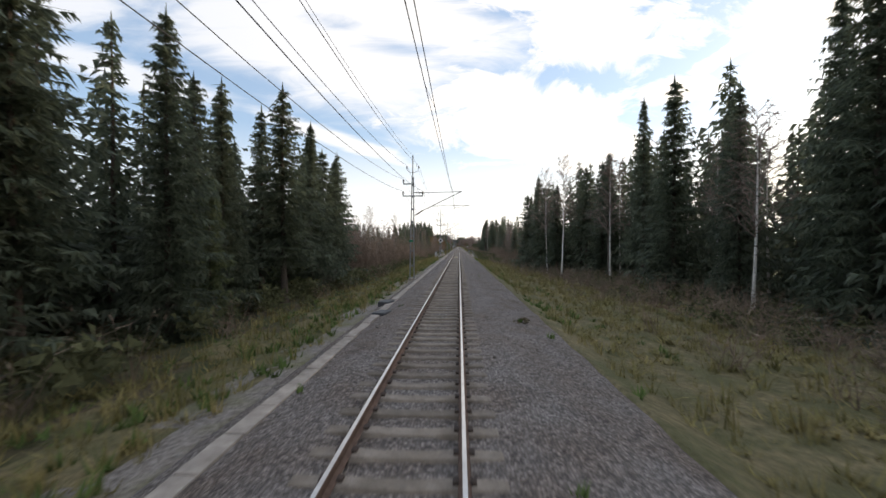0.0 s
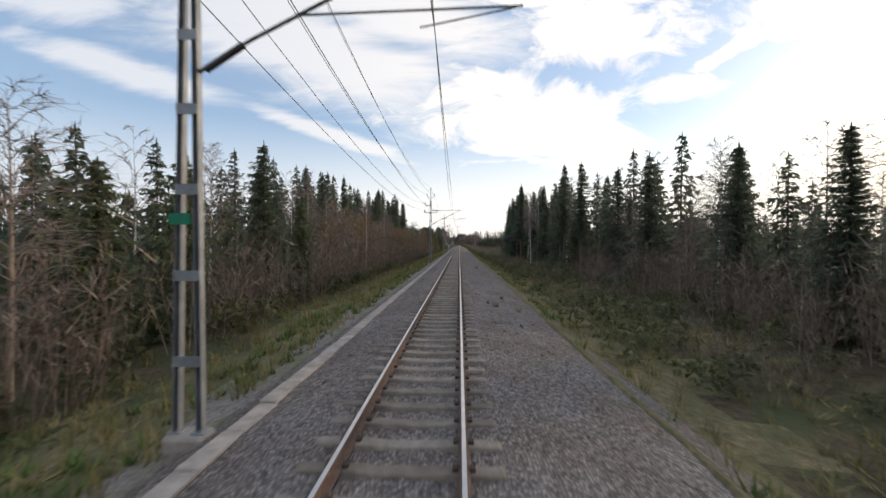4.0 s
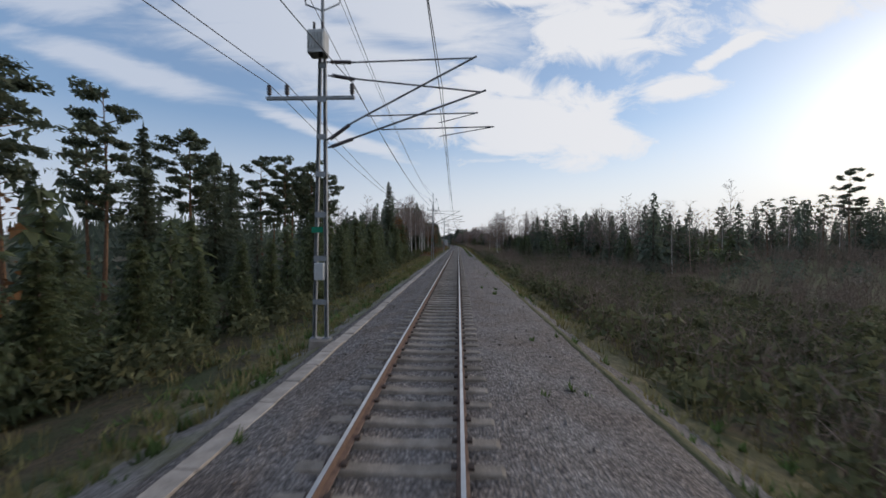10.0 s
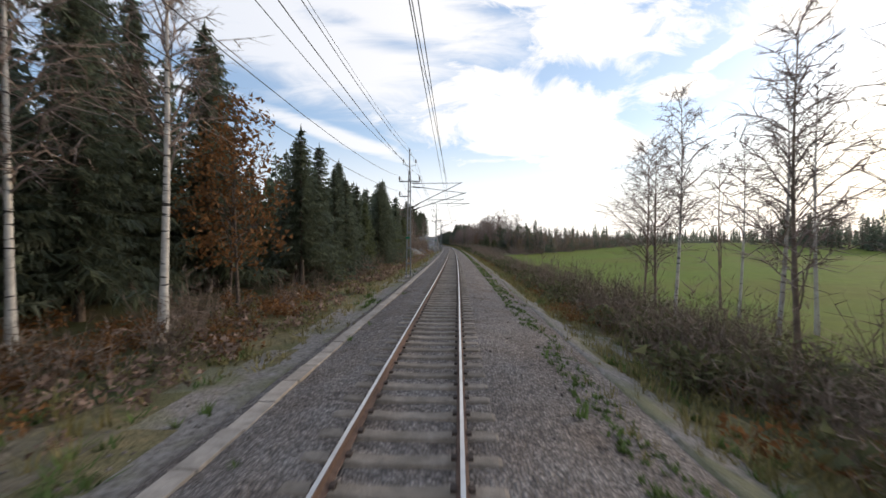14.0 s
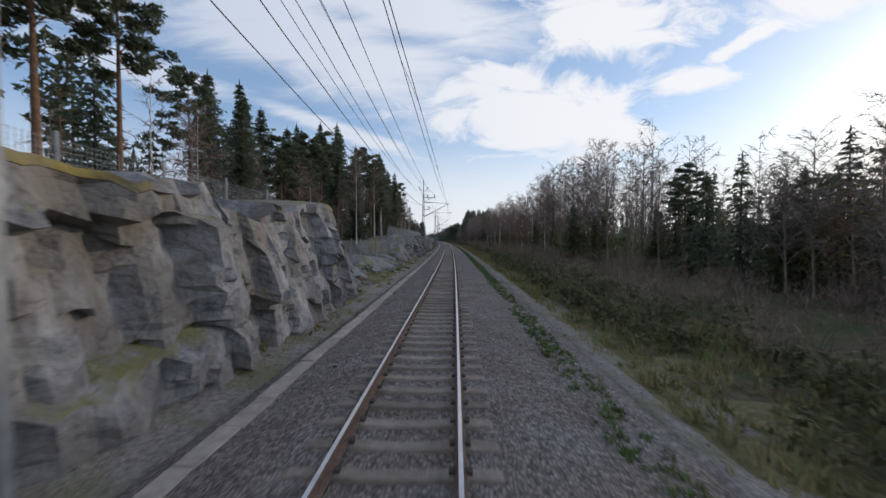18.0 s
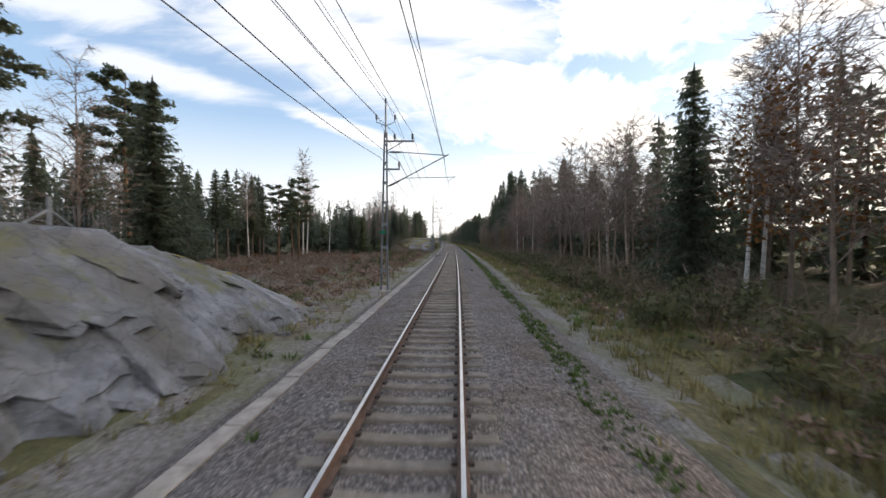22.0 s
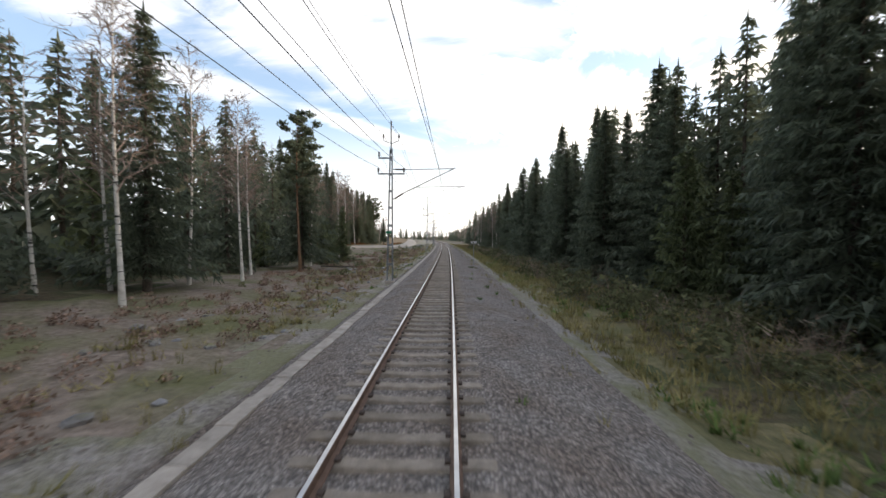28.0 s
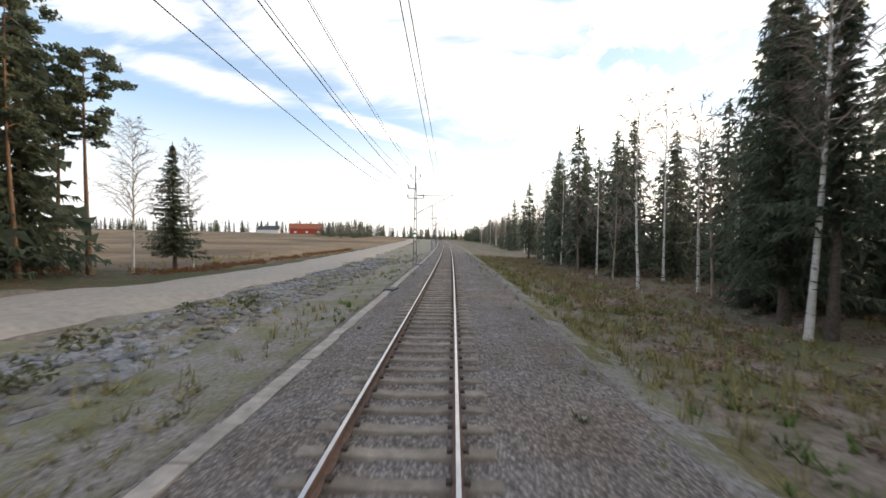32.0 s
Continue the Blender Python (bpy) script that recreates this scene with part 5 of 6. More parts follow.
# ---- right side ----
forest(1, -25, 58, 21, [("spruce", 6, 15, 20), ("slender", 2, 15, 18), ("birch", 3, 13, 17)], 3.0, 51, 3, 4.5, [("spruce", 5, 14, 18), ("birch", 2, 14, 17)])
forest(1, 56, 88, 16.5, [("spruce", 6, 14, 18), ("slender", 1, 15, 18), ("birch", 4, 15, 19)], 2.8, 151, 3, 4.5, [("spruce", 4, 14, 18), ("birch", 4, 15, 19)])
thicket(1, 0, 170, 9, 20, 1.6, 0.8, 2.4, 52)
thicket(1, -15, 95, 13.5, 21, 4.0, 0.9, 2.2, 152)
forest(1, 88, 168, 19, [("aspen", 5, 8, 12), ("spruce", 3, 9, 13), ("birch", 2, 10, 13)], 3.2, 53, 3)
thicket(1, 96, 170, 14, 22, 3.0, 3, 6, 54)
forest(1, 166, 212, 17.5, [("spruce", 4, 12, 16), ("slender", 6, 13, 17), ("birch", 3, 12, 16), ("young", 2, 5, 8)], 3.0, 55, 2)
forest(1, 212, 253, 17, [("spruce", 4, 15, 19), ("slender", 7, 16, 20.5), ("birch", 2, 13, 17), ("young", 2, 5, 8)], 3.0, 255, 2)
thicket(1, 166, 260, 8, 16, 2.0, 0.8, 2.6, 56)
thicket(1, 255, 400, 7.0, 26, 7.0, 1.4, 3.6, 57)
forest(1, 225, 430, 82, [("spruce", 5, 11, 14), ("aspen", 5, 10, 13), ("birch", 3, 10, 13), ("pine", 1, 12, 15)], 2.0, 58, 2, 7, None, False)
thicket(1, 225, 400, 60, 84, 5.0, 3.0, 6.5, 158)
thicket(1, 262, 345, 27, 46, 5.0, 2.0, 4.2, 157)
thicket(1, 340, 436, 26, 60, 5.0, 2.5, 5.0, 159)
FILL += [(1, 402, 446, 17, 34), (1, 225, 400, 68, 90), (1, 350, 432, 30, 50), (1, 255, 372, 60, 76)]
forest(1, 400, 640, 165, [("spruce", 5, 12, 16), ("aspen", 5, 11, 15)], 3.6, 59, 2, 9, None, False)
forest(1, 372, 430, 34, [("spruce", 4, 9, 12.5), ("aspen", 4, 10, 13), ("young", 2, 6, 9), ("birch", 2, 11, 15)], 1.9, 60, 3)
forest(1, 403, 446, 17.5, [("young", 6, 4, 6.5), ("spruce", 2, 5, 8)], 1.8, 161, 2, 4.0)
forest(1, 410, 446, 23, [("aspen", 7, 11, 14.5), ("spruce", 3, 8, 13), ("young", 2, 6, 9), ("pine", 1, 9, 11)], 1.9, 61, 3)
forest(1, 430, 447, 14.5, [("birch", 3, 12, 15.5), ("aspen", 3, 11, 14.5)], 2.2, 62, 1, 3)
forest(1, 448, 464, 14, [("birch", 3, 11, 15), ("aspen", 2, 9, 14)], 3.2, 162, 1, 4)
thicket(1, 400, 447, 14, 34, 8.0, 2.0, 4.5, 163)
thicket(1, 560, 640, 10, 26, 5.0, 1.0, 2.8, 167)
thicket(1, 440, 482, 7.5, 14, 5.0, 1.2, 3.6, 164)
thicket(1, 396, 560, 6.5, 11.5, 2.6, 0.8, 2.4, 63)
for k in range(6):
    forest(1, 570 + 11 * k, 588 + 11 * k, 25 + 13 * k, [("aspen", 7, 7.5 - 0.9 * k, 10 - 1.0 * k), ("spruce", 1, 6 - 0.6 * k, 8 - 0.8 * k), ("sallow", 2, 5 - 0.4 * k, 7 - 0.6 * k)], 1.8, 640 + k, 3, 4.0, None, k < 2)
    thicket(1, 566 + 11 * k, 582 + 11 * k, 22 + 13 * k, 34 + 13 * k, 6.0, 2.0, 4.5 - 0.4 * k, 650 + k)
thicket(1, 500, 548, 7.5, 13, 4.0, 1.4, 2.6, 661)
thicket(1, 538, 556, 7.0, 10.5, 7.0, 2.0, 3.4, 660)
forest(1, 577, 603, 22.5, [("young", 4, 6, 9), ("pine", 1.2, 9, 11.5), ("spruce", 4, 8, 11.5), ("aspen", 7, 9, 12), ("sallow", 1, 6, 8)], 1.9, 165, 3, 4.0)
forest(1, 602, 640, 18.5, [("young", 3, 5, 8), ("aspen", 9, 13, 16), ("birch", 2, 13, 16)], 2.0, 65, 3, 4.0)
forest(1, 640, 705, 17, [("aspen", 9, 11, 14.5), ("birch", 3, 11, 14), ("young", 4, 5, 8), ("oak", 1, 6, 9), ("rowan", 1, 8, 11)], 2.1, 66, 3)
thicket(1, 575, 760, 8, 17, 2.6, 1.0, 3.4, 67)
forest(1, 705, 766, 14, [("aspen", 10, 10, 14), ("spruce", 3, 11, 15), ("birch", 0.7, 11, 14), ("oak", 2, 6, 9)], 2.2, 68, 3, 4.0, [("spruce", 6, 10, 14), ("aspen", 3, 10, 13)])
forest(1, 766, 814, 15.5, [("spruce", 4, 15, 19), ("slender", 6, 16, 20)], 2.7, 69, 2)
forest(1, 752, 816, 12.5, [("aspen", 5, 7, 11), ("sallow", 1, 5, 7)], 3.4, 269, 0)
thicket(1, 752, 816, 10.5, 15, 0.6, 2.0, 5.0, 270)
forest(1, 814, 866, 15, [("spruce", 5, 7, 10), ("young", 3, 6, 9), ("aspen", 2, 7, 10)], 2.3, 169, 3)
forest(1, 866, 942, 14.5, [("spruce", 10, 13, 16.5), ("young", 2, 7, 10)], 2.0, 70, 3, 4.0)
forest(1, 942, 970, 15, [("spruce", 8, 12, 16), ("slender", 3, 13, 16), ("young", 2, 6, 9)], 2.2, 171, 3)
forest(1, 970, 1060, 16, [("spruce", 4, 12, 16), ("slender", 4, 13, 16), ("birch", 4, 12, 15), ("aspen", 3, 9, 13)], 2.5, 71, 3)
forest(1, 1060, 1180, 20, [("birch", 4, 9, 13), ("aspen", 4, 8, 12), ("spruce", 3, 9, 13)], 3.6, 72, 3)
thicket(1, 760, 1000, 8, 13, 1.2, 0.8, 2.2, 73)
# woods that close the distance
def distant_conifer(soup, s, l, h, rng):
    """Five ragged skirts of boughs round a stem, for woods seen only as a mass."""
    V = []
    for k in range(7):
        z, r = h * (0.10 + 0.13 * k), h * 0.19 * (1 - 0.125 * k) * rng.uniform(0.7, 1.15)
        a = rng.uniform(0, 6.28) + np.arange(8) * 0.898 + rng.uniform(-0.3, 0.3, 8)
        rim = np.stack([np.cos(a) * r * (0.35 + rng.random(8)), np.sin(a) * r * (0.35 + rng.random(8)), z - h * rng.uniform(-0.01, 0.12, 8)], -1)
        top = np.array([0, 0, z + h * 0.12])
        for b in range(0, 7):
            V.append(np.stack([rim[b], 0.4 * rim[b] + 0.6 * rim[b + 1] + (0, 0, 0.05 * h), top]))
    v = np.concatenate(V)
    soup.add(place(v, s, 0.0, 1.0, l, g1(s, l)), np.arange(len(v)).reshape(-1, 3))


def wood_edge(side, s):
    """How far from the line the unbroken woods begin."""
    if side < 0:
        k = [(-400, 30), (225, 30), (232, 78), (272, 78), (280, 30), (596, 30), (606, 48), (690, 48), (700, 44), (765, 44), (775, 34), (915, 32), (930, 42), (1010, 44), (1016, 430), (1500, 430)]
    else:
        k = [(-400, 36), (250, 36), (262, 98), (360, 98), (372, 54), (432, 46), (446, 182), (540, 182), (556, 50), (600, 38), (1060, 36), (1075, 300), (1500, 300)]
    return float(np.interp(s, [x[0] for x in k], [x[1] for x in k]))


deep_woods = Soup()
rng = np.random.default_rng(181)
for k in range(5200):
    side, s = (-1 if k % 2 else 1), rng.uniform(-120, 1300)
    l = wood_edge(side, s) + (25 if side > 0 else 0) + 260 * rng.random() ** 1.3
    if l < 420 and not (side > 0 and 405 < s < 545 + 1.1 * max(l - 10, 0) and s < 680 and l < 176):
        distant_conifer(deep_woods, s, side * l, rng.uniform(7, 12.5), rng)
forest(1, 1180, 1350, 30, [("spruce", 4, 9, 13), ("aspen", 3, 8, 12)], 5, 80, 3, 7, None, False)
forest(-1, 1250, 1350, 60, [("spruce", 4, 9, 13), ("aspen", 3, 8, 12)], 5, 81, 3, 8, None, False)
rng = np.random.default_rng(82)
for k in range(260):
    far_tree("spruce" if k % 3 else "aspen", rng.uniform(1000, 1420), -rng.uniform(420, 520), rng.uniform(9, 14), rng)
for k in range(520):
    far_tree("spruce" if k % 3 else "aspen", rng.uniform(1460, 1520), rng.uniform(-560, 260), rng.uniform(11, 17), rng)
# single trees that stand out
rng = np.random.default_rng(90)
for kind, s, l, h in (("birch", 84, -19, 13), ("birch", 118, -32, 15), ("birch", 121, -36, 14), ("pine", 62, -27, 12), ("rowan", 197, -11, 7), ("rowan", 186, -15, 9), ("rowan", 180, -13, 8), ("oak", 243, -10.5, 7), ("oak", 262, -10, 7.5), ("oak", 318, -13, 10),
                      ("pine", 392, 82, 19), ("slender", 386, -13.5, 16), ("oak", 384, -11, 9), ("pine", 352, -19, 14), ("pine", 357, -18, 14.5), ("pine", 361, -20, 13.5), ("pine", 365, -18.5, 14), ("oak", 450, -8.8, 9.5), ("oak", 452, -10.5, 9), ("birch", 446, -9, 15), ("spruce", 670, -15, 15), ("spruce", 674, -16.5, 16), ("spruce", 679, -15.5, 15), ("pine", 667, -15, 15), ("spruce", 684, -17, 14), ("spruce", 638, -15.5, 16), ("slender", 642, -15, 17), ("spruce", 646, -16, 15), ("spruce", 652, -15, 16), ("pine", 656, -16, 15), ("spruce", 661, -16.5, 16), ("pine", 694, -16, 12), ("pine", 702, -17, 11.5), ("aspen", 705, -19, 11), ("spruce", 691, -20, 13), ("birch", 735, -21, 15),
                      ("birch", 739, -22, 13), ("oak", 700, 16, 11), ("birch", 806, -19, 14), ("aspen", 824, -21.2, 20), ("aspen", 800, -21.5, 16), ("pine", 724, -17, 9.5), ("pine", 727, -19, 8), ("pine", 722, -18.5, 8.5), ("pine", 1015, -26.5, 18), ("spruce", 1017.5, -29, 19), ("pine", 1020, -26.8, 17), ("spruce", 1016, -32, 18), ("pine", 1021, -30.5, 16), ("spruce", 1013, -28, 17), ("spruce", 1026, -24.6, 11.5), ("birch", 1027, -23.6, 12), ("birch", 1023, -26, 13), ("birch", 1006, 13.6, 16),
                      ("spruce", 1012, 17, 16), ("spruce", 931, -19, 13), ("rowan", 773, 13, 6), ("aspen", 786, -20, 13), ("spruce", 742, -32, 12)):
    plant(kind, s, l, h, rng)

for kind in far_bark:
    if far_bark[kind].n:
        wood = thing("far_woods", "deep woods behind the front trees, " + {"spruce": "dark spruce", "young": "young conifers", "pine": "pines", "birch": "leafless birches",
                     "aspen": "leafless broadleaf trees", "oak": "brown-leaved trees", "sallow": "ochre-leaved sallows"}[kind], "woods", kind="stuff")
        part("trunks", far_bark[kind].mesh("trunks", FAR_BARK[kind]), wood)
        part("crowns", far_leaf[kind].mesh("crowns", FAR_LEAF[kind]), wood)
tagged(new("deep_woods", deep_woods.mesh("deep_woods", M_SPRUCE)), "unbroken dark conifer woods that cover the land", "woods", kind="stuff")
tagged(new("brushwood", brush.mesh("brushwood", M_BRUSH)), "leafless grey-brown brushwood and saplings", "brushwood", kind="stuff")

# ======== undergrowth ========


def tuft_shape(rng, blades, h, spread, width):
    V = []
    for _ in range(blades):
        a, r = rng.uniform(0, 6.28), rng.uniform(0, spread * 0.6)
        b = np.array([math.cos(a) * r, math.sin(a) * r, -0.05])
        a2 = rng.uniform(0, 6.28)
        e = b + np.array([math.cos(a2) * spread * rng.uniform(0.2, 1), math.sin(a2) * spread * rng.uniform(0.2, 1), h * rng.uniform(0.5, 1.1)])
        w_ = np.array([-math.sin(a2), math.cos(a2), 0]) * width
        V.append(np.stack([b - w_, b + w_, e]))
    v = np.concatenate(V)
    return v, np.arange(len(v)).reshape(-1, 3)


def bush_shape(rng, n, r, h, leaf):
    c = Soup()
    for _ in range(5):
        o = np.array([rng.uniform(-r, r) * 0.6, rng.uniform(-r, r) * 0.6, h * rng.uniform(0.25, 0.7)])
        tufts(c, o, r * 0.6, n // 5, leaf, rng, 0.8)
    v, t, _ = c.arrays()
    return v, t


grass_shapes = [tuft_shape(np.random.default_rng(500 + k), 9, 0.45, 0.25, 0.016) for k in range(4)]
weed_shapes = [tuft_shape(np.random.default_rng(520 + k), 12, 0.28, 0.25, 0.03) for k in range(4)]
heather_shapes = [bush_shape(np.random.default_rng(540 + k), 50, 0.4, 0.35, 0.10) for k in range(4)]
bush_shapes = [bush_shape(np.random.default_rng(560 + k), 90, 0.8, 1.0, 0.19) for k in range(4)]


def scatter(soup, shapes, side, s0, s1, l0, l1, per_m, f0, f1, seed, drop=0.0, patchy=0.0):
    rng = np.random.default_rng(seed)
    n = int((s1 - s0) * per_m)
    ss, ll = rng.uniform(s0, s1, n), side * rng.uniform(l0, l1, n)
    if patchy:
        keep = noisy(ss * 0.4, ll * 0.5, seed) > patchy - 0.6
        ss, ll = ss[keep], ll[keep]
    inner = np.abs(ll) < (3.6 if side < 0 else 4.0)
    zz = np.where(inner, np.interp(ll, bl, bz), ground(ss, ll))
    for s, l, z in zip(ss, ll, zz):
        v, t = shapes[int(rng.integers(len(shapes)))]
        soup.add(place(v, s, rng.uniform(0, 6.28), rng.uniform(f0, f1), l, z - drop), t)


turf_shapes = [tuft_shape(np.random.default_rng(530 + k), 15, 0.24, 0.5, 0.024) for k in range(5)]
grass, weeds, heather, bushes = Soup(), Soup(), Soup(), Soup()
scatter(grass, turf_shapes, 1, -20, 1040, 4.9, 13, 15, 0.6, 1.5, 301, 0, 0.15)
scatter(grass, turf_shapes, 1, -20, 100, 5, 20, 20, 0.6, 1.4, 305)
scatter(grass, turf_shapes, -1, -20, 1000, 3.9, 8.5, 7, 0.6, 1.3, 302, 0, 0.3)
scatter(weeds, turf_shapes, 1, 395, 1040, 5.2, 12, 5, 0.6, 1.4, 303, 0, 0.3)
scatter(weeds, turf_shapes, -1, -20, 500, 4.2, 8.5, 4, 0.6, 1.3, 304, 0, 0.3)
scatter(grass, grass_shapes, -1, -20, 560, 4.0, 9.5, 9, 0.6, 1.5, 1)
scatter(grass, grass_shapes, 1, -20, 560, 4.6, 13, 10, 0.6, 1.6, 2)
scatter(grass, grass_shapes, 1, -20, 95, 12, 20, 7, 0.7, 1.4, 3)
scatter(grass, grass_shapes, -1, 560, 1060, 4.4, 9, 5, 0.5, 1.2, 4, 0, 0.5)
scatter(grass, grass_shapes, 1, 560, 1060, 5.0, 13, 9, 0.6, 1.5, 5)
scatter(grass, grass_shapes, -1, 930, 1060, 27, 33, 4, 0.6, 1.3, 6)
scatter(weeds, weed_shapes, 1, -5, 1050, 1.8, 3.8, 0.12, 0.5, 1.2, 58)
scatter(weeds, weed_shapes, -1, -5, 1050, 1.9, 2.5, 0.08, 0.4, 1.0, 59)
scatter(weeds, weed_shapes, 1, 385, 830, 2.85, 3.65, 24, 0.22, 0.6, 7, 0, 0.5)
scatter(weeds, weed_shapes, 1, 560, 800, 3.0, 3.6, 14, 0.25, 0.65, 97, 0, 0.3)
scatter(weeds, weed_shapes, 1, 395, 1050, 5.0, 8.5, 8, 0.6, 1.6, 8, 0, 0.6)
scatter(weeds, weed_shapes, -1, 380, 1050, 3.3, 4.8, 3, 0.5, 1.3, 9, 0, 0.7)
scatter(weeds, weed_shapes, -1, -10, 380, 3.7, 6.0, 5, 0.7, 1.6, 10)
scatter(weeds, weed_shapes, 1, -10, 395, 4.4, 8.0, 4, 0.7, 1.6, 11, 0, 0.4)
scatter(grass, grass_shapes, 1, 395, 1060, 4.8, 11, 14, 0.6, 1.4, 71)
scatter(grass, grass_shapes, -1, -20, 400, 3.6, 7, 6, 0.5, 1.2, 72)
scatter(grass, grass_shapes, -1, 380, 1060, 3.0, 5.2, 3, 0.3, 0.8, 38, 0, 0.4)
scatter(grass, grass_shapes, 1, 395, 1060, 3.0, 6.5, 4, 0.3, 0.8, 39, 0, 0.4)
scatter(heather, heather_shapes, -1, 693, 768, 5.0, 26, 30, 0.5, 1.5, 12, 0, 0.0)
scatter(heather, heather_shapes, -1, 797, 978, 5.2, 13.5, 10, 0.4, 1.2, 13, 0, 0.2)
scatter(heather, heather_shapes, -1, 395, 545, 5.2, 10, 6, 0.6, 1.6, 14)
scatter(heather, heather_shapes, 1, 940, 1060, 7, 22, 16, 0.5, 1.2, 115)
scatter(grass, grass_shapes, 1, 900, 1060, 12, 22, 8, 0.6, 1.4, 116)
scatter(heather, heather_shapes, 1, 0, 60, 13, 24, 3, 0.5, 1.2, 117, 0, 0.4)
scatter(heather, heather_shapes, 1, 600, 800, 6, 11, 4, 0.6, 1.6, 15, 0, 0.3)
scatter(bushes, bush_shapes, 1, 100, 255, 6.0, 17, 2.6, 0.5, 1.5, 16)
scatter(bushes, bush_shapes, 1, 255, 400, 6.5, 28, 11.0, 0.6, 1.8, 17)
scatter(bushes, bush_shapes, 1, -15, 100, 13, 21, 2.4, 0.5, 1.3, 216)
scatter(bushes, bush_shapes, -1, 0, 440, 8.0, 12.5, 2.2, 0.5, 1.6, 18)
scatter(bushes, bush_shapes, 1, 400, 620, 6.5, 12, 3.0, 0.5, 1.5, 19)
scatter(bushes, bush_shapes, 1, 620, 1000, 7.5, 15, 2.4, 0.5, 1.5, 20)
scatter(weeds, weed_shapes, -1, 925, 1012, 8, 19, 16, 0.5, 1.1, 123, 0, 0.75)
scatter(bushes, bush_shapes, -1, 580, 830, 5.6, 12, 0.6, 0.4, 1.1, 21)
scatter(bushes, bush_shapes, -1, 770, 832, 4.8, 6.6, 1.6, 0.4, 0.9, 122)
scatter(bushes, bush_shapes, -1, 830, 1010, 6.0, 13, 0.35, 0.4, 1.0, 22)
undergrowth = Soup()
under_shapes = [bush_shape(np.random.default_rng(580 + k), 90, 1.5, 3.0, 0.38) for k in range(4)]
for k, (side, s0, s1, l0, l1) in enumerate(FILL):
    scatter(undergrowth, under_shapes, side, s0, s1, l0, l1, 0.9, 0.6, 1.25, 600 + k)
tagged(new("undergrowth", undergrowth.mesh("undergrowth", M_SPRUCE)), "dark young growth between the trunks of the woods", "undergrowth", kind="stuff")
tagged(new("dry_grass", grass.mesh("dry_grass", M_TUFT)), "tufts of dry yellowish autumn grass on the verges", "grass", kind="stuff")
tagged(new("green_weeds", weeds.mesh("green_weeds", M_WEED)), "low green weeds along the ballast edge", "weeds", kind="stuff")
tagged(new("heather", heather.mesh("heather", M_HEATHER)), "brown heather and low shrubs on the cleared ground", "heather", kind="stuff")
tagged(new("low_bushes", bushes.mesh("low_bushes", M_BUSH)), "dark green low bushes on the slopes", "bushes", kind="stuff")

# bracken, brush piles and fallen wood
bracken = Soup()
bracken_shapes = [bush_shape(np.random.default_rng(620 + k), 95, 0.6, 0.5, 0.115) for k in range(4)]
scatter(bracken, bracken_shapes, -1, 397, 455, 5.6, 13, 3.5, 0.6, 1.4, 51, 0, 0.2)
scatter(bracken, bracken_shapes, -1, 690, 770, 9, 27, 2.5, 0.6, 1.5, 52, 0, 0.6)
scatter(bracken, bracken_shapes, -1, 955, 1020, 27.5, 31, 4, 0.6, 1.3, 53)
scatter(bracken, bracken_shapes, -1, 1020, 1080, 21.5, 24, 4, 0.5, 1.0, 54)
scatter(bracken, bracken_shapes, -1, 215, 255, 9, 18, 2, 0.6, 1.5, 55)
scatter(bracken, bracken_shapes, 1, 440, 520, 6, 11, 2.0, 0.6, 1.4, 56, 0, 0.2)
scatter(bracken, bracken_shapes, -1, 500, 545, 5.5, 13, 1.5, 0.5, 1.2, 57, 0, 0.3)
tagged(new("bracken", bracken.mesh("bracken", M_RUSTLEAF)), "withered rust-brown bracken and dead grass", "bracken", kind="stuff")


def fallen_log(s, l, turn, length, r, birch):
    ob = thing("fallen_log", "pale fallen birch stem lying on the ground" if birch else "grey fallen trunk lying on the cleared ground", "log", "fallen logs")
    ob.matrix_basis = facing(s, l, g1(s, l) + r * 0.7, turn)
    p = Soup()
    u = np.linspace(-0.5, 0.5, 7)
    tube(p, np.stack([0.05 * np.sin(u * 5), u * length, 0.12 * (u + 0.5)], -1), r * (1.1 - u), 7, True)
    part("stem", p.mesh("stem", M_BIRCH if birch else M_BARK, True), ob)
    for k in range(4):
        p = Soup()
        y = length * (-0.2 + 0.17 * k)
        tube(p, [(0, y, 0.05), (0.25 * (-1) ** k, y + 0.2, 0.3), (0.45 * (-1) ** k, y + 0.5, 0.45)], [r * 0.3, r * 0.2, 0.008], 4)
        part("branch_stub", p.mesh("branch_stub", M_BARK), ob)


for s_, l_, tn, ln_, r_, bi in ((541, -7.2, 1.2, 2.4, 0.05, True), (728, -13, 0.9, 6, 0.11, False), (733, -16, 1.4, 5, 0.09, False), (744, -10, 0.5, 4, 0.08, True),
                               (716, -18, 1.1, 5, 0.1, False), (752, -12, 1.9, 5, 0.09, False), (830, -9, 1.3, 4, 0.09, False), (872, -8.5, 0.7, 3.5, 0.08, True), (905, -10, 1.7, 4, 0.09, False)):
    fallen_log(s_, l_, tn, ln_, r_, bi)
pile = thing("brush_pile", "heap of cut rust-brown branches on cleared ground", "brush pile")
pile.matrix_basis = facing(766, -17, g1(766, -17))
p = Soup()
rng = np.random.default_rng(61)
for k in range(7):
    v, t = bracken_shapes[k % 4]
    p.add(v * 2.0 + np.array([rng.uniform(-2.2, 2.2), rng.uniform(-1.5, 1.5), 0.1]), t)
part("dead_foliage", p.mesh("dead_foliage", M_RUSTLEAF), pile)
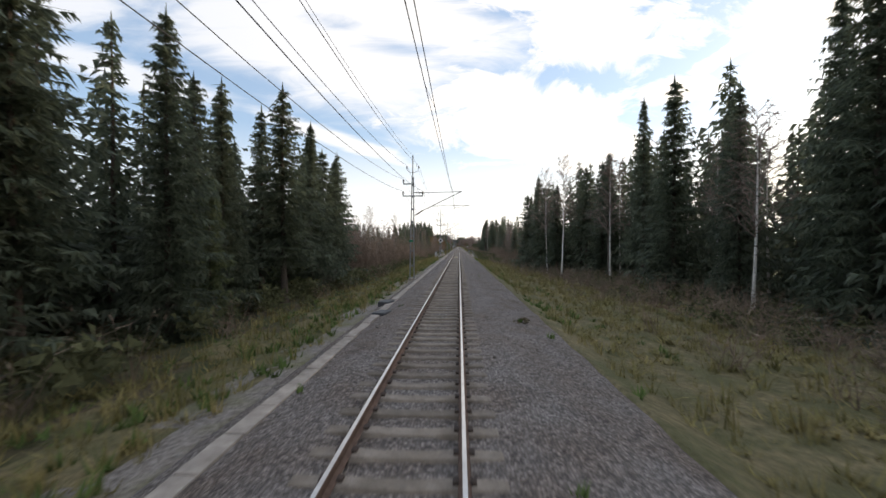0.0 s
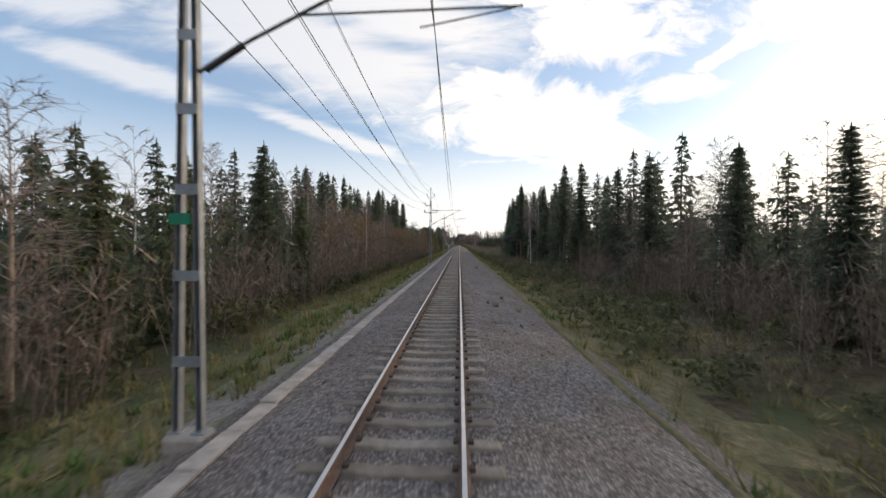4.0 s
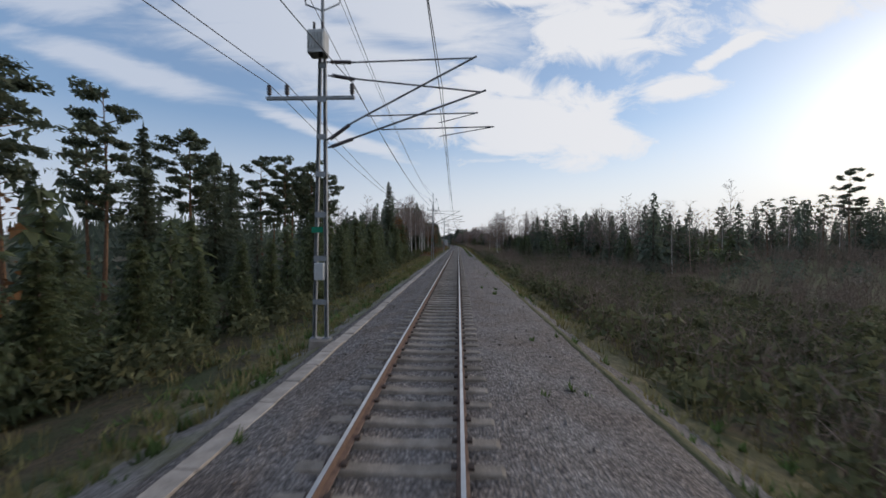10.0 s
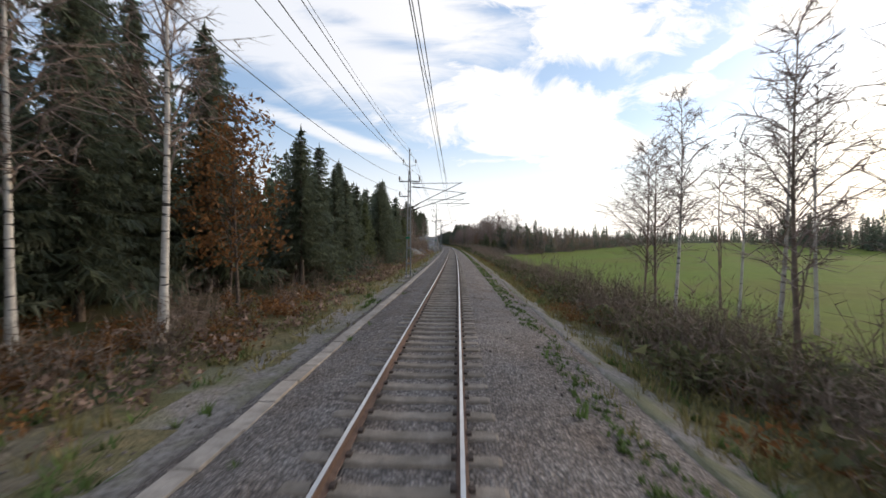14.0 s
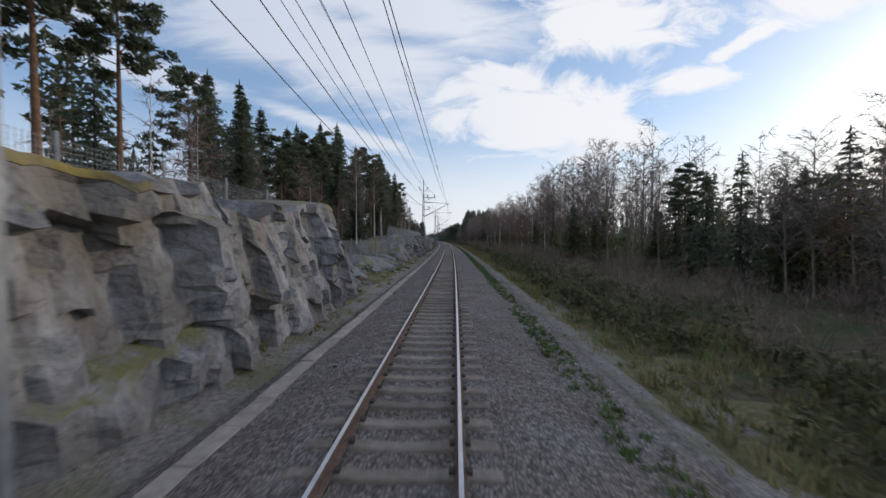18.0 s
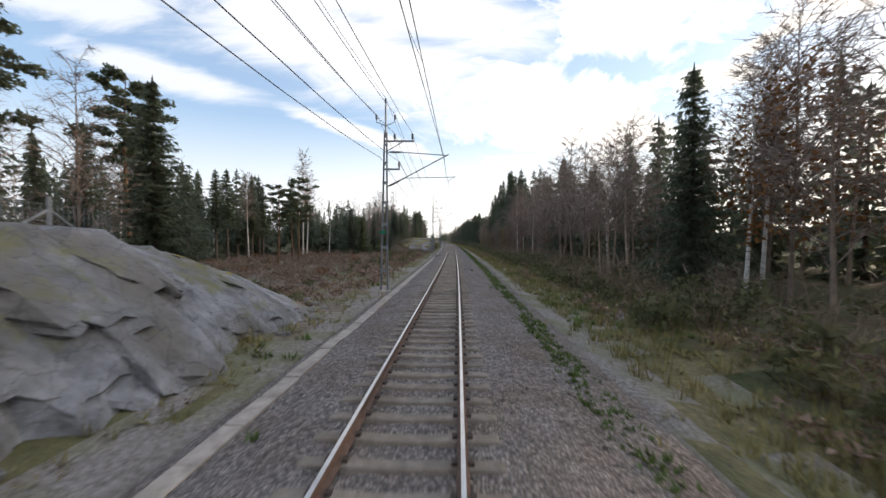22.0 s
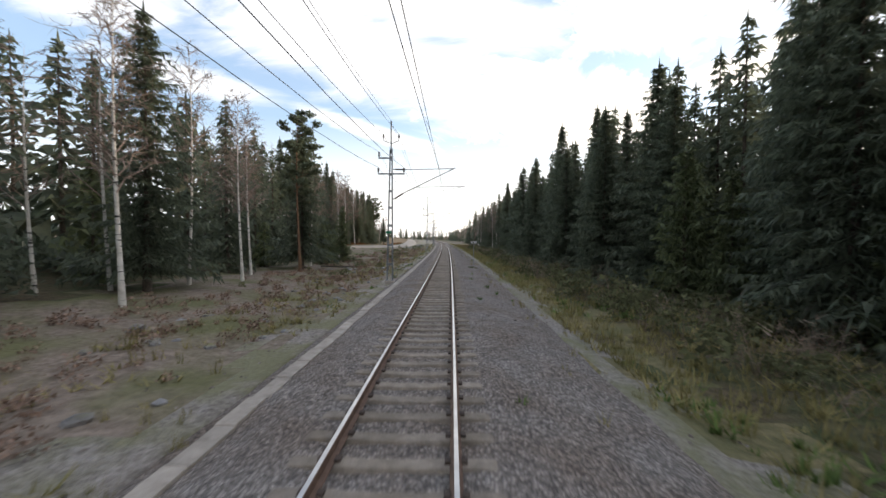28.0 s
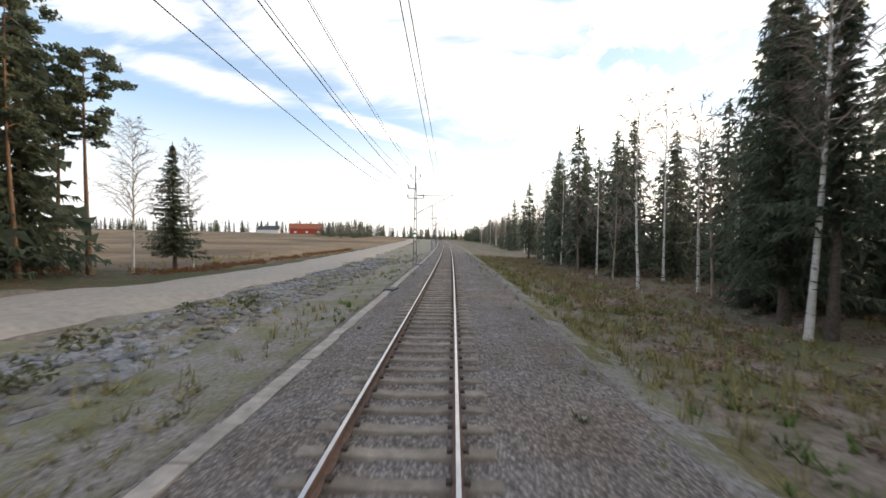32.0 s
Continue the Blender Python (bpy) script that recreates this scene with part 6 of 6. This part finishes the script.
for k in range(14):
    q_ = Soup()
    a_, x_, y_ = rng.uniform(0, 6.28), rng.uniform(-2, 2), rng.uniform(-1.2, 1.2)
    tube(q_, [(x_, y_, 0.05), (x_ + math.cos(a_), y_ + math.sin(a_), 0.7), (x_ + 2 * math.cos(a_), y_ + 2 * math.sin(a_), 0.9)], [0.035, 0.025, 0.01], 4)
    part("branch", q_.mesh("branch", M_BRUSH), pile)

# ======== loose stones ========


def stone_shape(rng):
    bm = bmesh.new()
    bmesh.ops.create_icosphere(bm, subdivisions=1, radius=1.0)
    for v in bm.verts:
        v.co *= rng.uniform(0.7, 1.15)
        v.co.z *= 0.65
    v = np.array([x.co[:] for x in bm.verts])
    bm.verts.ensure_lookup_table()
    t = np.array([[x.index for x in f.verts] for f in bm.faces])
    bm.free()
    return v, t


def chip_shape(rng):
    v = np.array([(1, 0, 0), (0, 1, 0), (-1, 0, 0), (0, -1, 0), (0, 0, 0.7), (0, 0, -0.7)], float) * rng.uniform(0.65, 1.2, (6, 1))
    return v, np.array([(0, 1, 4), (1, 2, 4), (2, 3, 4), (3, 0, 4), (1, 0, 5), (2, 1, 5), (3, 2, 5), (0, 3, 5)])


chip_shapes = [chip_shape(np.random.default_rng(720 + k)) for k in range(6)]
stone_shapes = [stone_shape(np.random.default_rng(700 + k)) for k in range(6)]
rubble = Soup()
scatter(rubble, stone_shapes, -1, 985, 1050, 6.8, 12.0, 42, 0.10, 0.30, 31)
scatter(rubble, stone_shapes, -1, 500, 700, 4.6, 6.4, 3, 0.08, 0.4, 32)
scatter(rubble, stone_shapes, -1, 760, 1000, 4.6, 9, 2, 0.06, 0.3, 33)
tagged(new("rubble", rubble.mesh("rubble", M_ROCK)), "scattered broken grey stones on the bank", "stones", kind="stuff")
pebbles = Soup()
scatter(pebbles, chip_shapes, 1, -5, 1010, 1.35, 4.2, 10, 0.03, 0.06, 34)
scatter(pebbles, chip_shapes, -1, -5, 1010, 1.35, 2.5, 5, 0.03, 0.055, 35)
scatter(pebbles, chip_shapes, -1, 380, 1060, 3.1, 5.5, 6, 0.02, 0.06, 36)
scatter(pebbles, chip_shapes, 1, 395, 1060, 4.0, 6.5, 4, 0.02, 0.06, 37)
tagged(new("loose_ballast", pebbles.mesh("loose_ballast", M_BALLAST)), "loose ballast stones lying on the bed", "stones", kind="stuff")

# ======== gravel road and farm ========
road_pts = [(905, -95, -0.1), (925, -47, -0.2), (942, -31, -0.3), (957, -27, -0.4), (970, -23.5, -0.5), (985, -20, -0.6), (1000, -17.6, -0.75), (1015, -16, -0.8), (1030, -15.5, -0.8), (1080, -17, -0.75), (1160, -20, -0.7), (1350, -22, -0.7)]
rs = np.linspace(905, 1350, 180)
rl, rz = (np.interp(rs, [p[0] for p in road_pts], [p[k] for p in road_pts]) for k in (1, 2))
rl = np.convolve(np.pad(rl, 6, "edge"), np.ones(13) / 13, "valid")
cross = [(-4.4, -0.5), (-3.3, -0.04), (-1.6, 0.04), (-0.9, 0.0), (0, 0.07), (0.9, 0.0), (1.6, 0.04), (3.3, -0.04), (4.4, -0.5)]
zz = np.maximum(ground(rs, rl), ground(rs, rl + 3.2))
zz = np.maximum(zz, ground(rs, rl - 3.2)) + 0.06
v = np.stack([at_many(rs, rl + x, zz + z) for x, z in cross], 1).reshape(-1, 3)
i, j = np.meshgrid(np.arange(len(rs) - 1), np.arange(len(cross) - 1), indexing="ij")
n = len(cross)
q = np.stack([i * n + j, i * n + j + 1, (i + 1) * n + j + 1, (i + 1) * n + j], -1).reshape(-1, 4)
tagged(new("road", mesh_of("road", v, q, M_GRAVEL, smooth=True)), "pale unpaved gravel road along the field", "road", kind="structure")


def barn(s, l, length, width, h, wall, roof, name, label, turn=0.0):
    ob = thing(name, label, "building")
    ob.matrix_basis = facing(s, l, g1(s, l), turn)
    b = Soup()
    box(b, (-length / 2, -width / 2, -0.5), (length / 2, width / 2, h))
    b.add([(-length / 2, -width / 2, h), (-length / 2, width / 2, h), (-length / 2, 0, h + width * 0.4), (length / 2, -width / 2, h), (length / 2, width / 2, h), (length / 2, 0, h + width * 0.4)],
          tris=[(0, 2, 1), (3, 4, 5)])
    part("wall", b.mesh("wall", wall), ob)
    r = Soup()
    for sg in (-1, 1):
        e = sg * (width / 2 + 0.5)
        x = length / 2 + 0.4
        r.add([(-x, e, h - 0.3), (x, e, h - 0.3), (x, 0, h + width * 0.4 + 0.12), (-x, 0, h + width * 0.4 + 0.12), (-x, e, h - 0.15), (x, e, h - 0.15), (x, 0, h + width * 0.4 + 0.3), (-x, 0, h + width * 0.4 + 0.3)],
              quads=[(0, 1, 2, 3), (4, 5, 6, 7), (0, 1, 5, 4), (1, 2, 6, 5), (3, 0, 4, 7)])
    part("roof", r.mesh("roof", roof), ob)
    for k in range(3):
        d = Soup()
        x = -length / 3 + k * length / 3
        box(d, (x - 1.0, -width / 2 - 0.06, 0.8), (x + 1.0, -width / 2 + 0.02, 2.4))
        part("window", d.mesh("window", M_WHITE), ob, "white-framed opening")


barn(1360, -121, 30, 11, 5, M_BARN, M_TILE, "barn", "long red boarded barn with a tiled roof across the field", 0.3)
barn(1370, -156, 12, 8, 4, M_HOUSE, M_DARKSTEEL, "house", "pale wooden farmhouse with a dark roof", 0.2)
barn(1385, -170, 9, 7, 3.5, M_HOUSE, M_DARKSTEEL, "house", "small pale outbuilding with a dark roof", -0.2)

# ======== cable duct: concrete lids end to end ========
duct = thing("cable_duct", "row of pale concrete cable duct lids beside the ballast", "cable duct", kind="structure")
lid = Soup()
box(lid, (-0.16, -0.49, -0.12), (0.16, 0.49, 0.03), 0.012)
lid_v, lid_t, lid_q = lid.arrays()
lid_mesh = lid.mesh("duct_lid", M_CONCRETE)
DUCT_L, DUCT_Z = -2.68, -0.37
rng = np.random.default_rng(40)
rest = Soup()
for k in range(int(1250 / 1.0)):
    s = -20 + k * 1.0
    dl, dz, tw = rng.normal() * 0.012, rng.normal() * 0.008, rng.normal() * 0.012
    if 620 < s < 760:
        o = part("duct_lid", lid_mesh, duct)
        o.matrix_basis = facing(s, DUCT_L + dl, DUCT_Z + dz, tw)
    else:
        rest.add(place(lid_v, s, tw, 1.0, DUCT_L + dl, DUCT_Z + dz), lid_t, lid_q)
tagged(part("far_duct_lids", rest.mesh("far_duct_lids", M_CONCRETE), duct), kind="stuff")

# ======== lineside things ========


def small_sign(s, l, bars):
    ob = thing("distance_sign", "small white enamel plate with black marks on a grey post", "sign", "white plates beside the track")
    z = g1(s, l)
    ob.matrix_basis = facing(s, l, z)
    p = Soup()
    tube(p, [(0, 0, -0.3), (0, 0, 2.1 - z)], 0.03, 8, True)
    part("post", p.mesh("post", M_STEEL), ob)
    p = Soup()
    box(p, (-0.29, -0.045, 1.93 - z), (0.29, -0.033, 2.12 - z))
    plate = part("plate", p.mesh("plate", M_WHITE), ob, "white enamel plate")
    for k in range(bars):
        p = Soup()
        box(p, (-0.18 + 0.14 * k, -0.051, 1.97 - z), (-0.10 + 0.14 * k, -0.046, 2.08 - z))
        part("mark", p.mesh("mark", M_BLACK), plate)


small_sign(111.5, 3.25, 3)
small_sign(907, 3.1, 3)


def cabinet(s, l, z, w, d, h, name, label):
    ob = thing(name, label, "cabinet")
    ob.matrix_basis = facing(s, l, z)
    p = Soup()
    box(p, (-w / 2 - 0.08, -d / 2 - 0.08, g1(s, l) - z - 0.3), (w / 2 + 0.08, d / 2 + 0.08, 0.02), 0.03)
    part("plinth", p.mesh("plinth", M_CONCRETE), ob, "concrete plinth")
    p = Soup()
    box(p, (-w / 2, -d / 2, 0.02), (w / 2, d / 2, h), 0.02)
    part("body", p.mesh("body", M_CABINET), ob)
    p = Soup()
    box(p, (-w / 2 - 0.05, -d / 2 - 0.06, h), (w / 2 + 0.05, d / 2 + 0.05, h + 0.06), 0.02)
    part("lid", p.mesh("lid", M_CABINET), ob)
    p = Soup()
    box(p, (-w / 2 + 0.05, -d / 2 - 0.025, 0.1), (w / 2 - 0.05, -d / 2 - 0.002, h - 0.06))
    door = part("door", p.mesh("door", M_CABINET), ob)
    p = Soup()
    box(p, (w / 2 - 0.14, -d / 2 - 0.05, h * 0.5), (w / 2 - 0.10, -d / 2 - 0.024, h * 0.5 + 0.14))
    part("handle", p.mesh("handle", M_DARKSTEEL), door, "dark handle")


cabinet(104.6, -5.75, -0.22, 0.55, 0.45, 0.75, "signal_cabinet", "pale grey steel cabinet on a concrete base")
cabinet(313, -4.45, -0.05, 0.8, 0.55, 1.75, "relay_cabinet", "tall light grey steel relay cabinet beside a mast")

# transformer and round-marked board on their masts
tr = thing("pole_transformer", "grey pole transformer hung on a mast", "transformer")
tr.matrix_basis = facing(MAST_S[7], ML)
p = Soup()
box(p, (-0.27, -0.52, 7.85), (0.23, -0.10, 8.5), 0.03)
part("tank", p.mesh("tank", M_CABINET, False), tr, "grey box-shaped tank")
for k in range(6):
    p = Soup()
    box(p, (-0.24 + 0.085 * k, -0.57, 7.95), (-0.215 + 0.085 * k, -0.515, 8.4))
    part("cooling_fin", p.mesh("cooling_fin", M_CABINET), tr)
for x in (-0.14, 0.1):
    p = Soup()
    tube(p, [(x, -0.3, 8.48), (x, -0.3, 8.8)], 0.035, 8, True)
    part("bushing", p.mesh("bushing", M_INSUL), tr, "brown bushing")
p = Soup()
box(p, (-0.08, -0.12, 7.9), (0.04, -0.05, 8.45))
part("bracket", p.mesh("bracket", M_DARKSTEEL), tr)

dm = thing("diamond_board", "white diamond board with a black disc on a mast", "sign")
dm.matrix_basis = facing(MAST_S[2], ML)
p = Soup()
c, r = 3.45, 0.52
p.add([(0, -0.10, c - r), (r, -0.10, c), (0, -0.10, c + r), (-r, -0.10, c), (0, -0.085, c - r), (r, -0.085, c), (0, -0.085, c + r), (-r, -0.085, c)],
      quads=[(0, 1, 2, 3), (7, 6, 5, 4), (0, 4, 5, 1), (1, 5, 6, 2), (2, 6, 7, 3), (3, 7, 4, 0)])
part("board", p.mesh("board", M_WHITE), dm)
p = Soup()
a = np.linspace(0, 2 * np.pi, 25)[:-1]
p.add(np.concatenate([[(0, -0.106, c)], np.stack([0.27 * np.cos(a), np.full(24, -0.106), c + 0.27 * np.sin(a)], -1)]), tris=[(0, 1 + k, 1 + (k + 1) % 24) for k in range(24)])
part("disc", p.mesh("disc", M_BLACK), dm)
mb = thing("junction_box", "grey junction box fixed to a mast", "junction box")
mb.matrix_basis = facing(MAST_S[2], ML)
p = Soup()
box(p, (0.14, -0.2, 0.95), (0.42, 0.02, 1.45), 0.02)
part("body", p.mesh("body", M_CABINET), mb)
mb2 = copy_thing(mb, facing(MAST_S[7], ML - 0.35, 0.4))

for s, l, sc in ((15.5, -2.5, 1.0), (18.5, -2.9, 1.0), (746, -2.45, 1.0), (766, -2.5, 0.9), (737, -2.6, 0.8), (1012, -2.6, 1.0), (1030, -2.6, 0.9)):
    jb = thing("cable_pit_lid", "dark cable pit lid beside the duct", "pit lid", "pit lids beside the duct")
    jb.matrix_basis = facing(s, l, -0.42, 0.1 * l, sc)
    p = Soup()
    box(p, (-0.28, -0.4, -0.1), (0.28, 0.4, 0.16), 0.04)
    part("lid", p.mesh("lid", M_DARKSTEEL), jb)
slab = thing("concrete_pit", "round-edged concrete pit cover beside the duct", "pit cover")
slab.matrix_basis = facing(265, -3.7, -0.45)
p = Soup()
tube(p, [(0, 0, -0.4), (0, 0, 0.05), (0, 0, 0.12)], [0.5, 0.55, 0.5], 14, True)
part("cover", p.mesh("cover", M_CONCRETE), slab)

for s, l, w_ in ((14.2, 3.05, 0.34), (903.5, 2.7, 0.36), (938, 3.0, 0.4), (741.5, -2.2, 0.3)):
    heap = thing("earth_heap", "small dark heap of earth and weeds on the ballast", "earth heap", "earth heaps on the ballast")
    heap.matrix_basis = facing(s, l, float(np.interp(l, bl, bz)) - 0.02, 0.7 * l)
    p = Soup()
    rng = np.random.default_rng(int(s * 10))
    for k in range(26):
        v, t_ = chip_shapes[k % 6]
        a_, r_ = rng.uniform(0, 6.28), w_ * rng.random() ** 0.6
        p.add(v * rng.uniform(0.05, 0.10) + np.array([math.cos(a_) * r_, 1.5 * math.sin(a_) * r_, 0.02 + 0.14 * (1 - r_ / w_)]), t_)
    part("soil", p.mesh("soil", M_FLOOR), heap)
    p = Soup()
    for k in range(5):
        v, t_ = weed_shapes[k % 4]
        p.add(v * 0.5 + np.array([rng.uniform(-0.6, 0.6) * w_, rng.uniform(-0.8, 0.8) * w_, 0.08]), t_)
    part("weeds", p.mesh("weeds", M_WEED), heap)

# balises between the rails
for k, s in enumerate((77.5, 80.7, 83.6)):
    ba = thing("balise", "flat pale yellow signalling balise between the rails", "balise", "balises between the rails")
    ba.matrix_basis = facing(s, 0.05, -0.16)
    p = Soup()
    box(p, (-0.25, -0.2, -0.03), (0.25, 0.2, 0.06), 0.02)
    part("body", p.mesh("body", M_YELLOWPLATE), ba)

# ======== bridge railings over the stream ========


def railing(points, label):
    """points: s, l, height of the foot."""
    ob = thing("bridge_railing", label, "railing", "railings of the small bridge")
    tops, mids = [], []
    for a in range(len(points) - 1):
        (s0, l0, z0), (s1, l1, z1) = points[a], points[a + 1]
        k = max(1, round(math.hypot(s1 - s0, l1 - l0) / 1.6))
        for m in range(k + (a == len(points) - 2)):
            u = m / k
            s, l, z = s0 + u * (s1 - s0), l0 + u * (l1 - l0), z0 + u * (z1 - z0)
            p = Soup()
            tube(p, [at(s, l, z - 0.05), at(s, l, z + 1.08)], 0.03, 6, True)
            part("post", p.mesh("post", M_STEEL), ob)
            tops.append(at(s, l, z + 1.08))
            mids.append((s, l, z))
    for h in (1.08, 0.8, 0.52, 0.24):
        p = Soup()
        tube(p, [at(s, l, z + h) for s, l, z in mids], 0.028 if h > 1 else 0.016, 6, True)
        part("bar", p.mesh("bar", M_STEEL), ob)
    for a in range(len(points) - 1):
        (s0, l0, z0), (s1, l1, z1) = points[a], points[a + 1]
        p = Soup()
        v = [at(s0, l0 - 0.2, z0), at(s0, l0 + 0.2, z0), at(s1, l1 + 0.2, z1), at(s1, l1 - 0.2, z1)]
        v += [x - Vector((0, 0, 1.6)) for x in v]
        p.add([x[:] for x in v], quads=[(0, 1, 2, 3), (0, 4, 5, 1), (1, 5, 6, 2), (2, 6, 7, 3), (3, 7, 4, 0), (7, 6, 5, 4)])
        part("edge_beam", p.mesh("edge_beam", M_CONCRETE), ob, "concrete edge beam")


railing([(100.6, -6.5, -2.7), (103.3, -5.7, -1.75), (108.1, -4.5, -0.15), (109.5, -4.0, -0.15), (112.4, -3.75, -0.15), (113.4, -4.9, -0.2)], "grey steel bridge railing that runs down a sloping wing wall")
railing([(99.8, 5.5, -2.0), (101.8, 5.2, -1.5), (107.5, 4.35, -0.15), (108.0, 3.55, -0.15), (112.2, 3.45, -0.15), (112.6, 4.6, -0.2)], "grey steel bridge railing on a stepped concrete edge beam")

# ======== wire fence above the cutting ========
fence = thing("wire_fence", "tall wire mesh fence with grey posts above the rock cutting", "fence")
MESH = bpy.data.materials.new("wire_mesh")
MESH.use_nodes = True
nt = MESH.node_tree
nt.nodes["Principled BSDF"].inputs["Base Color"].default_value = (0.30, 0.31, 0.33, 1)
nt.nodes["Principled BSDF"].inputs["Metallic"].default_value = 0.4
nt.nodes["Principled BSDF"].inputs["Roughness"].default_value = 0.6
FENCE = [(558, -8.6, 2.9), (576, -8.2, 2.6), (584, -7.6, 0.3), (604, -7.5, 0.25), (612, -8.6, 2.2), (672, -8.6, 2.2), (692, -8.8, 1.2)]
fl, fz = lambda s: float(np.interp(s, [p[0] for p in FENCE], [p[1] for p in FENCE])), lambda s: float(np.interp(s, [p[0] for p in FENCE], [p[2] for p in FENCE]))
post = Soup()
tube(post, [(0, 0, -1.2), (0, 0, 2.15)], 0.05, 6, True)
post_mesh = post.mesh("post", M_STEEL)
fs = np.arange(557.1, 692.1, 3.1)
for s in fs:
    o = part("post", post_mesh, fence)
    o.matrix_basis = facing(s, fl(s), fz(s))
rod(fence, "brace", [at(597.4, fl(597.4), fz(597.4) + 0.05), at(600.5, fl(600.5), fz(600.5) + 1.95)], 0.032, M_STEEL)
for s in (640.8, 662.5, 690.4):
    rod(fence, "brace", [at(s, fl(s), fz(s) + 1.85), at(s + 2.6, fl(s + 2.6), fz(s + 2.6) + 0.05)], 0.03, M_STEEL)
    rod(fence, "brace", [at(s, fl(s), fz(s) + 1.85), at(s - 2.6, fl(s - 2.6), fz(s - 2.6) + 0.05)], 0.03, M_STEEL)
wires = Soup()
for h in np.arange(0.08, 2.0, 0.125):
    tube(wires, [at(s, fl(s), fz(s) + h) for s in fs], 0.0035, 3)
for s in np.arange(557.1, 692, 0.125):
    p0, p1 = at(s, fl(s), fz(s) + 0.05), at(s, fl(s), fz(s) + 2.0)
    d = 0.004
    wires.add([p0 + Vector((-d, -d, 0)), p0 + Vector((d, d, 0)), p1 + Vector((d, d, 0)), p1 + Vector((-d, -d, 0))], quads=[(0, 1, 2, 3)])
part("wire_netting", wires.mesh("wire_netting", MESH), fence, "grey wire netting")

# ======== sleepers ========
sleeper_mesh = mesh_of("sleeper", sv, sq, M_SLEEPER)
clip_soup = Soup()
clip_soup.add(cv, ct, cq)
rest, clips = Soup(), Soup()
rng = np.random.default_rng(41)
for k in range(int(1380 / STEP)):
    s = -36 + k * STEP
    tw, dl = rng.normal() * 0.006, rng.normal() * 0.012
    if 560 < s < 740:
        o = part("sleeper", sleeper_mesh, track)
        o.matrix_basis = facing(s, dl, 0, tw)
    else:
        rest.add(place(sv, s, tw, 1.0, dl, 0), None, sq)
    if s < 1080:
        clips.add(place(cv, s, tw), ct, cq)
tagged(part("far_sleepers", rest.mesh("far_sleepers", M_SLEEPER), track), kind="stuff")
tagged(part("rail_fastenings", clips.mesh("rail_fastenings", M_CLIP), track), kind="stuff")
